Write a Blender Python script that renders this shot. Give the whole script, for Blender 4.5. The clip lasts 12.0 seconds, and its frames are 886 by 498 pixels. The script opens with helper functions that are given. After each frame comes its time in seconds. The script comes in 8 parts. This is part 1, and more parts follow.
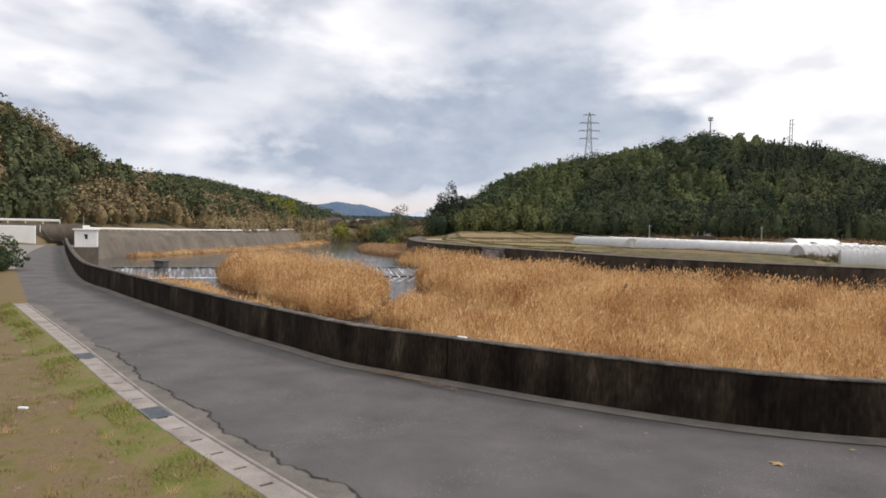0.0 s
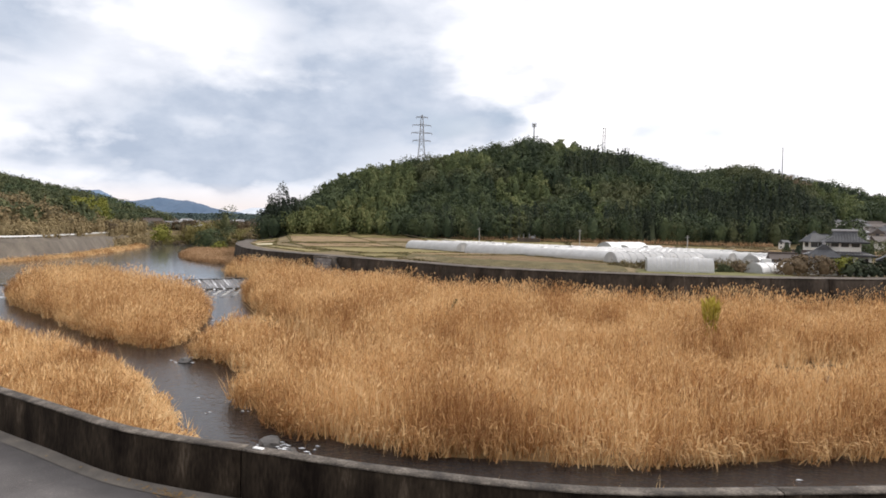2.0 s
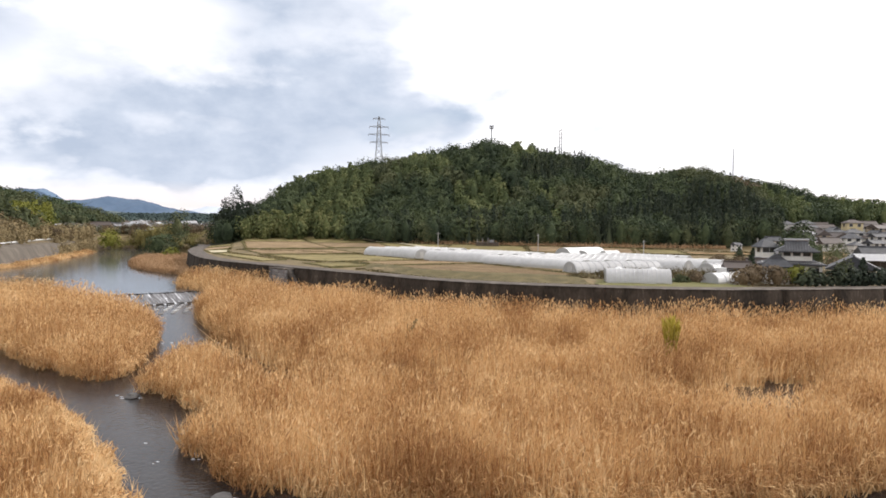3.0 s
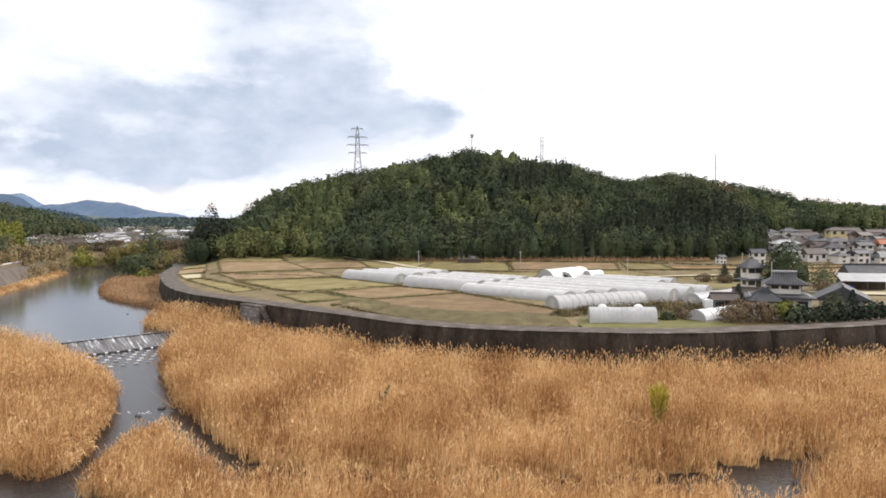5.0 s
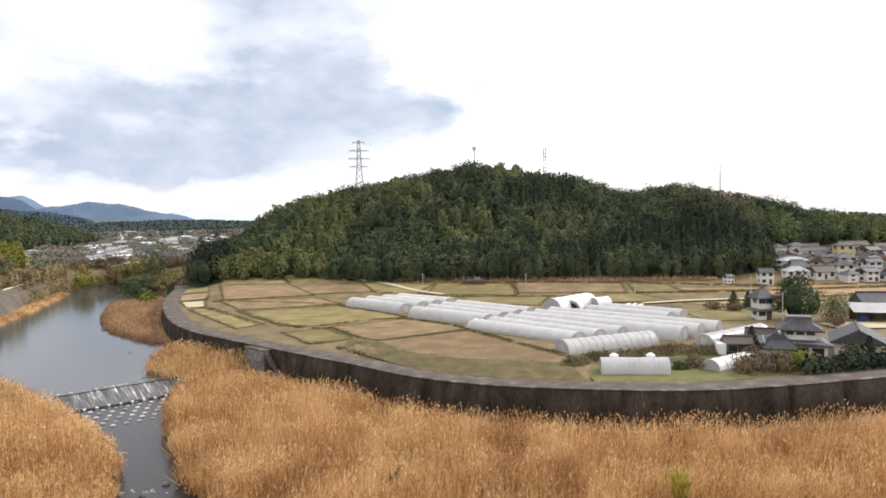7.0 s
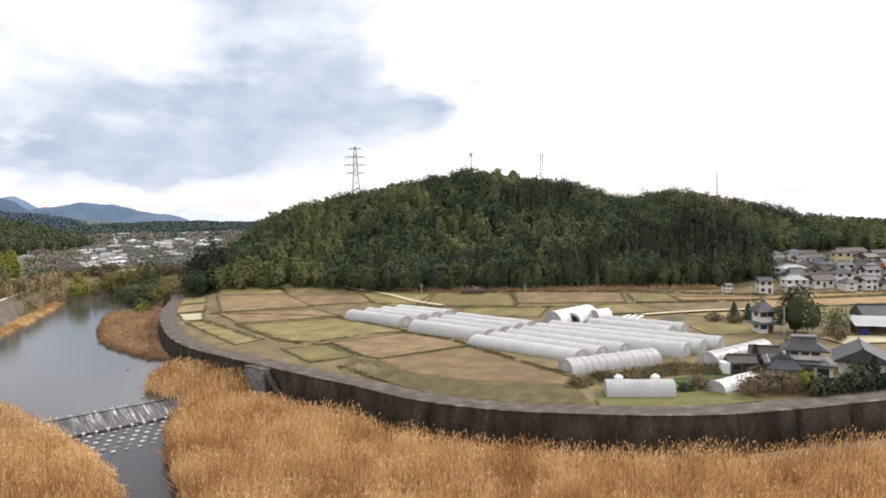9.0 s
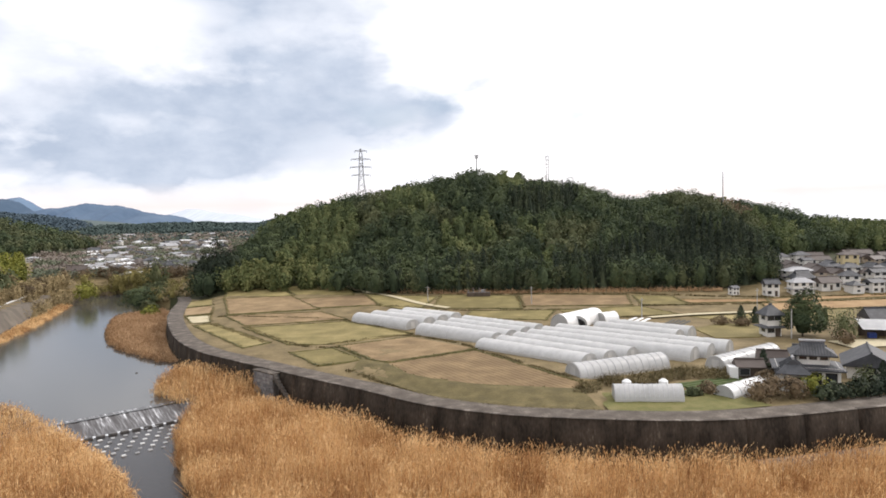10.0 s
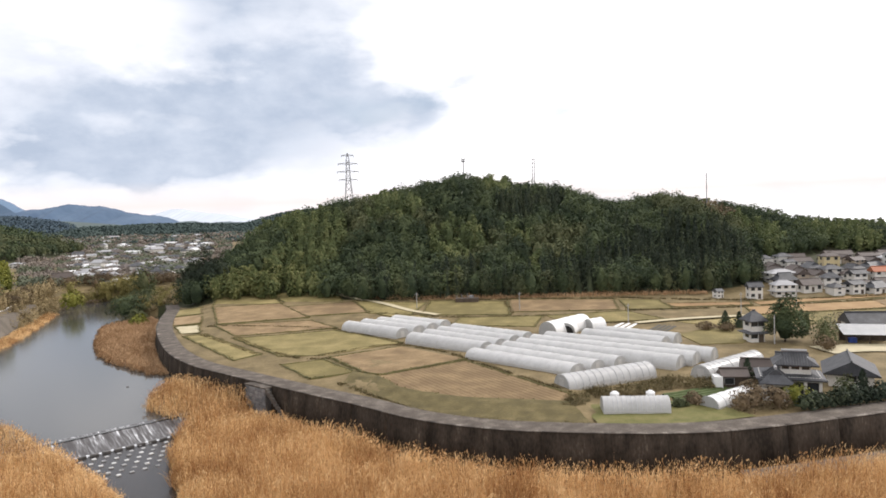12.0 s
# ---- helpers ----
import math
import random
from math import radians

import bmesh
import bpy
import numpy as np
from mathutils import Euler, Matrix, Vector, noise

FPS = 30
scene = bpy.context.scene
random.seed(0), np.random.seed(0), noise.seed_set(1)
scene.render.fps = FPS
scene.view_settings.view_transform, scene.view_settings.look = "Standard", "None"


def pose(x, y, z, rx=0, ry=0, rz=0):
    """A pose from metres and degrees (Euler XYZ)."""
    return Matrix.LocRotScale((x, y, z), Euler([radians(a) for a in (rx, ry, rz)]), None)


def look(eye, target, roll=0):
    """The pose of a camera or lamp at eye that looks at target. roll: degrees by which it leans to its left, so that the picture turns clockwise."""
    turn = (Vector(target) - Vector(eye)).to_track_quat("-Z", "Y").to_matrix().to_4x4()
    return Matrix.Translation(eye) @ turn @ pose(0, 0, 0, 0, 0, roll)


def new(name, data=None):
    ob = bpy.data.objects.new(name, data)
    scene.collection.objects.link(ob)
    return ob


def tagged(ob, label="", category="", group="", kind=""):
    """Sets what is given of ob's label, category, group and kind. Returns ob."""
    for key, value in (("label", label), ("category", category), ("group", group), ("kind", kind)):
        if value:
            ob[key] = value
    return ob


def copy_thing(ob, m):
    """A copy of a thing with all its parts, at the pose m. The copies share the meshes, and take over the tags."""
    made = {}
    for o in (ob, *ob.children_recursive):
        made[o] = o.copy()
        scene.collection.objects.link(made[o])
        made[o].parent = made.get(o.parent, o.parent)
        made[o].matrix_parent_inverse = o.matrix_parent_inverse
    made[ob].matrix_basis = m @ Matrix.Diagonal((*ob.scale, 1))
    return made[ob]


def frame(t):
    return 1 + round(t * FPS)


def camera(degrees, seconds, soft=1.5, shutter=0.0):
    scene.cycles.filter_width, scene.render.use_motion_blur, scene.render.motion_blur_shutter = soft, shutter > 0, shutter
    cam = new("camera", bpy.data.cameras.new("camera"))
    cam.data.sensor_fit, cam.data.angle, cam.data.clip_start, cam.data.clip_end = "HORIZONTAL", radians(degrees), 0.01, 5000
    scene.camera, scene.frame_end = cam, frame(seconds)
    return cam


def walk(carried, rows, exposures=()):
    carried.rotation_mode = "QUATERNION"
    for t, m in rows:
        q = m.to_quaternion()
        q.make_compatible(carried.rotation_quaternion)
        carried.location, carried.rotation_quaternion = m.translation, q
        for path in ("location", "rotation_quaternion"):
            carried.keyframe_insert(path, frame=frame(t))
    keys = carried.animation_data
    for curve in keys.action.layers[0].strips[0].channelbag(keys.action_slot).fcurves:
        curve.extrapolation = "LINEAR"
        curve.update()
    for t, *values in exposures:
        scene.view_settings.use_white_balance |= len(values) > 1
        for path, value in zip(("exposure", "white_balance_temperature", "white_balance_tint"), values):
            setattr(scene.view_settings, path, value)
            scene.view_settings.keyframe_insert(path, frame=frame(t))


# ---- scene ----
cam = camera(66.0, 12.0, soft=1.7)
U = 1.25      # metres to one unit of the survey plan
# seconds, place of the drone on the plan, then its heading, pitch and lean in degrees
PATH = [
    (0.0, 0.452, -5.105, 2.903, -18.60, -1.86, 1.30),
    (0.5, 0.347, -5.210, 2.941, -12.50, -1.84, 1.35),
    (1.0, 0.490, -5.187, 3.340, -10.64, -1.85, 1.30),
    (1.5, 0.583, -4.359, 3.847, -8.15, -1.87, 1.10),
    (2.0, 0.619, -3.566, 4.473, -4.92, -1.88, 1.05),
    (2.5, 0.417, -3.045, 5.228, -3.10, -1.97, 0.95),
    (3.0, 0.417, -2.464, 6.153, -1.41, -2.07, 0.65),
    (5.0, 1.257, 0.952, 10.797, -0.14, -2.39, -0.48),
    (5.5, 1.127, 1.497, 12.294, -0.02, -2.51, -0.66),
    (6.0, 1.018, 1.957, 13.711, -0.19, -2.58, -0.83),
    (6.5, 0.829, 2.339, 15.082, -0.33, -2.64, -0.99),
    (7.0, 0.702, 2.697, 16.423, -0.25, -2.72, -1.18),
    (9.0, -0.173, 3.433, 18.795, 0.23, -2.83, -1.40),
    (9.5, -0.430, 3.375, 18.883, 0.02, -2.77, -1.35),
    (10.0, -0.600, 3.192, 19.282, -0.12, -2.78, -1.45),
    (10.5, -0.812, 2.968, 19.773, -0.15, -2.82, -1.55),
    (11.0, -0.790, 2.767, 20.327, 0.04, -2.86, -1.70),
    (11.5, -0.824, 2.485, 20.959, 0.89, -2.98, -1.82),
    (12.0, -0.928, 2.274, 21.415, 1.01, -3.06, -2.00),
]


def drone(x, y, z, heading, pitch, lean):
    h, p = radians(heading), radians(pitch)
    way = Vector((math.sin(h) * math.cos(p), math.cos(h) * math.cos(p), math.sin(p)))
    eye = Vector((x, y, z)) * U
    return look(eye, eye + way, lean)


# the camera opens up as it turns from the bright sky
walk(cam, [(t, drone(*r)) for t, *r in PATH],
     [(t, stops, 6500, 13) for t, stops in ((0.0, -0.30), (0.5, -0.30), (1.0, -0.24), (1.5, -0.16), (2.0, -0.06), (3.0, 0.06), (5.0, 0.12), (7.0, 0.12), (9.5, 0.05), (12.0, 0.03))])

# ---------------------------------------------------------------- sky and sun
SUN_AZ, SUN_EL = radians(62), radians(38)          # clockwise from +y
world = bpy.data.worlds.new("sky")
scene.world = world
world.use_nodes = True


def build_sky():
    nt = world.node_tree
    n, l = nt.nodes, nt.links
    n.clear()
    out = n.new("ShaderNodeOutputWorld")
    bg = n.new("ShaderNodeBackground")
    sky = n.new("ShaderNodeTexSky")
    sky.sky_type = "NISHITA"
    sky.sun_disc = False
    sky.sun_elevation, sky.sun_rotation = SUN_EL, SUN_AZ
    dim = n.new("ShaderNodeMix")
    dim.data_type, dim.blend_type = "RGBA", "MULTIPLY"
    dim.inputs[0].default_value = 1.0
    dim.inputs[7].default_value = (0.11, 0.11, 0.11, 1)
    l.new(sky.outputs[0], dim.inputs[6])
    tc = n.new("ShaderNodeTexCoord")
    sep = n.new("ShaderNodeSeparateXYZ")
    l.new(tc.outputs["Generated"], sep.inputs[0])

    def math_node(op, a, b=None, c=None, clamp=False):
        m = n.new("ShaderNodeMath")
        m.operation, m.use_clamp = op, clamp
        for i, v in enumerate((a, b, c)):
            if v is None:
                continue
            if isinstance(v, (int, float)):
                m.inputs[i].default_value = v
            else:
                l.new(v, m.inputs[i])
        return m.outputs[0]

    def noise_at(scale_xyz, offset, scale, detail, rough):
        mp = n.new("ShaderNodeMapping")
        mp.inputs["Scale"].default_value = scale_xyz
        mp.inputs["Location"].default_value = offset
        l.new(tc.outputs["Generated"], mp.inputs[0])
        tx = n.new("ShaderNodeTexNoise")
        tx.inputs["Scale"].default_value, tx.inputs["Detail"].default_value = scale, detail
        tx.inputs["Roughness"].default_value = rough
        l.new(mp.outputs[0], tx.inputs["Vector"])
        return tx.outputs[0]

    def ramp(v, stops):
        r = n.new("ShaderNodeValToRGB")
        e = r.color_ramp.elements
        while len(e) < len(stops):
            e.new(0.5)
        for el, (pos, col) in zip(e, stops):
            el.position, el.color = pos, (*col, 1)
        l.new(v, r.inputs[0])
        return r.outputs[0]

    def mix(fac, a, b):
        m = n.new("ShaderNodeMix")
        m.data_type = "RGBA"
        l.new(fac, m.inputs[0])
        l.new(a, m.inputs[6])
        l.new(b, m.inputs[7])
        return m.outputs[2]

    # heading and height of the view over the sky, in degrees, blurred by two scales of billows
    broad = noise_at((1.0, 1.0, 2.6), (0.35, 0.0, 0.42), 3.4, 3.0, 0.5)
    fine = noise_at((1.0, 1.0, 2.4), (2.1, 0.4, 1.3), 8.0, 4.0, 0.5)
    puff = noise_at((1.0, 1.0, 1.8), (5.3, 1.1, 0.2), 17.0, 5.0, 0.55)
    wob_a = math_node("MULTIPLY_ADD", math_node("SUBTRACT", broad, 0.5), 20.0, math_node("MULTIPLY", math_node("SUBTRACT", fine, 0.5), 11.0))
    wob_e = math_node("MULTIPLY_ADD", math_node("SUBTRACT", fine, 0.5), 7.0, math_node("MULTIPLY", math_node("SUBTRACT", puff, 0.5), 4.0))
    az = math_node("ADD", math_node("MULTIPLY", math_node("ARCTAN2", sep.outputs[0], sep.outputs[1]), 57.296), wob_a)
    el = math_node("ADD", math_node("MULTIPLY", math_node("ARCSINE", sep.outputs[2]), 57.296), wob_e)
    total = None
    # the grey cloud banks: heading, height, half width, half height, weight
    for a0, e0, sa, se, wt in ((-15.5, 9.0, 11.5, 3.3, 1.0), (-25.0, 5.0, 17.0, 2.2, 0.85), (-9.5, 13.0, 6.5, 3.2, 0.75), (-3.5, 8.0, 4.5, 2.0, 0.65),
                               (-39.0, 14.0, 8.0, 3.4, 0.95), (-14.0, 17.5, 15.0, 2.6, 0.5), (-46.0, 9.2, 9.0, 2.0, 0.55), (-70.0, 14.0, 14.0, 6.0, 0.8), (-30.0, 24.0, 22.0, 4.5, 0.5)):
        u = math_node("MULTIPLY", math_node("SUBTRACT", az, a0), 1.0 / sa)
        w = math_node("MULTIPLY", math_node("SUBTRACT", el, e0), 1.0 / se)
        q = math_node("ADD", math_node("MULTIPLY", u, u), math_node("MULTIPLY", w, w))
        g = math_node("MULTIPLY", math_node("EXPONENT", math_node("MULTIPLY", q, -1.0)), wt)
        total = g if total is None else math_node("ADD", total, g)
    # loose cloud everywhere, thinner towards the sun
    loose = math_node("MULTIPLY", ramp(broad, [(0.42, (0, 0, 0)), (0.62, (1, 1, 1))]), math_node("MULTIPLY_ADD", sep.outputs[0], -0.45, 0.16, clamp=True))
    body = math_node("ADD", total, loose, clamp=True)
    body = math_node("MULTIPLY", body, math_node("MULTIPLY_ADD", fine, 0.6, 0.72), clamp=True)
    dense = ramp(body, [(0.02, (0, 0, 0)), (1.0, (1, 1, 1))])
    white = ramp(fine, [(0.35, (1.06, 1.08, 1.12)), (0.62, (1.55, 1.53, 1.51))])
    grey = ramp(puff, [(0.3, (0.50, 0.59, 0.72)), (0.75, (0.70, 0.78, 0.89))])
    cloud = mix(dense, white, grey)
    # a cream glow under the clouds, just over the horizon
    low = math_node("SUBTRACT", 1.0, math_node("MULTIPLY", math_node("ABSOLUTE", math_node("SUBTRACT", sep.outputs[2], 0.022)), 30.0), clamp=True)
    creamy = n.new("ShaderNodeRGB")
    creamy.outputs[0].default_value = (0.98, 0.90, 0.86, 1)
    cloud = mix(math_node("MULTIPLY", low, 0.85), cloud, creamy.outputs[0])
    gaps = math_node("MULTIPLY", ramp(broad, [(0.30, (1, 1, 1)), (0.38, (0, 0, 0))]), 0.3)
    l.new(mix(gaps, cloud, dim.outputs[2]), bg.inputs[0])
    bg.inputs[1].default_value = 1.0
    l.new(bg.outputs[0], out.inputs[0])


build_sky()
lamp = bpy.data.lights.new("sun", "SUN")
lamp.energy, lamp.angle, lamp.color = 2.2, radians(12), (1.0, 0.95, 0.88)
sun = new("sun", lamp)
sun.matrix_world = look((60 * math.sin(SUN_AZ), 60 * math.cos(SUN_AZ), 60 * math.tan(SUN_EL)), (0, 0, 0))


# ---------------------------------------------------------------- materials
def shade(name, colors, rough=0.85, scale=1.0, detail=6.0, fine=None, bump=0.2, bump_scale=None, metal=0.0,
          island=0.0, each=0.0, stretch=(1, 1, 1), spec=0.3, contrast=(0.3, 0.7), translucent=0.0):
    """Colour from two scales of noise; island and each: how far loose pieces and separate objects differ."""
    m = bpy.data.materials.new(name)
    m.use_nodes = True
    nt = m.node_tree
    n, l = nt.nodes, nt.links
    b = n["Principled BSDF"]
    b.inputs["Roughness"].default_value, b.inputs["Metallic"].default_value = rough, metal
    b.inputs["Specular IOR Level"].default_value = spec
    tc = n.new("ShaderNodeTexCoord")
    geo = n.new("ShaderNodeNewGeometry")
    mp = n.new("ShaderNodeMapping")
    mp.inputs["Scale"].default_value = stretch
    l.new(geo.outputs["Position"], mp.inputs[0])
    big = n.new("ShaderNodeTexNoise")
    big.inputs["Scale"].default_value, big.inputs["Detail"].default_value = scale, detail
    l.new(mp.outputs[0], big.inputs["Vector"])
    small = n.new("ShaderNodeTexNoise")
    small.inputs["Scale"].default_value, small.inputs["Detail"].default_value = fine or scale * 9, 4.0
    l.new(mp.outputs[0], small.inputs["Vector"])
    v = n.new("ShaderNodeMath")
    v.operation = "MULTIPLY_ADD"
    v.inputs[1].default_value = 0.35
    l.new(small.outputs[0], v.inputs[0])
    sc = n.new("ShaderNodeMath")
    sc.operation = "MULTIPLY"
    sc.inputs[1].default_value = 0.65
    l.new(big.outputs[0], sc.inputs[0])
    l.new(sc.outputs[0], v.inputs[2])
    val = v.outputs[0]
    for amount, sock in ((island, geo.outputs["Random Per Island"]),):
        if amount:
            a = n.new("ShaderNodeMath")
            a.operation = "MULTIPLY_ADD"
            a.inputs[1].default_value = amount
            l.new(sock, a.inputs[0])
            s = n.new("ShaderNodeMath")
            s.operation = "ADD"
            s.inputs[1].default_value = -amount / 2
            l.new(val, a.inputs[2])
            l.new(a.outputs[0], s.inputs[0])
            val = s.outputs[0]
    if each:
        info = n.new("ShaderNodeObjectInfo")
        a = n.new("ShaderNodeMath")
        a.operation = "MULTIPLY_ADD"
        a.inputs[1].default_value = each
        l.new(info.outputs["Random"], a.inputs[0])
        l.new(val, a.inputs[2])
        s = n.new("ShaderNodeMath")
        s.operation = "ADD"
        s.inputs[1].default_value = -each / 2
        l.new(a.outputs[0], s.inputs[0])
        val = s.outputs[0]
    r = n.new("ShaderNodeValToRGB")
    e = r.color_ramp.elements
    while len(e) < len(colors):
        e.new(0.5)
    lo, hi = contrast
    for i, (el, col) in enumerate(zip(e, colors)):
        el.position = lo + (hi - lo) * i / max(1, len(colors) - 1)
        el.color = (*col, 1)
    l.new(val, r.inputs[0])
    l.new(r.outputs[0], b.inputs["Base Color"])
    if bump:
        bp = n.new("ShaderNodeBump")
        bp.inputs["Strength"].default_value = bump
        bp.inputs["Distance"].default_value = 0.05
        t = n.new("ShaderNodeTexNoise")
        t.inputs["Scale"].default_value, t.inputs["Detail"].default_value = bump_scale or scale * 20, 5.0
        l.new(mp.outputs[0], t.inputs["Vector"])
        l.new(t.outputs[0], bp.inputs["Height"])
        l.new(bp.outputs[0], b.inputs["Normal"])
    if translucent:
        out = n["Material Output"]
        tr = n.new("ShaderNodeBsdfTranslucent")
        l.new(r.outputs[0], tr.inputs[0])
        ms = n.new("ShaderNodeMixShader")
        ms.inputs[0].default_value = translucent
        l.new(b.outputs[0], ms.inputs[1])
        l.new(tr.outputs[0], ms.inputs[2])
        l.new(ms.outputs[0], out.inputs[0])
    return m


def water_material(name, deep, scale, strength, rough=0.04, spec=0.5):
    m = bpy.data.materials.new(name)
    m.use_nodes = True
    n, l = m.node_tree.nodes, m.node_tree.links
    b = n["Principled BSDF"]
    b.inputs["Base Color"].default_value = (*deep, 1)
    b.inputs["Roughness"].default_value = rough
    b.inputs["IOR"].default_value = 1.33
    b.inputs["Specular IOR Level"].default_value = spec
    geo = n.new("ShaderNodeNewGeometry")
    bp = n.new("ShaderNodeBump")
    bp.inputs["Strength"].default_value, bp.inputs["Distance"].default_value = strength, 0.1
    t = n.new("ShaderNodeTexNoise")
    t.inputs["Scale"].default_value, t.inputs["Detail"].default_value = scale, 4.0
    l.new(geo.outputs["Position"], t.inputs["Vector"])
    l.new(t.outputs[0], bp.inputs["Height"])
    l.new(bp.outputs[0], b.inputs["Normal"])
    return m


EARTH = shade("earth", [(0.11, 0.082, 0.038), (0.165, 0.124, 0.058), (0.23, 0.172, 0.088)], contrast=(0.36, 0.64), scale=0.25, bump=0.3)
ASPHALT = shade("asphalt", [(0.072, 0.066, 0.064), (0.118, 0.109, 0.106), (0.152, 0.141, 0.137), (0.25, 0.234, 0.222)], rough=0.85, scale=0.8, fine=48, detail=3, bump=0.7, bump_scale=90, contrast=(0.24, 0.80))
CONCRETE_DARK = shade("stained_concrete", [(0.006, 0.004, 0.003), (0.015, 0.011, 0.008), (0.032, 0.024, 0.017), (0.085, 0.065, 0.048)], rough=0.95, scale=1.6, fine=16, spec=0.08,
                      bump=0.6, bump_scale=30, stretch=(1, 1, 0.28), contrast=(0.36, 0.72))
WATER = water_material("river_water", (0.055, 0.056, 0.053), 1.4, 0.16, 0.10)
RIFFLE = water_material("running_water", (0.030, 0.027, 0.026), 3.0, 0.5, 0.08, 0.3)
REED = shade("dry_reed", [(0.285, 0.137, 0.053), (0.50, 0.288, 0.120), (0.67, 0.43, 0.200), (0.80, 0.578, 0.315)], scale=0.2, fine=2.2, detail=7, bump=0, island=0.26, translucent=0.25, contrast=(0.35, 0.63))
GRASS = shade("winter_grass", [(0.125, 0.115, 0.03), (0.165, 0.130, 0.045), (0.20, 0.142, 0.072), (0.15, 0.098, 0.052), (0.28, 0.21, 0.12)], contrast=(0.38, 0.64), scale=2.4, fine=30, detail=10, bump=0.6, bump_scale=60)
# aerial haze is put into this blue base colour
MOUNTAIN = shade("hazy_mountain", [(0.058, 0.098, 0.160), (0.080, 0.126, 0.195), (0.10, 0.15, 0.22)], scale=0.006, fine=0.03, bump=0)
LEAF = shade("evergreen_leaf", [(0.030, 0.046, 0.024), (0.058, 0.080, 0.038), (0.105, 0.130, 0.058)], scale=0.13, fine=0.4, detail=2, bump=0, island=0.08, translucent=0.15, contrast=(0.39, 0.61))
BARK = shade("bark", [(0.06, 0.045, 0.03), (0.12, 0.10, 0.08)], scale=2, bump=0.4)


# ---------------------------------------------------------------- mesh helpers
def raw_mesh(name, verts, faces, material, smooth=False):
    """verts: (n, 3) array; faces: (m, 3 or 4) array."""
    verts, faces = np.asarray(verts, dtype=np.float32), np.asarray(faces, dtype=np.int32)
    k = faces.shape[1]
    me = bpy.data.meshes.new(name)
    me.vertices.add(len(verts))
    me.vertices.foreach_set("co", verts.ravel())
    me.loops.add(faces.size)
    me.loops.foreach_set("vertex_index", faces.ravel())
    me.polygons.add(len(faces))
    me.polygons.foreach_set("loop_start", np.arange(0, faces.size, k, dtype=np.int32))
    me.polygons.foreach_set("loop_total", np.full(len(faces), k, dtype=np.int32))
    if smooth:
        me.polygons.foreach_set("use_smooth", np.ones(len(faces), dtype=bool))
    me.update(calc_edges=True)
    me.validate()
    if material:
        me.materials.append(material)
    return me


def part(name, bm, material, parent=None, label=""):
    me = bpy.data.meshes.new(name)
    bm.to_mesh(me)
    bm.free()
    me.materials.append(material)
    ob = new(name, me)
    ob.parent = parent
    if label:
        ob["label"] = label
    return ob


def piece(name, me, parent=None, m=None):
    ob = new(name, me)
    ob.parent = parent
    if m is not None:
        ob.matrix_basis = m
    return ob


def empty(name, m=None):
    ob = new(name)
    ob.empty_display_size = 0.3
    if m is not None:
        ob.matrix_basis = m
    return ob


def add_box(bm, x0, x1, y0, y1, z0, z1, bevel=0.0):
    vs = [bm.verts.new(p) for p in ((x0, y0, z0), (x1, y0, z0), (x1, y1, z0), (x0, y1, z0), (x0, y0, z1), (x1, y0, z1), (x1, y1, z1), (x0, y1, z1))]
    fs = [bm.faces.new([vs[i] for i in f]) for f in ((3, 2, 1, 0), (4, 5, 6, 7), (0, 1, 5, 4), (1, 2, 6, 5), (2, 3, 7, 6), (3, 0, 4, 7))]
    if bevel:
        es = list({e for f in fs for e in f.edges})
        bmesh.ops.bevel(bm, geom=es, offset=bevel, segments=1, affect="EDGES")
    return vs


def box_bm(*a, bevel=0.0):
    bm = bmesh.new()
    add_box(bm, *a, bevel=bevel)
    return bm


def tube(bm, a, b, r0, r1=None, sides=8):
    a, b = Vector(a), Vector(b)
    r1 = r0 if r1 is None else r1
    q = (b - a).to_track_quat("Z", "Y").to_matrix()
    rings = []
    for p, r in ((a, r0), (b, r1)):
        rings.append([bm.verts.new(p + q @ Vector((r * math.cos(2 * math.pi * i / sides), r * math.sin(2 * math.pi * i / sides), 0))) for i in range(sides)])
    for i in range(sides):
        j = (i + 1) % sides
        bm.faces.new((rings[0][i], rings[0][j], rings[1][j], rings[1][i]))
    bm.faces.new(rings[0][::-1])
    bm.faces.new(rings[1])


def smooth_line(pts, step):
    """A Catmull-Rom curve through pts (2D or 3D), resampled every step metres."""
    p = np.array(pts, dtype=float)
    ext = np.vstack([2 * p[0] - p[1], p, 2 * p[-1] - p[-2]])
    out = []
    for i in range(len(p) - 1):
        a, b, c, d = ext[i:i + 4]
        for u in np.linspace(0, 1, 14, endpoint=False):
            out.append(0.5 * (2 * b + (c - a) * u + (2 * a - 5 * b + 4 * c - d) * u * u + (3 * b - a - 3 * c + d) * u ** 3))
    out.append(p[-1])
    out = np.array(out)
    s = np.concatenate([[0], np.cumsum(np.linalg.norm(np.diff(out, axis=0), axis=1))])
    t = np.linspace(0, s[-1], max(2, int(round(s[-1] / step)) + 1))
    return np.stack([np.interp(t, s, out[:, k]) for k in range(p.shape[1])], 1)


def side_of(line):
    """Unit normals to the left of a 2D line."""
    d = np.gradient(line[:, :2], axis=0)
    d /= np.linalg.norm(d, axis=1)[:, None]
    return np.stack([-d[:, 1], d[:, 0]], 1)


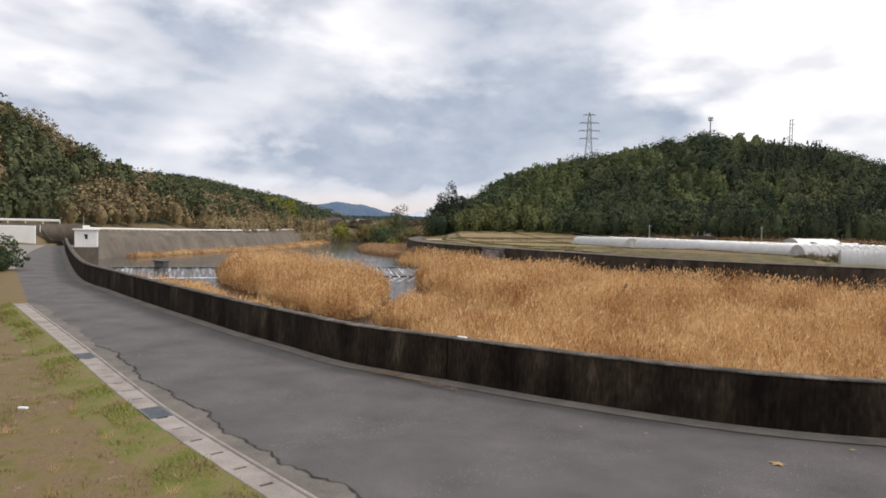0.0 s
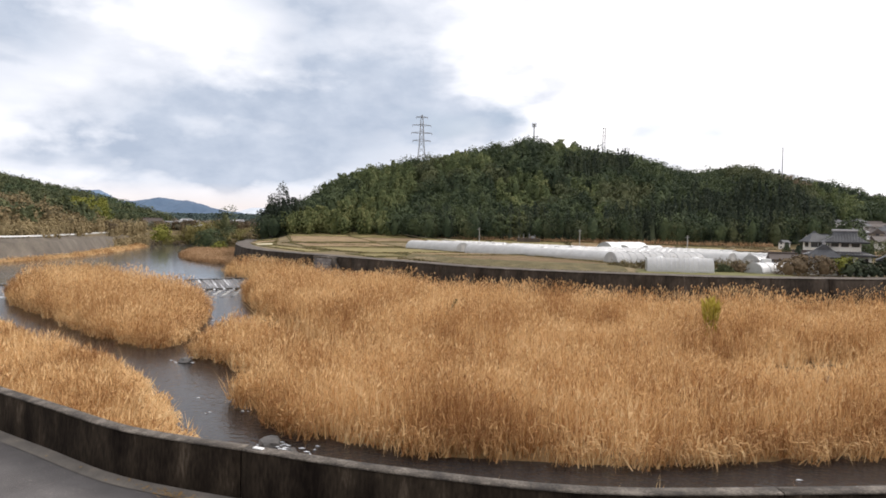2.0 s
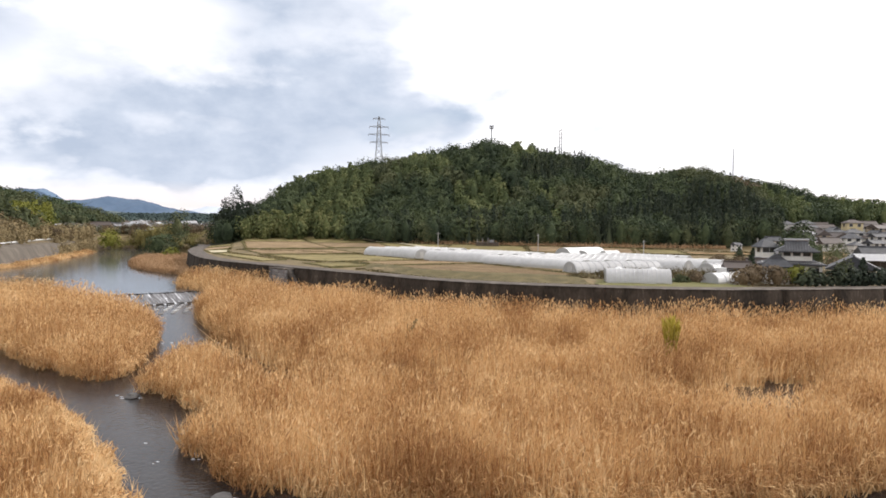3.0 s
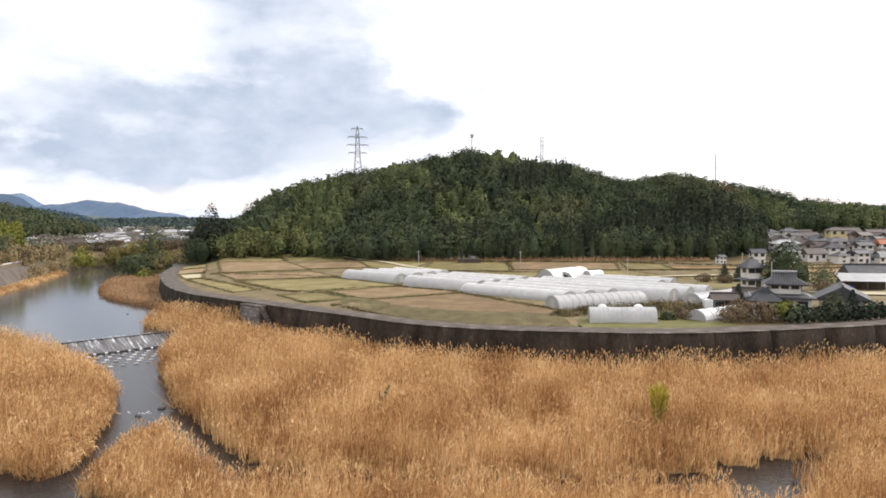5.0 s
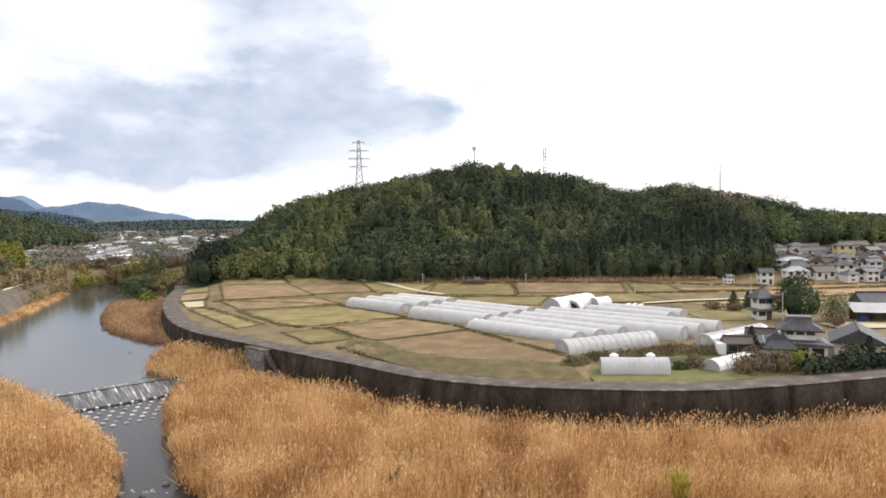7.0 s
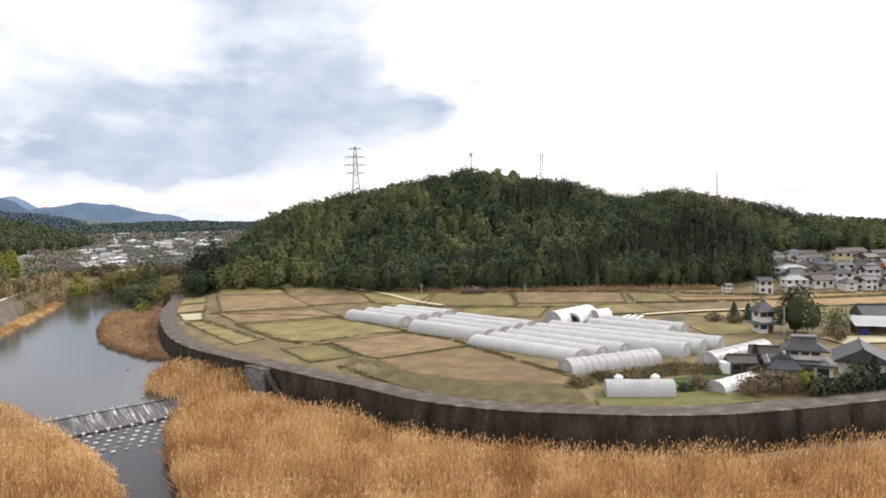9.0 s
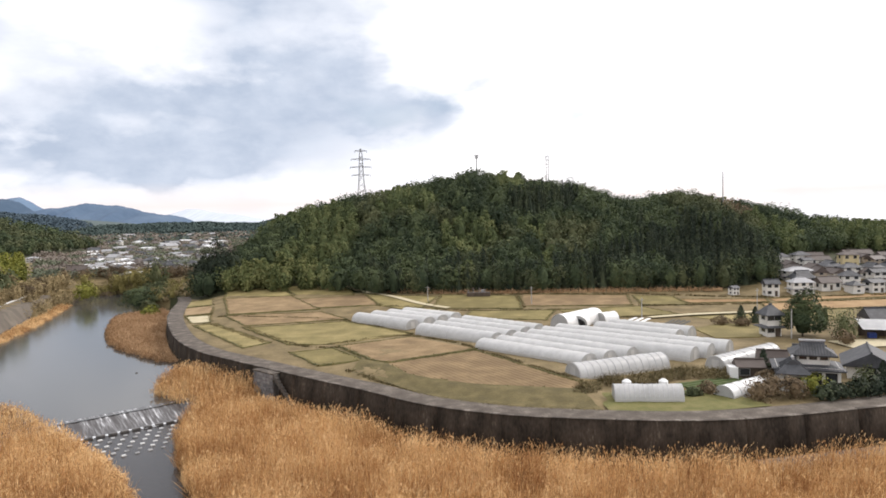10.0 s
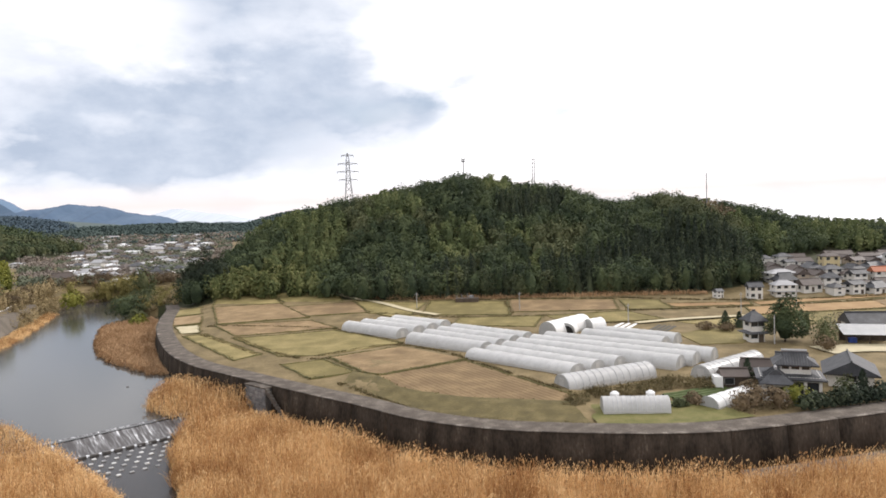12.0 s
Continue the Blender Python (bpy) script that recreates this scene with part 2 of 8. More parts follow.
def sweep(line, section, closed=False):
    """Vertices and quads of a section of (offset to the left, z) carried along a line."""
    nrm = side_of(line)
    k = len(section)
    v = np.zeros((len(line), k, 3))
    z = line[:, 2] if line.shape[1] > 2 else np.zeros(len(line))
    for i, (o, h) in enumerate(section):
        v[:, i, :2] = line[:, :2] + nrm * o
        v[:, i, 2] = h + z
    f = []
    kk = k if closed else k - 1
    for a in range(len(line) - 1):
        for i in range(kk):
            j = (i + 1) % k
            f.append((a * k + i, a * k + j, (a + 1) * k + j, (a + 1) * k + i))
    return v.reshape(-1, 3), np.array(f)


def poly_distance(x, y, poly):
    """Signed distance to a polygon, below zero inside."""
    p = np.array(poly, dtype=float)
    q = np.roll(p, -1, axis=0)
    best = np.full(x.shape, 1e18)
    inside = np.zeros(x.shape, bool)
    for (ax, ay), (bx, by) in zip(p, q):
        dx, dy = bx - ax, by - ay
        t = np.clip(((x - ax) * dx + (y - ay) * dy) / (dx * dx + dy * dy + 1e-12), 0, 1)
        best = np.minimum(best, (x - ax - t * dx) ** 2 + (y - ay - t * dy) ** 2)
        cross = (ay > y) != (by > y)
        xi = (bx - ax) * (y - ay) / (by - ay + (1e-12 if by == ay else 0)) + ax
        inside ^= cross & (x < xi)
    d = np.sqrt(best)
    return np.where(inside, -d, d)


def step(a, b, v):
    t = np.clip((v - a) / (b - a), 0, 1)
    return t * t * (3 - 2 * t)


# ---------------------------------------------------------------- the plan of the valley
NEAR_WALL = [(90, 16), (30, 9.5), (12, 7.4), (6, 6.4), (3.2, 5.95), (1.9, 5.85), (0.65, 5.95), (-1.2, 6.3), (-2.2, 6.55), (-3.4, 6.9), (-4.6, 7.2), (-6.1, 7.7), (-8.0, 8.75), (-10.2, 9.95), (-12, 11.05),
             (-15.7, 13.3), (-20.9, 16.6), (-27.5, 21.2), (-46, 37.4), (-60, 50)]
LEFT_BANK = [(-71, 63), (-81, 79), (-85, 99), (-87, 125), (-95, 150), (-102, 172), (-108, 192), (-113, 207), (-109, 217)]
OPP_WALL = [(-70, 178), (-66, 168), (-62, 154), (-56.5, 138), (-46.5, 116.5), (-38.2, 104), (-29.5, 95.5), (-18.1, 85.1), (-10.4, 78.4), (-5.0, 73.2), (-0.3, 69.9), (5.1, 67.4),
            (10.2, 66.0), (15.3, 65.0), (20.3, 64.3), (25.4, 64.2), (31.1, 65.0), (37.1, 66.3), (46, 68.5), (60, 72.5), (95, 84)]
RIVER = NEAR_WALL + LEFT_BANK + [(-100, 216), (-92, 207), (-86, 194), (-78, 180)] + OPP_WALL
BED_MAIN = [(-12.3, 27.7), (-8.7, 23.5), (-5.5, 21.7), (-1.3, 20.9), (3.3, 20.5), (8.2, 21.1), (14.3, 23.0), (30, 25), (60, 31), (84, 45), (84, 76),
            (45, 64.6), (37, 62.7), (31, 61.4), (25.4, 60.6), (20, 60.7), (10, 62.5), (5, 64.0), (0, 66.4), (-5, 69.9), (-10, 75.3), (-18, 82.6), (-28, 92.6),
            (-31.5, 90), (-31.5, 82), (-29.5, 74), (-25, 64), (-21.6, 57.7), (-18.6, 51), (-19.6, 45), (-19.5, 40),
            (-18, 37), (-14, 34), (-11.5, 31)]
BED_ISLAND = [(-39.6, 73), (-33, 66.5), (-26.5, 58), (-23.2, 49), (-20.8, 40.5), (-22, 38.9), (-28.6, 43), (-33.6, 47.4), (-45, 57), (-53, 66), (-57, 74),
              (-60, 82), (-56, 87), (-51, 84), (-45.5, 78)]
BED_STRIP = [(-40, 47), (-30.5, 39), (-19.6, 31.6), (-12.2, 22.6), (-8.3, 16), (-4.5, 12.8), (-1, 9.5), (-3.8, 8.2), (-6.8, 9.6), (-11.8, 12.8), (-18.5, 17.6),
             (-31, 26.6), (-46, 39.5), (-48, 45)]
BED_UPPER = [(-79, 163), (-70.5, 142), (-64, 130), (-58, 122), (-47.5, 112), (-43.5, 110.5), (-46.8, 117), (-56.8, 138), (-62.4, 154), (-67, 168), (-74, 178)]
BED_CLUMP = [(-38.5, 90), (-40.5, 96), (-40.5, 103), (-37, 105.2), (-33, 102), (-28.3, 96.4), (-24, 91.5), (-26.5, 88.5), (-31, 85.5), (-34.5, 87.0)]
BEDS = [BED_MAIN, BED_ISLAND, BED_STRIP, BED_UPPER, BED_CLUMP]


# a narrow channel that winds through the reed bed: x, y and half width on the plan
CREEK = [(-19.4, 51.5, 1.1), (-16.4, 46.8, 1.2), (-13.2, 42.8, 1.3), (-9.4, 39.4, 1.3), (-4.8, 38.9, 1.0), (1.5, 38.2, 0.8), (7.8, 38.0, 0.8), (13.9, 37.8, 1.2), (17.6, 38.8, 1.7), (23.3, 41.2, 1.2)]


def creek_depth(x, y):
    """How far inside the channel, as a share of its half width, below 1 inside."""
    best = np.full(np.shape(x), 99.0)
    for (ax, ay, aw), (bx, by, bw) in zip(CREEK, CREEK[1:]):
        t = np.clip(((x - ax) * (bx - ax) + (y - ay) * (by - ay)) / ((bx - ax) ** 2 + (by - ay) ** 2), 0, 1)
        w = (aw + (bw - aw) * t) * (1 + 0.3 * np.sin(x * 1.7 + y) + 0.2 * np.sin(x * 4.1))
        best = np.minimum(best, np.hypot(x - ax - t * (bx - ax), y - ay - t * (by - ay)) / w)
    return best


def valley_height(x, y):
    """Ground height of the whole valley: river bed, dikes, fields, hills (all on the plan)."""
    d = poly_distance(x, y, RIVER)
    land = 1.6 * step(120, 165, y) * step(4.5, 13, d) + 1.6 * step(150, 200, y) * step(30, 80, x)
    land = land + 3.6 * step(143, 178, y) * step(60, 74, x) * step(400, 260, y)
    left = step(-62, -74, x) * step(165, 60, y) * step(50, 60, y)
    land = land + 1.0 * left * step(4.4, 5.6, d)
    land = land + 0.45 * step(4.4, 7.6, d) * step(-16, -9, x) * step(17, 14, x) * step(112, 96, y) * step(50, 62, y)
    # wooded hill beyond the fields
    top = np.interp(x, [-110, -72, -66, -62, -57, -47, -29, -11, 3, 8, 21, 28, 42, 51, 56, 60, 75, 87, 102, 114, 129, 150, 200, 400, 700],
                    [0, 0, 1, 4.5, 10, 15.2, 18.8, 21.8, 24.4, 25.8, 24.2, 23, 20.6, 16.8, 15.4, 14.4, 12.4, 10.4, 7.4, 4.0, 1.6, 0.8, 2, 4, 0])
    foot = np.interp(x, [-80, -60, 0, 45, 66, 76, 80, 110, 200], [186, 170, 160, 157, 156, 157, 178, 187, 187])
    land = land + top * step(0, 1, (y - foot) / (220 - foot)) * step(420, 250, y)
    land = land - 0.055 * np.maximum(0, y - 238) * step(55, 105, x)
    # steep hill on the near side of the river
    h1 = np.interp(y, [-300, -60, 60, 107, 112, 116, 122, 131, 140, 150, 165, 180, 200], [18, 26, 27, 22.5, 20, 17, 14.2, 12.4, 10.6, 8, 5, 2, 0])
    land = land + h1 * step(-92, -142, x) * step(-420, -200, x)
    h2 = np.interp(x / 1.6, [-600, -420, -264, -249, -235, -218, -202, -187, -174, -163, -152, -144, -136], [0, 26, 30, 32.5, 32, 27, 21.5, 17, 12.6, 8, 2.5, 0.5, 0])
    land = land + h2 * step(345, 425, y) * step(560, 470, y)
    # low ridges closing the valley
    h3 = np.interp(x, [-900, -620, -575, -552, -530, -500, -455, -415, -395, -328, -291, -262, -235, -200, -60, 60], [6, 3, 1, 10, 13, 11.5, 14, 12, 13, 9, 9, 17, 24, 28, 26, 0])
    land = land + h3 * step(930, 1080, y) * step(1700, 1200, y)
    h4 = np.interp(x, [-1500, -967, -931, -887, -820, -790, -777, -740, -600], [60, 42, 35, 34, 23, 16, 6, 0, 0])
    land = land + h4 * step(1250, 1480, y) * step(2300, 1600, y)
    bed = np.full(x.shape, -4.9)
    for poly in BEDS:
        b = poly_distance(x, y, poly)
        base = -3.0 if poly in (BED_UPPER, BED_CLUMP) else -3.85
        bed = np.maximum(bed, -4.9 + (base + 4.9) * step(0.6, -0.8, b))
    bed = bed - 0.45 * step(2.9, 1.9, np.hypot(x - 18, (y - 36.8) * 1.1))
    bed = bed - 0.5 * step(1.9, 1.0, creek_depth(x, y))
    outer = x < np.interp(y, [60, 150, 180], [-68, -80, -92])
    rise = np.where(outer, step(2.7, 4.2, d), step(0.25, 2.2, d))
    return np.where(d < 0.25, bed, bed + (land - bed) * rise)




def on_plan(pts):
    return [tuple(U * c for c in p) for p in pts]


def height_at(x, y):
    """Ground height in metres at places in metres."""
    return U * valley_height(np.asarray(x, dtype=float) / U, np.asarray(y, dtype=float) / U) - 0.1


def ground_z(x, y):
    return float(height_at(np.array([x]), np.array([y]))[0])


def build_ground():
    def axis(lo, hi, st, reach_lo, reach_hi):
        a = list(np.arange(lo, hi + 0.01, st))
        s = st
        while a[-1] < reach_hi:
            s *= 1.13
            a.append(a[-1] + s)
        s = st
        while a[0] > reach_lo:
            s *= 1.13
            a.insert(0, a[0] - s)
        return np.array(a)
    gx, gy = axis(-190, 135, 1.4, -4600, 4600), axis(-18, 330, 1.4, -1200, 4800)
    X, Y = np.meshgrid(gx, gy)
    Z = height_at(X, Y)
    wave = 0.05 * np.sin(X * 0.9 + Y * 1.3) + 0.04 * np.sin(X * 2.1 - Y * 1.7)
    v = np.stack([X.ravel(), Y.ravel(), (Z + wave * 0.6).ravel()], 1)
    nx, ny = len(gx), len(gy)
    i = np.arange(nx * ny).reshape(ny, nx)
    f = np.stack([i[:-1, :-1].ravel(), i[:-1, 1:].ravel(), i[1:, 1:].ravel(), i[1:, :-1].ravel()], 1)
    me = raw_mesh("ground", v, f, EARTH, smooth=True)
    for m in (STRAW, MUD, FOREST_FLOOR, GRASS, HAZED_LAND):
        me.materials.append(m)
    cx, cy, cz = (X[:-1, :-1] + 0.7).ravel(), (Y[:-1, :-1] + 0.7).ravel(), Z[:-1, :-1].ravel()
    px, py = cx / U, cy / U
    slot = np.zeros(len(cx), dtype=np.int32)
    wet = poly_distance(px, py, RIVER) < 0.5
    slot[wet] = 2
    for poly in BEDS:
        slot[poly_distance(px, py, poly) < 0.2] = 1
    slope = np.gradient(Z, axis=0)[:-1, :-1].ravel() ** 2 + np.gradient(Z, axis=1)[:-1, :-1].ravel() ** 2
    slot[(~wet) & (cz > 3.0) & ((py > 158) | (px < -92))] = 3
    slot[(~wet) & (py > np.interp(px, [-80, -60, 0, 45, 66, 76, 80, 110, 200], [186, 170, 160, 157, 156, 157, 178, 187, 187])) & (px > -82)] = 3
    slot[(~wet) & (py < 30) & (px > -60)] = 4
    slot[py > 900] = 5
    me.polygons.foreach_set("material_index", slot)
    tagged(new("ground", me), "dry winter earth and grass of the valley floor and hills", "ground", kind="structure")


STRAW = shade("straw_litter", [(0.12, 0.07, 0.03), (0.28, 0.18, 0.08), (0.40, 0.27, 0.13)], scale=0.5, fine=6, bump=0.5, bump_scale=20)
# haze over the far ground is mixed into this blue-green colour
HAZED_LAND = shade("hazed_wooded_land", [(0.06, 0.085, 0.085), (0.085, 0.112, 0.105)], scale=0.01, fine=0.06, bump=0)
MUD = shade("river_mud", [(0.05, 0.045, 0.04), (0.10, 0.09, 0.075)], scale=0.4, bump=0.3)
FOREST_FLOOR = shade("forest_floor", [(0.018, 0.02, 0.009), (0.04, 0.045, 0.018), (0.06, 0.05, 0.025)], scale=0.15, bump=0.4)
CONCRETE_FAR = shade("streaked_concrete", [(0.019, 0.0145, 0.011), (0.035, 0.027, 0.0205), (0.054, 0.041, 0.031), (0.135, 0.108, 0.083)], rough=0.95, spec=0.1, scale=0.5, fine=4, detail=9,
                     bump=0.4, bump_scale=12, stretch=(1, 1, 0.4), contrast=(0.36, 0.74), each=0.05)
COPING = shade("pale_coping", [(0.04, 0.034, 0.03), (0.10, 0.085, 0.07), (0.22, 0.19, 0.16)], contrast=(0.38, 0.66), scale=2.5, fine=20, bump=0.4, bump_scale=40)
LID = shade("gutter_concrete", [(0.21, 0.183, 0.163), (0.31, 0.272, 0.245), (0.38, 0.34, 0.305)], scale=2.0, fine=25, bump=0.35, bump_scale=60, each=0.12)
# near-black colour that paints the shade inside the lids' lifting slots
SLOT_SHADE = shade("slot_shade", [(0.012, 0.011, 0.010), (0.03, 0.027, 0.024)], scale=6, bump=0)
IRON = shade("grating_iron", [(0.12, 0.135, 0.15), (0.20, 0.22, 0.24)], rough=0.5, metal=0.6, scale=6)
GRIT = shade("gritty_shoulder", [(0.10, 0.09, 0.08), (0.165, 0.148, 0.13), (0.26, 0.225, 0.185)], scale=1.3, fine=25, bump=0.5, bump_scale=70)
# colours the asphalt crack, and paints the shade under the gutter lids
CRACK_AND_BED = shade("tar_crack_and_gutter_shade", [(0.02, 0.02, 0.02), (0.05, 0.045, 0.04)], scale=4)
TRACK = shade("dike_track", [(0.068, 0.055, 0.044), (0.105, 0.087, 0.071), (0.185, 0.158, 0.132)], contrast=(0.36, 0.66), scale=0.5, fine=5, bump=0.3, bump_scale=18)
WHITE = shade("white_paint", [(0.70, 0.70, 0.69), (0.82, 0.82, 0.81)], rough=0.5, scale=0.8, bump=0.05)
LEAF_TAN = shade("fallen_leaf", [(0.32, 0.21, 0.09), (0.45, 0.31, 0.15)], scale=9)

build_ground()


def sheet(name, poly, z, material, label, category):
    bm = bmesh.new()
    f = bm.faces.new([bm.verts.new((x, y, z)) for x, y in on_plan(poly)])
    bmesh.ops.triangulate(bm, faces=[f])
    return tagged(part(name, bm, material), label, category, kind="structure")


UPPER = [(-66.5, 60.0), (-33.2, 87.4), (-25, 93), (-50, 135), (-60, 175), (-85, 215), (-95, 260), (-150, 260), (-125, 200), (-102, 140), (-96, 90), (-80, 60)]
sheet("water_upper", UPPER, -3.0 * U, WATER, "calm dark grey-green river water above the weir", "water")
LOWER = [(-66.0, 59.0), (-50, 36), (-20, 12), (4, 3), (100, 8), (100, 90), (40, 72), (15, 72), (-20, 95), (-32.4, 86.2)]
sheet("water_lower", LOWER, -4.05 * U, RIFFLE, "shallow rippled river water below the weir", "water")


def panels(name, pts, section, length, material, label, piece_name, gap=0.03, st=0.9, cap=None, offset=0.0):
    """A wall along a line, as separate cast panels with open joints between them; cap: section and material of a coping."""
    line = smooth_line(on_plan(pts), 0.25)
    s = np.concatenate([[0], np.cumsum(np.linalg.norm(np.diff(line, axis=0), axis=1))])
    root = tagged(empty(name), label, "wall", kind="structure")
    a = offset - length
    while a < s[-1]:
        lo, hi = max(0.0, a + gap / 2), min(s[-1], a + length - gap / 2)
        a += length
        if hi - lo < 0.5:
            continue
        t = np.linspace(lo, hi, max(3, int((hi - lo) / st) + 1))
        sub = np.stack([np.interp(t, s, line[:, k]) for k in (0, 1)], 1)
        for sec, mat, nm in ((section, material, piece_name),) + ((cap,) if cap else ()):
            v, f = sweep(sub, sec, closed=True)
            k = len(sec)
            me = raw_mesh(nm, v, f, mat)
            bm = bmesh.new()
            bm.from_mesh(me)
            bm.verts.ensure_lookup_table()
            n = len(bm.verts)
            bm.faces.new([bm.verts[i] for i in range(k)])
            bm.faces.new([bm.verts[n - k + i] for i in range(k)][::-1])
            bmesh.ops.recalc_face_normals(bm, faces=bm.faces)
            bm.to_mesh(me)
            bm.free()
            piece(nm, me, root)
    return root


WALL_TOP = 0.85 * U
NEAR_SEC = [(0.0, -0.3), (-0.03, WALL_TOP - 0.03), (-0.33, WALL_TOP - 0.03), (-0.6, -6.4)]
NEAR_CAP = ([(-0.015, WALL_TOP - 0.03), (-0.035, WALL_TOP), (-0.325, WALL_TOP), (-0.345, WALL_TOP - 0.03)], COPING, "coping")
run = smooth_line(on_plan(NEAR_WALL), 0.25)
JOINT = 0.25 * int(np.argmin(np.hypot(run[:, 0] + 4.2, run[:, 1] - 8.65)))      # where two of the cast panels meet
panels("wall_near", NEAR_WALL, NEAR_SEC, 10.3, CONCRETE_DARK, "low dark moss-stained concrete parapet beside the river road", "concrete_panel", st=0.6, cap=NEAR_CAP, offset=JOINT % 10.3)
PALE_CAP = shade("worn_pale_coping", [(0.055, 0.045, 0.036), (0.10, 0.083, 0.068), (0.28, 0.245, 0.21)], contrast=(0.4, 0.66), scale=0.5, fine=6, bump=0.3)
FAR_SEC = [(-0.35, -6.4), (0.45, 0.06), (1.0, 0.06), (1.0, -6.4)]
panels("wall_far", OPP_WALL, FAR_SEC, 7.4, CONCRETE_FAR, "tall dark streaked concrete river embankment", "concrete_panel", gap=0.03, st=1.2, cap=([(0.38, 0.06), (0.40, 0.10), (0.98, 0.10), (1.0, 0.06)], PALE_CAP, "coping"))


def ribbon(name, line, section, material, label, category):
    v, f = sweep(line, section)
    return tagged(new(name, raw_mesh(name, v, f, material)), label, category, kind="structure")


# road between the parapet and the gutter
KERB = [(30, -6.5), (12, -4.5), (5, -2.5), (0, -0.55), (-3.1, 1.15), (-6.15, 2.9), (-8.5, 4.4), (-12.1, 6.8), (-19.9, 11.9), (-33.5, 22.6), (-48, 35.6), (-62, 49.5)]
wl, kl = smooth_line(on_plan(NEAR_WALL), 0.5), smooth_line(on_plan(KERB), 0.5)


def road_sheet():
    """Asphalt from the parapet to the gutter, with a slight crown."""
    n = 240
    a = wl[np.linspace(len(wl) * 0.36, len(wl) - 1, n).astype(int)]
    rows = []
    for p in a:
        q = kl[np.argmin(np.linalg.norm(kl - p, axis=1))]
        w = np.linspace(0.03, 1.0, 9)
        rows.append(np.stack([p[0] + (q[0] - p[0]) * w, p[1] + (q[1] - p[1]) * w, 0.012 + 0.03 * np.sin(w * math.pi)], 1))
    v = np.concatenate(rows)
    f = [(r * 9 + i, r * 9 + i + 1, (r + 1) * 9 + i + 1, (r + 1) * 9 + i) for r in range(n - 1) for i in range(8)]
    tagged(new("road", raw_mesh("road", v, f, ASPHALT, smooth=True)), "grey worn asphalt road along the river parapet", "road", kind="structure")


road_sheet()
ribbon("gutter_strip", wl, [(0.36, 0.034), (0.2, 0.05), (-0.05, 0.07)], GRIT, "pale gritty strip at the foot of the parapet", "pavement")


def rag(q):
    """How far the crumbling edge reaches into the road."""
    return 0.46 + 0.08 * math.sin(q[0] * 1.3) + 0.06 * math.sin(q[0] * 3.1 + 1) + 0.04 * math.sin(q[0] * 7.7) + 0.02 * math.sin(q[0] * 19)


edge = smooth_line(on_plan(KERB[1:9]), 0.1)
kn = side_of(edge)
v = np.concatenate([np.stack([np.append(edge[i] - kn[i] * o, 0.046) for o in (0.0, rag(edge[i]))]) for i in range(len(edge))])
f = [(2 * i, 2 * i + 1, 2 * i + 3, 2 * i + 2) for i in range(len(edge) - 1)]
tagged(new("shoulder", raw_mesh("shoulder", v, f, GRIT)), "crumbling gritty shoulder between asphalt and gutter", "pavement", kind="structure")
# a wandering crack along the broken edge of the asphalt
fine = smooth_line(on_plan(KERB[2:8]), 0.1)
fn = side_of(fine)
vv = []
for i, p in enumerate(fine):
    o = rag(p) + random.uniform(-0.03, 0.03)
    wd = 0.003 + 0.009 * abs(math.sin(i * 0.31)) + random.uniform(0, 0.016)
    vv += [np.append(p - fn[i] * (o - wd), 0.058), np.append(p - fn[i] * (o + wd), 0.058)]
tagged(new("crack", raw_mesh("crack", vv, [(2 * i, 2 * i + 1, 2 * i + 3, 2 * i + 2) for i in range(len(fine) - 1)], CRACK_AND_BED)), "dark ragged crack along the asphalt edge", "crack", kind="structure")


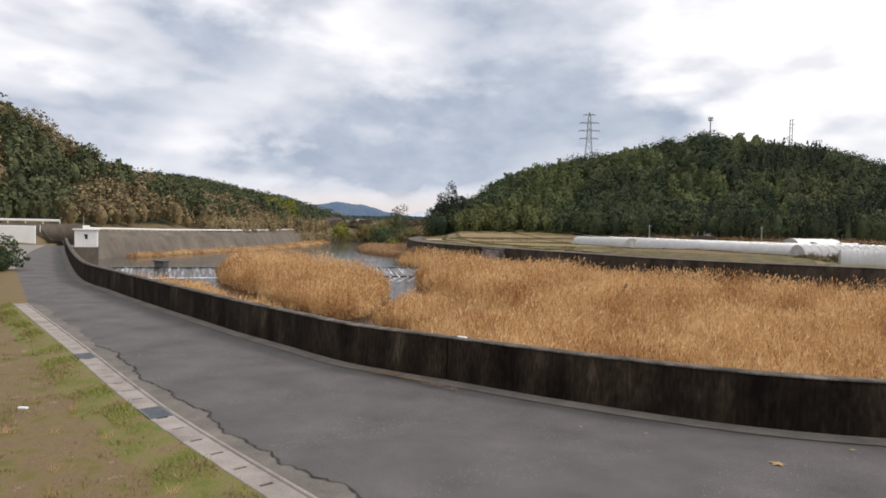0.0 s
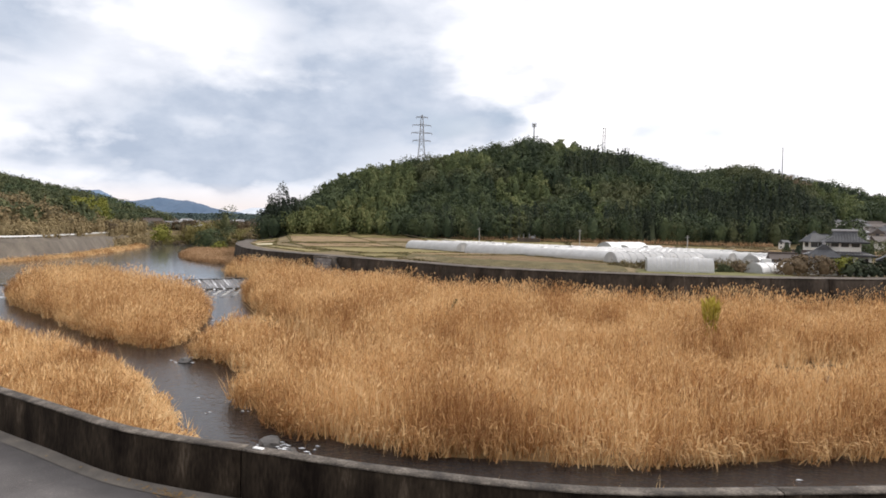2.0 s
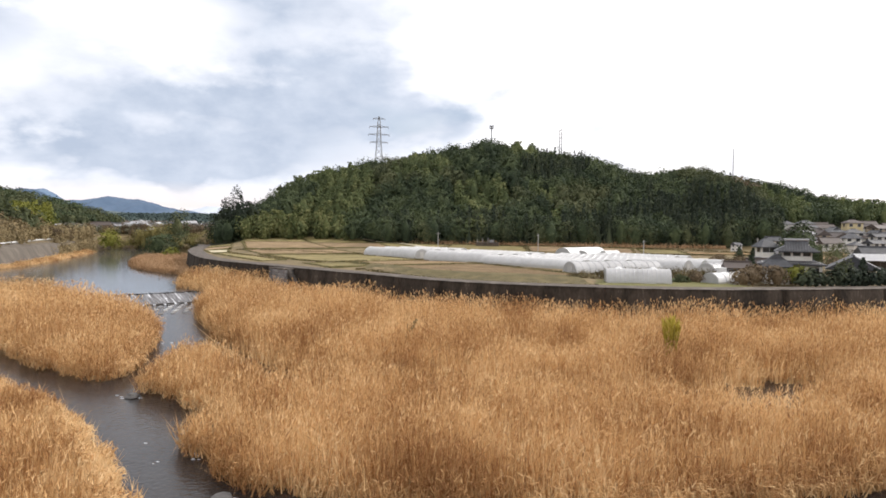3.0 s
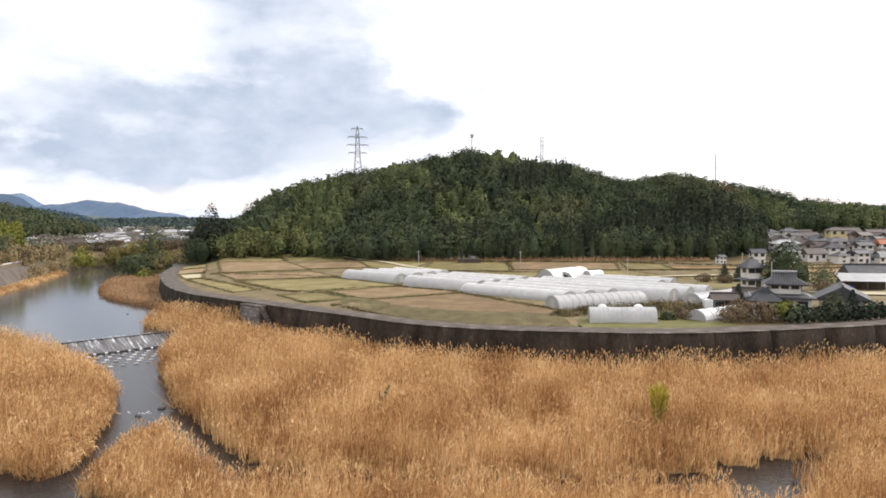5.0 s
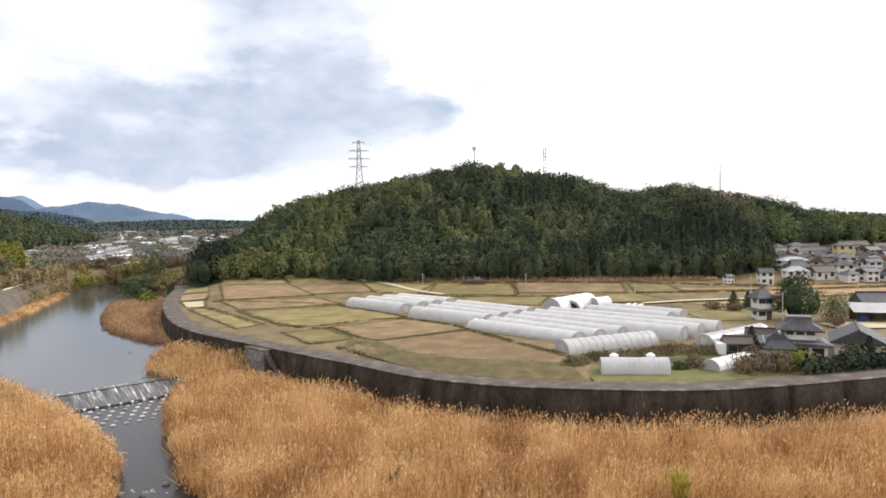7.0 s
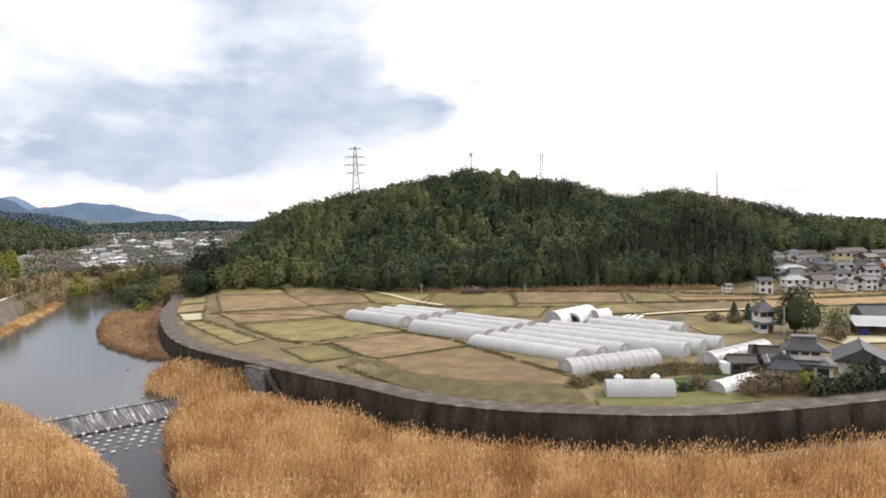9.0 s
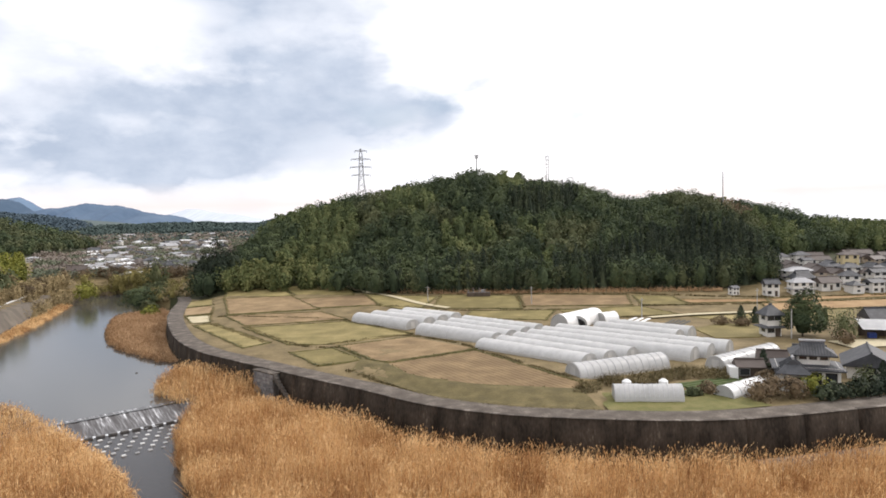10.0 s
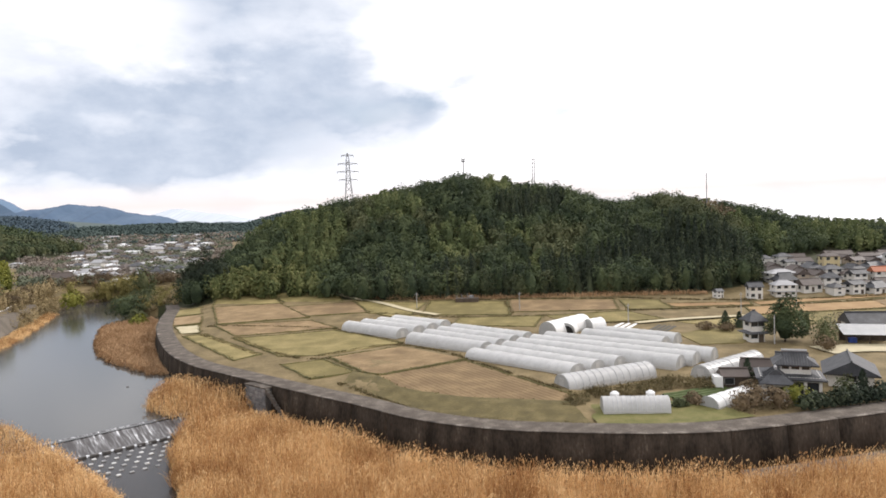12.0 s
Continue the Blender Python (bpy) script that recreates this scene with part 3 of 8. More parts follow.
def gutter_lids():
    """Concrete gutter lids in a row, each with a lifting slot at its end; two are iron gratings."""
    root = tagged(empty("gutter"), "row of pale concrete gutter lids along the road edge", "gutter", kind="structure")
    bm = bmesh.new()
    add_box(bm, -0.396, 0.33, 0.0, 0.42, -0.05, 0.065, bevel=0.01)
    add_box(bm, 0.33, 0.396, 0.0, 0.11, -0.05, 0.063)
    add_box(bm, 0.33, 0.396, 0.31, 0.42, -0.05, 0.063)
    before = len(bm.faces)
    # a dark block just below the top stands for the slot's shade
    add_box(bm, 0.331, 0.395, 0.111, 0.309, -0.05, 0.045)
    bm.faces.ensure_lookup_table()
    for fc in bm.faces[before:]:
        fc.material_index = 1
    lid = bpy.data.meshes.new("lid")
    bm.to_mesh(lid)
    bm.free()
    lid.materials.append(LID)
    lid.materials.append(SLOT_SHADE)
    bm = bmesh.new()
    for i in range(12):
        add_box(bm, -0.39 + i * 0.065, -0.36 + i * 0.065, 0.0, 0.42, -0.02, 0.07)
    add_box(bm, -0.395, 0.395, 0.0, 0.03, -0.02, 0.073)
    add_box(bm, -0.395, 0.395, 0.39, 0.42, -0.02, 0.073)
    grate = bpy.data.meshes.new("grating")
    bm.to_mesh(grate)
    bm.free()
    grate.materials.append(IRON)
    line = smooth_line(on_plan(KERB[1:9]), 0.8)
    nrm = side_of(line)
    # the bed is coloured dark to stand for shade below the lids
    bed = ribbon("gutter_bed", line, [(0.40, -0.045), (0.02, -0.045)], CRACK_AND_BED, "dark gutter channel", "gutter")
    bed.parent = root
    for key in ("label", "category", "kind"):
        del bed[key]
    for i, p in enumerate(line[:-1]):
        d = line[i + 1] - p
        m = pose(p[0] + d[0] / 2, p[1] + d[1] / 2, 0, 0, 0, math.degrees(math.atan2(d[1], d[0])))
        near = min(abs(np.linalg.norm(p - np.array(q) * U)) for q in ((-6.4, 3.1), (-10.6, 5.8)))
        piece("grating" if near < 0.42 else "lid", grate if near < 0.42 else lid, root, m)


gutter_lids()
EDGE_GRASS = shade("edge_grass", [(0.12, 0.135, 0.025), (0.165, 0.16, 0.04), (0.21, 0.16, 0.075), (0.17, 0.115, 0.06)], contrast=(0.38, 0.66), scale=1.8, fine=25, bump=0.5, bump_scale=60)
near_line = smooth_line(on_plan(KERB[1:9]), 0.5)
far_line = smooth_line(on_plan(KERB[8:10]), 0.7)
ribbon("verge_slope", far_line, [(-0.12, 0.035), (0.25, 0.04), (0.8, -0.02), (1.6, -0.16)], GRASS, "grassy road edge beyond the gutter", "ground")
ribbon("gutter_edge", near_line, [(0.0, 0.03), (-0.004, 0.078), (-0.07, 0.078), (-0.075, 0.03)], LID, "thin pale raised edge between gutter and asphalt", "gutter")
ribbon("verge_edge", near_line, [(0.418, 0.052), (0.6, 0.035), (0.95, -0.02), (1.5, -0.14)], EDGE_GRASS, "rounded grassy edge beside the gutter", "ground")

# the track on the far dike
fl = smooth_line(on_plan(OPP_WALL), 1.0)
ribbon("dike_road", fl, [(0.62, 0.075), (2.2, 0.11), (4.3, 0.08)], TRACK, "worn grey concrete track on top of the embankment", "road")

# ---------------------------------------------------------------- weir
FOAM = shade("white_foam", [(0.55, 0.57, 0.60), (0.85, 0.86, 0.88)], rough=0.5, scale=3, bump=0.4, bump_scale=14)
FALL = shade("falling_water", [(0.05, 0.045, 0.045), (0.085, 0.08, 0.08), (0.20, 0.20, 0.205), (0.72, 0.73, 0.75)], rough=0.25, scale=1.3, fine=5, bump=0.3, bump_scale=9,
             contrast=(0.40, 0.67))
WET_STONE = shade("wet_concrete", [(0.035, 0.035, 0.035), (0.09, 0.085, 0.08), (0.16, 0.15, 0.14)], rough=0.5, scale=1.2, fine=9)
BLOCK = shade("block_concrete", [(0.20, 0.20, 0.20), (0.42, 0.42, 0.42), (0.62, 0.62, 0.61)], rough=0.7, scale=1.2, fine=8, each=0.35)

A2, B2 = Vector((-33.0, 88.2)) * U, Vector((-66.0, 61.2)) * U          # the weir's crest, end to end
along = (B2 - A2).normalized()
down = Vector((-along.y, along.x))                                        # the way the water falls
if down.y > 0:
    down = -down
Z_UP, Z_LOW = -3.0 * U, -4.05 * U


def weir_at(s, d, z):
    p = A2 + along * s + down * d
    return (p.x, p.y, z)


def build_weir():
    root = tagged(empty("weir"), "low concrete river weir with water spilling over", "weir", kind="structure")
    span = (B2 - A2).length
    bm = bmesh.new()
    sec = [(-0.9, Z_UP - 1.2), (-0.9, Z_UP - 0.06), (-0.1, Z_UP - 0.02), (0.5, Z_UP - 0.10), (1.6, Z_UP - 0.45), (5.0, Z_LOW - 0.02), (5.4, Z_LOW - 0.5)]
    ra = [bm.verts.new(weir_at(-1.5, d, z)) for d, z in sec]
    rb = [bm.verts.new(weir_at(span, d, z)) for d, z in sec]
    for i in range(len(sec) - 1):
        bm.faces.new((ra[i], ra[i + 1], rb[i + 1], rb[i]))
    part("crest", bm, WET_STONE, root)
    # a thin rippling sheet of water down the face
    n, k = 150, 9
    v = []
    for i in range(n):
        s = -1.0 + (span + 1) * i / (n - 1)
        for j in range(k):
            u = j / (k - 1)
            d = -0.7 + 6.2 * u
            z = np.interp(d, [-0.7, -0.1, 0.5, 1.6, 5.0, 5.5], [Z_UP + 0.02, Z_UP + 0.02, Z_UP - 0.05, Z_UP - 0.38, Z_LOW + 0.07, Z_LOW + 0.04])
            v.append(weir_at(s, d, z + 0.03 * math.sin(i * 1.7 + math.sin(i * 0.6) * 3) * u))
    f = [(i * k + j, i * k + j + 1, (i + 1) * k + j + 1, (i + 1) * k + j) for i in range(n - 1) for j in range(k - 1)]
    piece("water_sheet", raw_mesh("water_sheet", v, f, FALL_ALONG, smooth=True), root)
    # froth at the foot
    rng = random.Random(5)
    vs, fs = [], []
    for i in range(1100):
        s, d = rng.uniform(-1, span), 5.25 + abs(rng.gauss(0, 0.42))
        r = rng.uniform(0.10, 0.26)
        b = len(vs)
        for q in range(6):
            a = q * math.pi / 3
            vs.append(weir_at(s + 2.0 * r * math.cos(a), d + r * 0.7 * math.sin(a), Z_LOW + 0.02))
        vs.append(weir_at(s, d, Z_LOW + 0.07))
        fs += [(b + q, b + (q + 1) % 6, b + 6) for q in range(6)]
    ob = piece("froth", raw_mesh("froth", vs, fs, FOAM), root)
    # sill blocks at the foot and baffle blocks on the apron
    bm = bmesh.new()
    add_box(bm, -0.55, 0.55, -0.28, 0.28, -0.4, 0.26, bevel=0.06)
    sill = bpy.data.meshes.new("sill_block")
    bm.to_mesh(sill)
    bm.free()
    sill.materials.append(WET_STONE)
    bm = bmesh.new()
    add_box(bm, -0.30, 0.30, -0.24, 0.24, -0.4, 0.12, bevel=0.06)
    baffle = bpy.data.meshes.new("baffle_block")
    bm.to_mesh(baffle)
    bm.free()
    baffle.materials.append(BLOCK)
    turn = math.degrees(math.atan2(along.y, along.x))
    for i in range(13):
        x, y, z = weir_at(0.6 + i * 1.55, 6.2, Z_LOW + 0.02)
        piece("sill_block", sill, root, pose(x, y, z, 0, 0, turn + rng.uniform(-3, 3)))
    for r in range(6):
        for i in range(12):
            x, y, z = weir_at(0.6 + i * 1.6 + (0.8 if r % 2 else 0), 7.9 + r * 1.75, Z_LOW + rng.uniform(-0.06, 0.05))
            if poly_distance(np.array([x / U]), np.array([y / U]), BED_MAIN)[0] > 0.3 and poly_distance(np.array([x / U]), np.array([y / U]), BED_ISLAND)[0] > 0.3:
                piece("baffle_block", baffle, root, pose(x, y, z, 0, 0, turn + rng.uniform(-5, 5)))


def fall_material():
    """Falling water: dark wet face with white streaks that run down the slope."""
    m = FALL.copy()
    m.name = "falling_water_streaks"
    for nd in m.node_tree.nodes:
        if nd.type == "MAPPING":
            nd.vector_type = "TEXTURE"
            nd.inputs["Rotation"].default_value = (0, 0, math.atan2(along.y, along.x))
            nd.inputs["Scale"].default_value = (0.6, 7.0, 7.0)
    return m


FALL_ALONG = fall_material()
build_weir()


def river_pier():
    root = tagged(empty("weir_pier", pose(-61.0 * U, 65.5 * U, 0)), "dark concrete pier standing on the weir crest", "pier")
    bm = box_bm(-0.9, 0.9, -0.7, 0.7, -5.6, -2.9, bevel=0.12)
    part("shaft", bm, WET_STONE, root)
    part("cap", box_bm(-1.0, 1.0, -0.8, 0.8, -2.9, -2.7, bevel=0.05), WET_STONE, root)


river_pier()


def rock_mesh(rng, r):
    bm = bmesh.new()
    bmesh.ops.create_icosphere(bm, subdivisions=2, radius=r)
    for v in bm.verts:
        v.co *= 1 + rng.uniform(-0.22, 0.22)
        v.co.z *= 0.6
    return bm


def river_rocks():
    rng = random.Random(11)
    for x, y, r in ((-8.1, 21.8, 0.55), (-7.0, 20.9, 0.35), (-18.4, 36.2, 0.5), (-12.6, 29.4, 0.3), (-21.5, 55.0, 0.4), (-22.4, 52.8, 0.3), (-36.6, 89.6, 0.4), (-47, 104, 0.25), (-19.0, 41.5, 0.3)):
        ob = part("river_rock", rock_mesh(rng, r), WET_STONE)
        lv = -3.02 if y > 88 else -4.06
        ob.matrix_basis = pose(x * U, y * U, lv * U + r * 0.12, 0, 0, rng.uniform(0, 360))
        tagged(ob, "dark wet boulder breaking the river surface", "rock", group="river rocks")
    # broken white water round the stones in the narrows
    for x, y, n in ((-7.9, 21.5, 26), (-6.4, 20.3, 18), (-12.0, 28.2, 8), (-18.3, 36.0, 6), (-21.8, 53.8, 16), (6, 18.6, 20), (-1, 18.8, 14), (12, 19.8, 16), (-11.0, 26.0, 8)):
        vs, fs = [], []
        for i in range(n):
            cx, cy, r = x * U + rng.gauss(0, 0.9), y * U + rng.gauss(0, 0.5), rng.uniform(0.03, 0.10)
            b = len(vs)
            for q in range(6):
                a = q * math.pi / 3
                vs.append((cx + 2.2 * r * math.cos(a), cy + 0.6 * r * math.sin(a), -4.05 * U + 0.015))
            vs.append((cx, cy, -4.05 * U + 0.05))
            fs += [(b + q, b + (q + 1) % 6, b + 6) for q in range(6)]
        tagged(new("foam_patch", raw_mesh("foam_patch", vs, fs, FOAM)), "patch of white foam on running water", "foam", kind="stuff")


river_rocks()


# ---------------------------------------------------------------- fields
STUBBLE = shade("rice_stubble", [(0.168, 0.112, 0.056), (0.243, 0.168, 0.086), (0.325, 0.23, 0.125)], contrast=(0.36, 0.64), scale=0.22, fine=4, bump=0.5, bump_scale=9, each=0.2)
PASTURE = shade("dry_olive_grass", [(0.147, 0.119, 0.042), (0.212, 0.172, 0.066), (0.297, 0.236, 0.103)], contrast=(0.36, 0.64), scale=0.2, fine=3, bump=0.4, bump_scale=9, each=0.22)
PALE_FIELD = shade("pale_straw_field", [(0.40, 0.35, 0.22), (0.55, 0.48, 0.33)], scale=0.4, fine=4, bump=0.4, bump_scale=9)
RUST_FIELD = shade("russet_field", [(0.20, 0.12, 0.055), (0.30, 0.19, 0.09), (0.38, 0.26, 0.13)], scale=0.2, fine=3, bump=0.4, bump_scale=9, each=0.2)
BUND = shade("grassy_bund", [(0.05, 0.05, 0.018), (0.10, 0.09, 0.03), (0.18, 0.145, 0.06)], scale=0.6, fine=5, bump=0.6, bump_scale=12)
BANK = shade("grass_bank", [(0.058, 0.048, 0.018), (0.108, 0.086, 0.033), (0.175, 0.138, 0.060)], scale=0.4, fine=5, detail=8, bump=0.6, bump_scale=10)
PLOT = shade("dark_garden_soil", [(0.06, 0.06, 0.055), (0.12, 0.11, 0.09)], scale=0.8, bump=0.5)
GREENS = shade("vegetable_rows", [(0.05, 0.072, 0.022), (0.10, 0.128, 0.045)], scale=1.2, bump=0.6, bump_scale=8)


TUFT = shade("bund_tuft", [(0.08, 0.075, 0.025), (0.16, 0.132, 0.052), (0.28, 0.22, 0.10)], scale=0.3, fine=2, bump=0, island=0.4)


def field(pts, material, label, z=None, bund=True, rows=0):
    """A paddy: a flat terrace with stubble rows and a low grassy bund round it."""
    p = on_plan(pts)
    cx, cy = sum(a for a, _ in p) / len(p), sum(b for _, b in p) / len(p)
    grown = []
    for x, y in p:
        r = math.hypot(x - cx, y - cy)
        grown.append((cx + (x - cx) * (1 + 0.75 / r), cy + (y - cy) * (1 + 0.75 / r)))
    p = grown
    probe = [(cx + (x - cx) * u, cy + (y - cy) * u) for x, y in p for u in (0.35, 0.7, 1.0)]
    A = np.array([(x - cx, y - cy, 1.0) for x, y in probe])
    sx, sy, top = np.linalg.lstsq(A, height_at(A[:, 0] + cx, A[:, 1] + cy), rcond=None)[0]
    top += 0.10 + 0.02 * random.random() if bund else 0.16
    tilt = lambda x, y: sx * (x - cx) + sy * (y - cy)
    root = tagged(empty("rice_field", pose(cx, cy, top)), label, "field", group="fields")
    bm = bmesh.new()
    a = [bm.verts.new((x - cx, y - cy, tilt(x, y))) for x, y in p]
    b = [bm.verts.new((x - cx, y - cy, tilt(x, y) - 1.3)) for x, y in p]
    bm.faces.new(a)
    for i in range(len(p)):
        j = (i + 1) % len(p)
        bm.faces.new((a[i], b[i], b[j], a[j]))
    bmesh.ops.recalc_face_normals(bm, faces=bm.faces)
    part("soil", bm, material, root)
    if bund:
        loop = [(x - cx, y - cy) for x, y in p]
        tuft = []
        for i in range(len(loop)):
            q0, q1 = Vector(loop[i]), Vector(loop[(i + 1) % len(loop)])
            n = max(2, int((q1 - q0).length / 1.1))
            ln = np.array([q0.lerp(q1, u) for u in np.linspace(0, 1, n)])
            h = np.array([0.09 + 0.03 * math.sin(k * 1.3 + i) + random.uniform(-0.04, 0.05) + sx * q[0] + sy * q[1] for k, q in enumerate(ln)])
            ln3 = np.column_stack([ln, h])
            if random.random() < 0.12:
                continue
            w = random.uniform(0.13, 0.3)
            ln3[:, :2] += np.array([[0.10 * math.sin(k * 0.9 + i), 0.10 * math.cos(k * 1.3 + i * 2)] for k in range(n)])
            for q in ln3:
                for _ in range(11):
                    g = q + np.array([random.gauss(0, 0.3), random.gauss(0, 0.3), 0])
                    e, hh = random.uniform(0, 6.28), random.uniform(0.02, 0.09)
                    tuft += [(g[0] - 0.12 * math.cos(e), g[1] - 0.12 * math.sin(e), g[2] - 0.1), (g[0] + 0.12 * math.cos(e), g[1] + 0.12 * math.sin(e), g[2] - 0.1), (g[0] + random.gauss(0, 0.1), g[1], g[2] + hh)]
            v, f = sweep(ln3, [(w, -0.5), (w * 0.55, 0.0), (-w * 0.55, 0.0), (-w, -0.5)])
            piece("bund", raw_mesh("bund", v, f, BUND, smooth=True), root)
    if bund and tuft:
        piece("bund_grass", raw_mesh("bund_grass", tuft, np.arange(len(tuft)).reshape(-1, 3), TUFT), root)["kind"] = "stuff"
    if rows:
        # faint ridges of cut stubble along the longest side
        e = max(range(len(p)), key=lambda i: math.dist(p[i], p[(i + 1) % len(p)]))
        d = Vector(p[(e + 1) % len(p)]) - Vector(p[e])
        d.normalize()
        nrm = Vector((-d.y, d.x))
        ext = [Vector(q) - Vector((cx, cy)) for q in p]
        lo, hi = min(q.dot(nrm) for q in ext), max(q.dot(nrm) for q in ext)
        a0, a1 = min(q.dot(d) for q in ext), max(q.dot(d) for q in ext)
        vs, fs = [], []
        for o in np.arange(lo + 0.6, hi - 0.4, rows):
            for s in np.arange(a0, a1, 1.2):
                c = d * (s + 0.6) + nrm * o
                if poly_distance(np.array([c.x + cx]), np.array([c.y + cy]), p)[0] < -0.7:
                    k = len(vs)
                    for uu, ww, hh in ((-0.6, -0.12, 0.0), (0.6, -0.12, 0.0), (0.6, 0, 0.07), (-0.6, 0, 0.07), (0.6, 0.12, 0.0), (-0.6, 0.12, 0.0)):
                        q = c + d * uu + nrm * (ww + random.uniform(-0.03, 0.03))
                        vs.append((q.x, q.y, hh + sx * q.x + sy * q.y))
                    fs += [(k, k + 1, k + 2, k + 3), (k + 3, k + 2, k + 4, k + 5)]
        if vs:
            ob = piece("stubble", raw_mesh("stubble", vs, fs, material), root)
            ob["kind"] = "stuff"


RUST = "russet brown fallow field with dry grass"
TAN, OLIVE = "brown harvested rice field with rows of stubble", "olive green winter field with grassy bunds"
field([(-7.9, 90.1), (3.4, 96.9), (14.0, 77.8), (13.1, 75.4), (1.6, 79.0), (-4.9, 84.0)], STUBBLE, TAN, rows=0.9)
field([(-16.4, 105.2), (-6.5, 111.6), (3.0, 98.8), (-8.1, 91.6), (-10.2, 93.4)], STUBBLE, TAN, rows=0.9)
field([(-36.5, 124.8), (-19.5, 128.8), (-6.9, 115.2), (-18.3, 107.9), (-24.7, 108.3)], PASTURE, OLIVE)
field([(-47.1, 128.8), (-43.9, 130.5), (-28.9, 110.4), (-31.9, 106.7)], PASTURE, OLIVE)
field([(-53.2, 141.0), (-48.7, 140.6), (-46.0, 132.8), (-49.4, 133.5)], PALE_FIELD, "small pale straw-covered field beside the dike")
field([(-60.3, 155.7), (-52.4, 153.7), (-49.1, 142.9), (-55.7, 144.4)], STUBBLE, TAN)
field([(-63.3, 167.3), (-56.2, 165.4), (-52.9, 155.5), (-60.3, 157.4)], PASTURE, OLIVE)
field([(-51.0, 159.0), (-36.6, 160.2), (-27.2, 142.8), (-44.0, 139.6)], STUBBLE, TAN)
field([(-44.0, 138.0), (-26.1, 139.2), (-19.8, 131.2), (-37.0, 127.8)], STUBBLE, TAN)
field([(-55.2, 176.0), (-42.7, 175.0), (-36.8, 161.8), (-52.0, 162.5)], PASTURE, OLIVE)
field([(-41.2, 174.5), (-26.7, 173.7), (-22.5, 162.1), (-34.4, 161.5)], PASTURE, OLIVE)
field([(-33.0, 155.6), (-19.4, 159.0), (-14.9, 146.0), (-27.0, 144.3)], STUBBLE, TAN)
field([(-23.0, 101.5), (-17.6, 103.3), (-12.2, 94.6), (-17.6, 92.7)], PASTURE, OLIVE, bund=True)
field([(-19.0, 160.0), (-3, 154), (-6, 141), (-14, 145)], PASTURE, OLIVE)
field([(-1, 156), (15, 152), (14, 138), (-3, 141)], PASTURE, OLIVE)
field([(-12.5, 143.8), (-4, 139.8), (3, 131), (-6, 137)], PASTURE, OLIVE)
field([(5, 136.5), (20, 135), (17, 126), (3, 130)], PASTURE, OLIVE)
field([(17, 154), (38, 150), (36, 139), (16, 140.5)], STUBBLE, TAN)
field([(22, 135), (37, 137), (42, 128), (24, 127)], PASTURE, OLIVE)
field([(40, 149), (47, 147), (47, 138.2), (39, 139)], PASTURE, OLIVE)
field([(62, 136.5), (88, 138), (86, 131), (60, 129)], RUST_FIELD, RUST)
field([(48, 143.2), (64, 141.5), (63, 138.6), (49, 139.2)], RUST_FIELD, RUST)
field([(89, 139), (122, 143), (122, 136), (88, 131.5)], STUBBLE, TAN)
field([(66, 141.5), (118, 147.5), (120, 144.5), (66, 138.4)], RUST_FIELD, RUST)
field([(44, 125), (58, 126.5), (58, 117), (50, 119)], PASTURE, OLIVE)
field([(87, 130), (120, 134), (118, 124), (84, 119)], PASTURE, OLIVE)
field([(60, 128), (86, 130), (82, 120), (60, 118)], PASTURE, OLIVE)
field([(40, 113), (46, 117), (52, 113), (46, 105), (40, 105)], PASTURE, "mown yellow-green lawn beside the greenhouses", bund=False)


def garden_rows(x0, y0, x1, y1, n, gap, material, label, z_up=0.14, width=0.5):
    """Parallel planted ridges, each a low rounded strip."""
    a, b = Vector((x0, y0)) * U, Vector((x1, y1)) * U
    d = (b - a).normalized()
    nrm = Vector((-d.y, d.x))
    root = tagged(empty("vegetable_plot", pose(a.x, a.y, ground_z(a.x, a.y))), label, "plot")
    for i in range(n):
        o = nrm * (i * gap)
        m = max(3, int((b - a).length / 0.8))
        ln = np.array([list((b - a) * u + o) + [0.05 + random.uniform(-0.03, 0.04)] for u in np.linspace(0, 1, m)])
        v, f = sweep(ln, [(width / 2, -0.2), (width * 0.35, z_up), (-width * 0.35, z_up), (-width / 2, -0.2)])
        piece("planted_strip", raw_mesh("planted_strip", v, f, material, smooth=True), root)


garden_rows(28.5, 118.5, 33.8, 126.0, 3, -1.5, WHITE, "vegetable plot under strips of white mulch film", 0.16, 0.8)
garden_rows(34.0, 115.0, 39.5, 122.5, 4, -1.1, PLOT, "dark ploughed vegetable plot", 0.14, 0.7)
garden_rows(25.5, 75.5, 33.5, 78.5, 4, 1.0, GREENS, "vegetable plot of green leafy rows", 0.2, 0.6)
garden_rows(24.0, 73.6, 25.8, 74.4, 2, 0.9, GREENS, "vegetable plot of green leafy rows", 0.2, 0.6)

# ---------------------------------------------------------------- foliage
CEDAR = shade("cedar_leaf", [(0.018, 0.028, 0.018), (0.034, 0.046, 0.027), (0.064, 0.078, 0.040)], scale=0.12, fine=0.4, detail=2, bump=0, island=0.14, contrast=(0.37, 0.64))
BAMBOO = shade("bamboo_leaf", [(0.055, 0.075, 0.032), (0.108, 0.134, 0.052), (0.20, 0.215, 0.088)], scale=0.12, fine=0.4, detail=2, bump=0, island=0.16, translucent=0.2, contrast=(0.36, 0.66))
OLIVE_LEAF = shade("olive_leaf", [(0.046, 0.058, 0.028), (0.084, 0.098, 0.045), (0.145, 0.152, 0.072)], scale=0.13, fine=0.4, detail=2, bump=0, island=0.16, translucent=0.15, contrast=(0.36, 0.64))
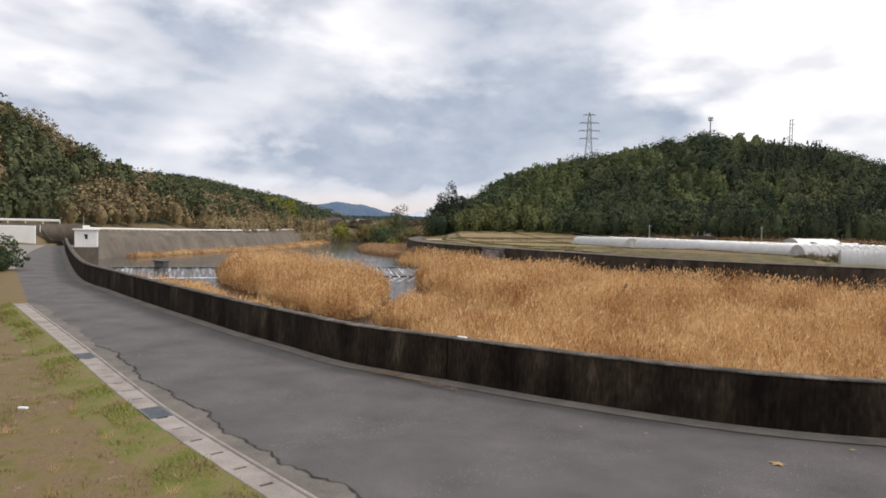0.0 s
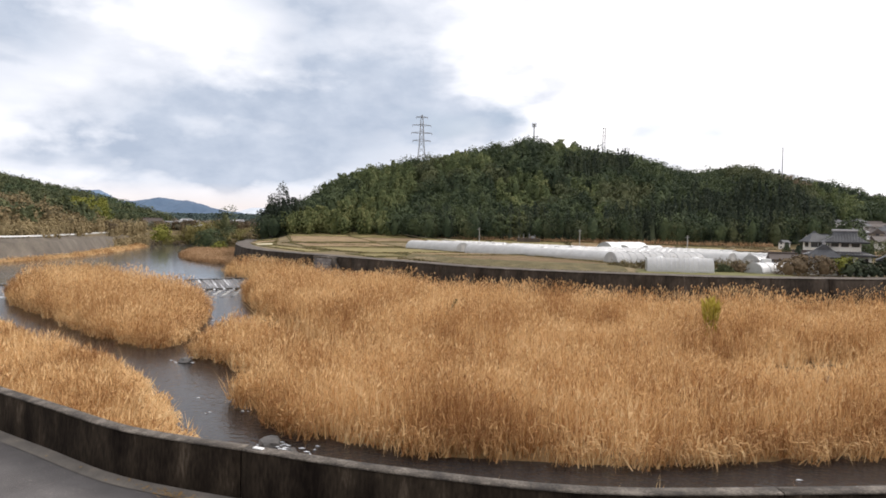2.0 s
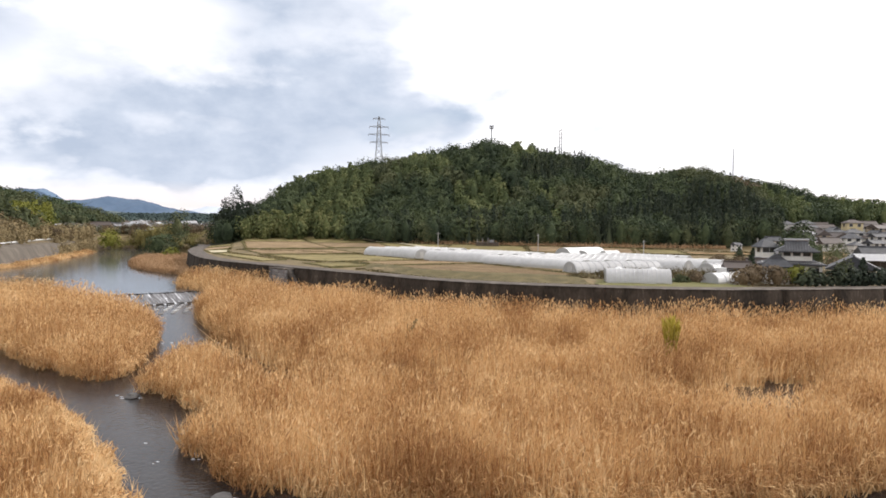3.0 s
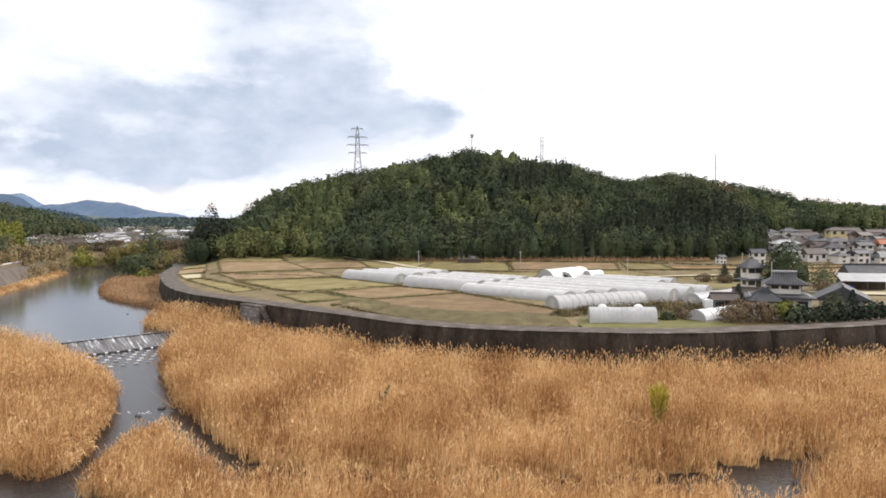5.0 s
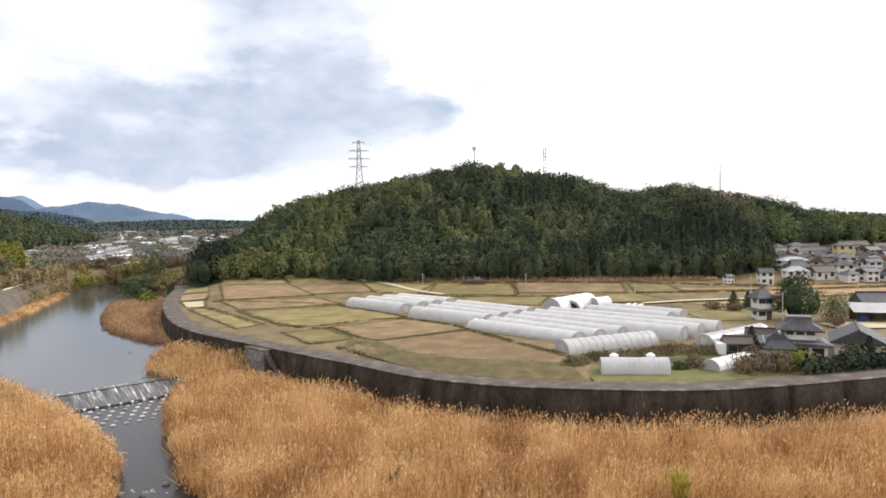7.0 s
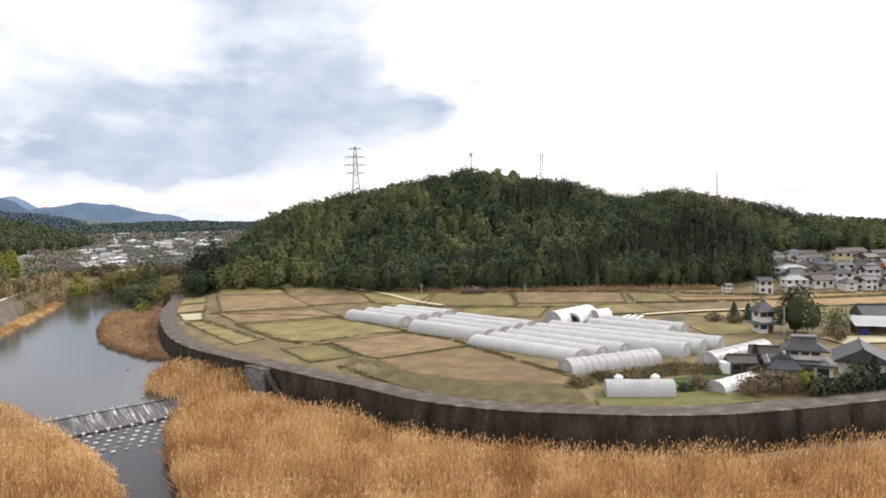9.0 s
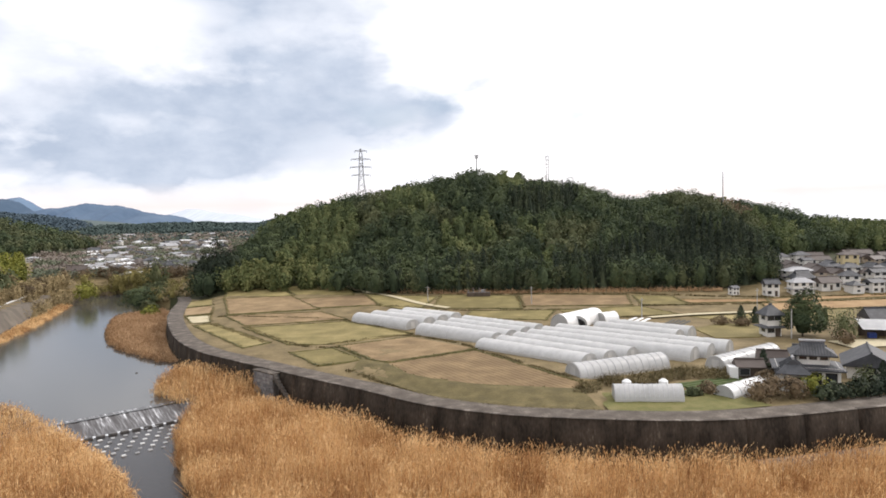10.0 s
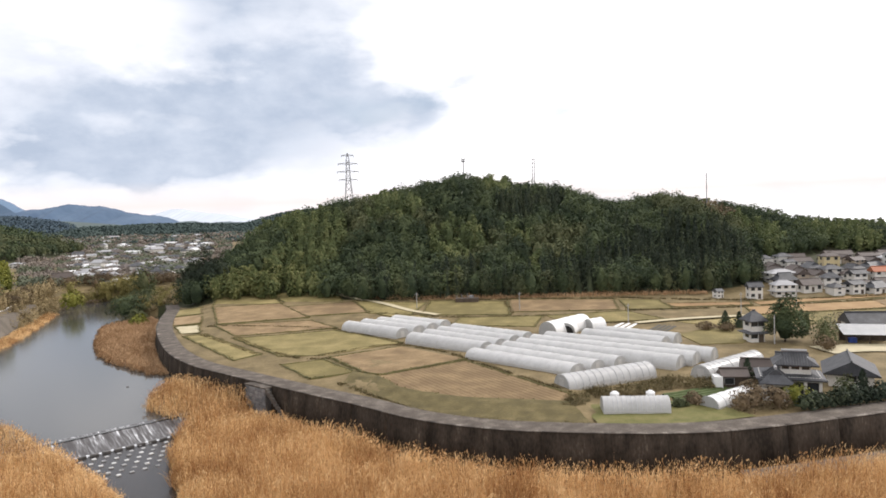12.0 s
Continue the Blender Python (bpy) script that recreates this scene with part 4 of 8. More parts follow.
RUSSET = shade("withered_leaf", [(0.075, 0.054, 0.033), (0.135, 0.098, 0.057), (0.20, 0.145, 0.085)], scale=0.07, fine=0.7, bump=0, island=0.4, translucent=0.1)
YELLOW_LEAF = shade("yellow_green_leaf", [(0.08, 0.09, 0.015), (0.18, 0.19, 0.035), (0.29, 0.28, 0.06)], scale=0.1, fine=0.8, bump=0, island=0.35, translucent=0.2)
TWIG = shade("bare_twig", [(0.085, 0.07, 0.058), (0.15, 0.125, 0.105), (0.21, 0.18, 0.15)], scale=0.2, bump=0, island=0.4)


YOUNG_BAMBOO = shade("young_bamboo", [(0.062, 0.08, 0.028), (0.125, 0.142, 0.05), (0.22, 0.222, 0.088)], scale=0.14, fine=0.5, detail=3, bump=0, island=0.2, translucent=0.2, contrast=(0.37, 0.63))


def crowns(rng, base, radius, tall, n, size, shape="round", lift=0.25, droop=0.0):
    """Leaf clumps for many trees at once: small bent quads spread over uneven crowns. base: (t, 3); radius, tall: (t,)."""
    t = len(base)
    d = rng.normal(size=(t, n, 3))
    d /= np.linalg.norm(d, axis=2)[:, :, None]
    d[:, :, 2] = np.where(d[:, :, 2] < -0.72, -d[:, :, 2], d[:, :, 2])
    ph = rng.uniform(0, 6.28, (t, 1, 3))
    lump = 1 + 0.24 * np.sin(3.1 * d[:, :, 0] + ph[:, :, 0]) + 0.18 * np.sin(4.3 * d[:, :, 1] + ph[:, :, 1]) + 0.14 * np.sin(5.2 * d[:, :, 2] + ph[:, :, 2])
    rr = lump * rng.uniform(0.72, 1.06, (t, n))
    R, H = radius[:, None], tall[:, None]
    if shape == "cone":
        u = rng.uniform(0, 1, (t, n)) ** 0.75
        a = rng.uniform(0, 6.283, (t, n))
        w = R * (1 - u) * (0.75 + 0.35 * rng.uniform(0, 1, (t, n))) * (1 + 0.25 * np.sin(u * 40 + ph[:, :, 0])) + 0.1
        pos = np.stack([w * np.cos(a), w * np.sin(a), H * (lift + (1 - lift) * u)], 2)
        out = np.stack([np.cos(a), np.sin(a), np.full_like(a, 0.35)], 2)
    elif shape == "plume":
        u = rng.uniform(0, 1, (t, n))
        a = rng.uniform(0, 6.283, (t, n))
        w = R * (0.35 + 0.75 * np.sin(np.clip(u * 1.15, 0, 1) * math.pi)) * np.sqrt(rng.uniform(0.3, 1, (t, n)))
        lean = rng.normal(0, 0.16, (t, 1, 2)) * H[:, :, None]
        pos = np.stack([w * np.cos(a) + lean[:, :, 0] * u * u, w * np.sin(a) + lean[:, :, 1] * u * u, H * (lift + (1 - lift) * u)], 2)
        out = np.stack([np.cos(a), np.sin(a), np.full_like(a, 0.8)], 2)
    else:
        hc = H * (1 - lift) / 2
        pos = np.stack([R * rr * d[:, :, 0], R * rr * d[:, :, 1], H * lift + hc + hc * rr * d[:, :, 2]], 2)
        out = d + np.array([0, 0, 0.25])
    pos = pos + base[:, None, :]
    out = out + 0.42 * rng.normal(size=out.shape)
    out /= np.linalg.norm(out, axis=2)[:, :, None]
    e1 = np.cross(out, rng.normal(size=out.shape))
    e1 /= np.linalg.norm(e1, axis=2)[:, :, None] + 1e-9
    e2 = np.cross(out, e1)
    s = (size[:, None] * rng.uniform(0.55, 1.3, (t, n)))[:, :, None]
    k = 1.0 + droop
    q = np.stack([pos - e1 * s * 0.5, pos - e2 * s * 0.42 * k + out * s * 0.14, pos + e1 * s * 0.5, pos + e2 * s * 0.42 * k + out * s * 0.14], 2)
    v = q.reshape(-1, 3)
    i = np.arange(t * n)[:, None] * 4
    f = np.concatenate([i + np.array([0, 1, 2]), i + np.array([0, 2, 3])], 0)
    return v, f


def cores(base, radius, tall, lift, shape="round"):
    """Low dark bodies inside the crowns, so that no light shows through the middle."""
    seg, rows = 7, 5
    vs, fs = [], []
    ang = np.arange(seg) * 2 * math.pi / seg
    for b, r, h in zip(base, radius, tall):
        k = len(vs)
        for j in range(rows):
            u = j / (rows - 1)
            w = (1 - u) * 0.62 if shape == "cone" else (0.42 if shape == "plume" else 0.44) * math.sin(math.pi * (0.2 + 0.74 * u))
            z = h * (lift + (1 - lift) * (u * 0.86 if shape == "cone" else 0.1 + 0.76 * u))
            for a in ang:
                vs.append((b[0] + r * w * math.cos(a), b[1] + r * w * math.sin(a), b[2] + z))
        for j in range(rows - 1):
            for i in range(seg):
                p, q = k + j * seg + i, k + j * seg + (i + 1) % seg
                fs += [(p, q, q + seg), (p, q + seg, p + seg)]
    return np.array(vs), np.array(fs)


def wood(name, label, places, radius, tall, n, size, material, seed, shape="round", lift=0.2, droop=0.0):
    """A stretch of forest, as one object."""
    rng = np.random.default_rng(seed)
    places = np.asarray(places, dtype=float)
    if not len(places):
        return
    z = height_at(places[:, 0], places[:, 1])
    base = np.column_stack([places[:, :2], z - 0.2])
    t = len(base)
    r = radius * rng.uniform(0.75, 1.3, t)
    h = tall * rng.uniform(0.84, 1.14, t)
    v1, f1 = crowns(rng, base, r, h, n, np.full(t, size), shape, lift, droop)
    v2, f2 = cores(base, r, h, lift * 0.5, shape)
    ob = new(name, raw_mesh(name, np.concatenate([v1, v2]), np.concatenate([f1, f2 + len(v1)]), material))
    return tagged(ob, label, "forest", kind="stuff")


def scatter(seed, x0, x1, y0, y1, gap):
    """Jittered places in metres over a rectangle of the plan."""
    rng = np.random.default_rng(seed)
    gx, gy = np.meshgrid(np.arange(x0 * U, x1 * U, gap), np.arange(y0 * U, y1 * U, gap))
    p = np.column_stack([gx.ravel(), gy.ravel()])
    return p + rng.uniform(-0.48, 0.48, p.shape) * gap


def patchy(p, scale, seed):
    return np.array([noise.noise(Vector((x * scale + seed * 7.1, y * scale, seed))) for x, y in p])


def planted(x, y, n):
    """Where cedars are planted on the hill."""
    return ((x > 52) & (x < 80) & (y < 190 + 6 * np.sin(x * 0.5))) | ((x > -20) & (x < 40) & (y < 166 + 4 * np.sin(x * 0.3) + 3 * np.sin(x * 0.9))) | (n < -0.38)


def hill_woods():
    p = scatter(21, -82, 165, 156, 232, 4.1)
    px, py = p[:, 0] / U, p[:, 1] / U
    foot = np.interp(px, [-80, -60, 0, 45, 66, 76, 80, 110, 200], [186, 170, 160, 157, 156, 157, 178, 187, 187])
    keep = (py > foot + 0.5) & (px > -65)
    p, px, py = p[keep], px[keep], py[keep]
    n1, n2 = patchy(p, 0.035, 1), patchy(p, 0.03, 2)
    bam = ((px > -58) & (px < -33) & (py < 184)) | ((n1 > 0.02) & (px < 26)) | ((px > 88) & (n1 > -0.12))
    ced = (~bam) & planted(px, py, n2)
    rus = (~bam) & (~ced) & (((px > 24) & (px < 42) & (n2 > 0.18)) | (n2 > 0.42))
    ol = (~bam) & (~ced) & (~rus) & (n1 + n2 > 0.14)
    ev = ~(bam | ced | rus | ol)
    low = bam & ((px > -58) & (px < -33) & (py < 184))
    wood("bamboo_grove", "pale green bamboo grove among darker trees on the hillside", p[bam & ~low], 2.7, 8.0, 260, 0.62, BAMBOO, 31, "plume", 0.05, 0.4)
    wood("bamboo_thicket", "bright yellow-green bamboo at the hill's foot", p[low], 2.6, 7.6, 240, 0.68, YOUNG_BAMBOO, 32, "plume", 0.05, 0.4)
    q = scatter(22, -70, 84, 158, 208, 2.7)
    qx, qy = q[:, 0] / U, q[:, 1] / U
    n3 = patchy(q, 0.03, 2)
    qf = np.interp(qx, [-80, -60, 0, 45, 66, 76, 80, 110, 200], [186, 170, 160, 157, 156, 157, 178, 187, 187]) + 0.5
    stand = planted(qx, qy, n3) & (qy > qf)
    wood("cedar_wood", "dark green cedar plantation on the hillside", q[stand], 1.85, 9.4, 80, 0.68, CEDAR, 33, "cone", 0.0)
    wood("winter_wood", "brownish leafless and withered trees on the hillside", p[rus], 2.7, 6.6, 150, 0.8, RUSSET, 34, "round", 0.15)
    wood("olive_wood", "olive green broadleaf trees covering the hill", p[ol], 3.4, 7.4, 320, 0.66, OLIVE_LEAF, 35, "round", 0.1)
    wood("evergreen_wood", "dense dark evergreen broadleaf trees covering the hill", p[ev], 3.4, 7.6, 270, 0.70, LEAF, 36, "round", 0.1)
    # rounded trees along the foot of the plantation
    rr = random.Random(77)
    q = np.array([(x + rr.uniform(-2, 2), float(np.interp(x, [0, 45, 66, 76], [160, 157, 156, 157])) + rr.uniform(-0.6, 2.2)) for x in np.arange(-18, 77, 3.4)]) * U
    wood("foot_trees", "rounded dark trees along the foot of the hill", q[::2], 3.8, 8.6, 560, 0.55, LEAF, 38, "round", 0.0)
    wood("foot_trees", "rounded dull olive trees along the foot of the hill", q[1::2], 3.4, 7.0, 520, 0.52, OLIVE_LEAF, 39, "round", 0.0)
    # taller trees standing out along the ridge
    q = np.array([(x * U, 219 * U) for x in (52, 57, 63, 66, 69, 73, 80, 86, 93, 96, 101, 108)])
    wood("ridge_trees", "single dark trees standing out along the ridge", q, 1.9, 7.5, 110, 0.8, LEAF, 37, "round", 0.3)


hill_woods()


HILL_SCRUB = shade("brown_hill_scrub", [(0.12, 0.095, 0.05), (0.21, 0.162, 0.083), (0.31, 0.235, 0.125)], scale=0.1, fine=0.7, bump=0, island=0.5, translucent=0.1)


def left_woods():
    p = scatter(41, -190, -90, 20, 182, 4.8)
    px, py = p[:, 0] / U, p[:, 1] / U
    keep = ((valley_height(px, py) > 1.3) & (px < -94) & (px > -168)) | ((px < -116) & (py > 95) & (px > -168))
    p, px, py = p[keep], px[keep], py[keep]
    n1 = patchy(p, 0.04, 4)
    rus, bam = n1 > -0.12, n1 < -0.36
    wood("winter_wood", "brown winter wood on the steep near-side hill", p[rus], 2.8, 6.6, 140, 0.78, HILL_SCRUB, 51, "round", 0.12)
    wood("bamboo_grove", "green bamboo on the steep near-side hill", p[bam], 2.0, 8.6, 130, 0.95, OLIVE_LEAF, 52, "plume", 0.15, 0.5)
    wood("evergreen_wood", "olive evergreen trees on the steep near-side hill", p[~rus & ~bam], 3.0, 7.6, 140, 0.9, OLIVE_LEAF, 53, "round", 0.1)
    p = scatter(42, -540, -205, 350, 475, 7.6)
    px, py = p[:, 0] / U, p[:, 1] / U
    keep = valley_height(px, py) > 2.6
    p, px, py = p[keep], px[keep], py[keep]
    n1 = patchy(p, 0.03, 6)
    wood("cedar_wood", "dark cedar wood on the second hill", p[n1 < -0.05], 4.6, 8.8, 100, 1.45, LEAF, 54, "round", 0.04)
    wood("evergreen_wood", "green broadleaf wood on the second hill", p[n1 >= -0.05], 4.8, 8.4, 100, 1.45, OLIVE_LEAF, 55, "round", 0.1)
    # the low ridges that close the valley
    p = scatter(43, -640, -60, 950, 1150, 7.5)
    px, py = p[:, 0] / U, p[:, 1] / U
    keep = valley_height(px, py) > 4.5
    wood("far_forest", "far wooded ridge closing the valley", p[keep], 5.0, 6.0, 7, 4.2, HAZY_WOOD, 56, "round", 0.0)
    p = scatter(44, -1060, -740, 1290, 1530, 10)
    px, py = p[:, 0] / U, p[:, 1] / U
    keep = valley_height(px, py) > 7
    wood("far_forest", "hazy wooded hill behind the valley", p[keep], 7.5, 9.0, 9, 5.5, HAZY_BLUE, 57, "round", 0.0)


# both wood colours carry painted haze, bluer for the farther hill
HAZY_BLUE = shade("hazed_farther_wood", [(0.052, 0.080, 0.105), (0.068, 0.10, 0.125), (0.085, 0.115, 0.135)], scale=0.01, fine=0.05, bump=0, island=0.08)
HAZY_WOOD = shade("hazed_wood", [(0.045, 0.068, 0.066), (0.062, 0.09, 0.083), (0.08, 0.105, 0.092)], scale=0.012, fine=0.05, bump=0, island=0.08)
left_woods()


# ---------------------------------------------------------------- reeds
def reeds(name, label, poly, base, tall, stems, leaves, plumes, seed, material, near=None, holes=()):
    """Reeds: tapering stems, bent leaves and feathery heads, per square metre; taller and shorter in drifts."""
    rng = np.random.default_rng(seed)
    p = np.array(poly)
    lo, hi = p.min(0), p.max(0)
    tris = []

    def places(per):
        n = int(np.prod((hi - lo) * U) * per)
        x, y = rng.uniform(lo[0], hi[0], n), rng.uniform(lo[1], hi[1], n)
        d = poly_distance(x, y, poly)
        far = np.clip(1.25 - y / 95.0, 0.35, 1.0)
        ragged = 0.35 * np.sin(x * 2.3 + y * 1.1) * np.sin(y * 1.9) + 0.25 * np.sin(x * 0.9 - y * 0.6)
        gaps = np.sin(x * 2.9 + 2.1 * np.sin(y * 1.7)) * np.sin(y * 3.1 + 1.9 * np.sin(x * 2.2))
        k = (d + ragged < 0) & (rng.uniform(0, 1, n) < far * (0.4 + 0.6 * step(-0.55, 0.15, gaps)))
        if holes:
            k &= creek_depth(x, y) > 1.0
        for hx, hy, hr in holes:
            k &= (x - hx) ** 2 + ((y - hy) * 1.2) ** 2 > hr * hr
        x, y, d = x[k], y[k], d[k]
        drift = 0.5 * np.sin(x * 0.42 + 1.7 * np.sin(y * 0.31)) + 0.5 * np.sin(y * 0.55 + 1.3 * np.sin(x * 0.27 + 2))
        clump = np.sin(x * 1.9 + 2.1 * np.sin(y * 1.1)) * np.sin(y * 2.3 + 1.7 * np.sin(x * 1.3))
        h = tall * (1 + 0.17 * drift + 0.13 * clump) * (0.55 + 0.45 * step(0.0, -1.4, d)) * (1 + 0.55 * step(36, 60, y) * step(90, 76, y))
        if holes:
            h = h * (0.5 + 0.5 * step(1.0, 2.6, creek_depth(x, y)))
        return x * U, y * U, d, h, len(x)

    # stems
    x, y, d, h, n = places(stems)
    a, w = rng.uniform(0, 6.283, n), rng.uniform(0.018, 0.04, n) * (1 + y / 90.0)
    h = h * rng.uniform(0.7, 1.12, n)
    lean = rng.normal(0, 1, (n, 2)) * (0.16 + 0.22 * step(-1.3, 0.0, d))[:, None] * h[:, None] + np.array([0.05, -0.02])
    b = np.full(n, base)
    tris.append(np.stack([np.stack([x - w * np.cos(a), y - w * np.sin(a), b], 1), np.stack([x + w * np.cos(a), y + w * np.sin(a), b], 1),
                          np.stack([x + lean[:, 0], y + lean[:, 1], b + h], 1)], 1))
    # leaves
    x, y, d, h, n = places(leaves)
    a, ln = rng.uniform(0, 6.283, n), rng.uniform(0.22, 0.55, n)
    u = rng.uniform(0.15, 0.95, n)
    w = rng.uniform(0.009, 0.02, n) * (1 + y / 60.0)
    z = base + h * u
    up = rng.normal(0.95, 0.55, n)
    e = np.stack([np.cos(a) * ln, np.sin(a) * ln, up * ln], 1)
    c = np.stack([x, y, z], 1)
    s = np.stack([-np.sin(a) * w, np.cos(a) * w, np.abs(w) * 0.9], 1)
    tris.append(np.stack([c - s, c + s, c + e], 1))
    # long dead leaves arching out and down over the edge of the bed
    x, y, d, h, n = places(leaves * 1.6)
    k = d > -1.1
    x, y, h = x[k], y[k], h[k]
    n = len(x)
    gx = poly_distance(x / U + 0.05, y / U, poly) - poly_distance(x / U - 0.05, y / U, poly)
    gy = poly_distance(x / U, y / U + 0.05, poly) - poly_distance(x / U, y / U - 0.05, poly)
    turn = np.arctan2(gy, gx) + rng.normal(0, 0.7, n)
    out = np.stack([np.cos(turn), np.sin(turn), np.zeros(n)], 1)
    ln, w = rng.uniform(0.25, 0.6, n), rng.uniform(0.010, 0.022, n) * (1 + y / 70.0)
    c = np.stack([x, y, base + h * rng.uniform(0.25, 0.8, n)], 1)
    mid = c + out * (ln * 0.7)[:, None] + np.stack([np.zeros(n), np.zeros(n), ln * rng.uniform(-0.1, 0.5, n)], 1)
    tip = mid + out * (ln * 0.45)[:, None] - np.stack([np.zeros(n), np.zeros(n), ln * rng.uniform(0.5, 1.3, n)], 1)
    s = np.stack([-np.sin(turn) * w, np.cos(turn) * w, w * 0.6], 1)
    tris.append(np.stack([c - s, c + s, mid + s], 1))
    tris.append(np.stack([c - s, mid + s, mid - s], 1))
    tris.append(np.stack([mid - s, mid + s, tip], 1))
    # heads
    x, y, d, h, n = places(plumes)
    a = rng.uniform(0, 6.283, n)
    ln, w = rng.uniform(0.22, 0.42, n), rng.uniform(0.018, 0.036, n) * (1 + y / 80.0)
    z = base + h * rng.uniform(0.93, 1.12, n)
    tilt = rng.normal(0, 0.35, (n, 2)) * ln[:, None]
    lowp = np.stack([x, y, z - ln * 0.5], 1)
    top = np.stack([x + tilt[:, 0], y + tilt[:, 1], z + ln * 0.5], 1)
    s = np.stack([np.cos(a) * w, np.sin(a) * w, np.zeros(n)], 1)
    mid = (lowp + top) / 2
    tris.append(np.stack([lowp, mid + s, top], 1))
    tris.append(np.stack([lowp, top, mid - s], 1))
    v = np.concatenate(tris).reshape(-1, 3)
    f = np.arange(len(v)).reshape(-1, 3)
    tagged(new(name, raw_mesh(name, v, f, material)), label, "reeds", kind="stuff")


RED_GRASS = shade("russet_grass", [(0.27, 0.155, 0.075), (0.43, 0.27, 0.145), (0.56, 0.38, 0.225)], scale=0.15, fine=1.2, bump=0, island=0.35, translucent=0.2)
HOLES = ((18.0, 37.3, 3.0), (17.4, 34.6, 1.8), (6.5, 36.0, 1.0), (7.8, 36.6, 0.8), (2.5, 28.0, 0.7), (9.0, 41.0, 1.0), (-6, 33, 0.7), (-14.5, 44, 0.8), (26, 40, 0.9), (12, 30, 0.6))
reeds("reed_bed", "dense bed of dry golden reeds filling the river bend", BED_MAIN, -3.95 * U, 2.35, 34, 36, 10, 61, REED, holes=HOLES)
reeds("reed_island", "island of dry golden reeds between two river channels", BED_ISLAND, -3.95 * U, 2.2, 26, 34, 9, 62, REED)
reeds("reed_strip", "strip of dry golden reeds below the parapet", BED_STRIP, -4.0 * U, 2.0, 34, 46, 8, 63, REED)
reeds("reed_clump", "clump of dry golden reeds leaning over the weir", BED_CLUMP, -3.1 * U, 2.7, 26, 34, 9, 66, REED)
reeds("grass_islet", "russet dry grass on the river's inner bank", BED_UPPER, -3.05 * U, 1.3, 26, 40, 3, 64, RED_GRASS)
BANK_STRIP = [(-80.5, 80), (-84.5, 99), (-86.5, 125), (-94.5, 150), (-101.5, 172), (-107.5, 190), (-104.5, 191), (-98, 173), (-91, 152), (-84, 126), (-82.5, 100), (-79, 82)]
reeds("bank_grass", "pale dry grass along the water's edge", BANK_STRIP, -3.1 * U, 1.2, 22, 30, 2, 65, REED)


def verge_grass():
    """Short tufts on the verge beside the gutter."""
    rng = np.random.default_rng(71)
    n = 420000
    x, y = rng.uniform(-26, 2, n), rng.uniform(-6, 16, n)
    k = np.zeros(n, bool)
    kline = kl[::2]
    nn = side_of(kline)
    idx = np.argmin((x[:, None] - kline[None, :, 0]) ** 2 + (y[:, None] - kline[None, :, 1]) ** 2, axis=1)
    off = (x - kline[idx, 0]) * nn[idx, 0] + (y - kline[idx, 1]) * nn[idx, 1]
    tuft = np.sin(x * 1.1 + 2 * np.sin(y * 0.7)) * 0.5 + np.sin(y * 1.7 + x * 0.6) * 0.5 + np.sin(x * 5.3 + 2 * np.sin(y * 3.9)) * np.sin(y * 6.1 + x)
    k = (off > 0.45) & (off < 9) & ((tuft > -0.35) | (off < 0.9)) & (rng.uniform(0, 1, n) < np.where(off < 1.2, 1.0, 0.6))
    x, y = x[k], y[k]
    n = len(x)
    z = np.maximum(height_at(x, y), np.interp(off[k], [0.42, 0.6, 0.95, 1.5], [0.052, 0.035, -0.02, -0.14])) - 0.02
    a, w, h = rng.uniform(0, 6.283, n), rng.uniform(0.006, 0.014, n), rng.uniform(0.02, 0.085, n) * (1 + 0.6 * np.sin(x * 2.7 + 1.5 * np.sin(y * 2.1)))
    tall = rng.uniform(0, 1, n) < 0.004
    h[tall] *= 3
    ln = rng.normal(0, 0.6, (n, 2)) * h[:, None]
    v = np.stack([np.stack([x - w * np.cos(a), y - w * np.sin(a), z], 1), np.stack([x + w * np.cos(a), y + w * np.sin(a), z], 1),
                  np.stack([x + ln[:, 0], y + ln[:, 1], z + h], 1)], 1).reshape(-1, 3)
    green = np.repeat((off[k] < 0.95 + 0.35 * np.sin(x * 2.3) * np.sin(y * 1.7)) & (rng.uniform(0, 1, n) < 0.85), 3)
    for name, pick, mat, lab in (("verge_grass", ~green, TURF, "short patchy green and withered grass beside the gutter"), ("edge_grass", green, EDGE_TURF, "fresh yellow-green grass edging the gutter")):
        w3 = v[pick]
        tagged(new(name, raw_mesh(name, w3, np.arange(len(w3)).reshape(-1, 3), mat)), lab, "grass", kind="stuff")



def verge_tufts():
    """Pale dry tufts standing out of the short grass."""
    rng = random.Random(73)
    vs = []
    for _ in range(70):
        x, y = rng.uniform(-13, -2.5), rng.uniform(-3, 6)
        q = min(kl, key=lambda c: (c[0] - x) ** 2 + (c[1] - y) ** 2)
        if y > q[1] - 0.8 or math.hypot(x - q[0], y - q[1]) < 0.8:
            continue
        z = ground_z(x, y) - 0.02
        for _ in range(rng.randint(8, 26)):
            a, r, h = rng.uniform(0, 6.28), rng.uniform(0, 0.13), rng.uniform(0.06, 0.24)
            bx, by, w = x + r * math.cos(a), y + r * math.sin(a), 0.006
            vs += [(bx - w, by, z), (bx + w, by, z), (bx + rng.gauss(0, 0.08), by + rng.gauss(0, 0.08), z + h)]
    tagged(new("dry_tufts", raw_mesh("dry_tufts", vs, np.arange(len(vs)).reshape(-1, 3), REED)), "pale dry grass tufts on the verge", "grass", kind="stuff")


verge_tufts()
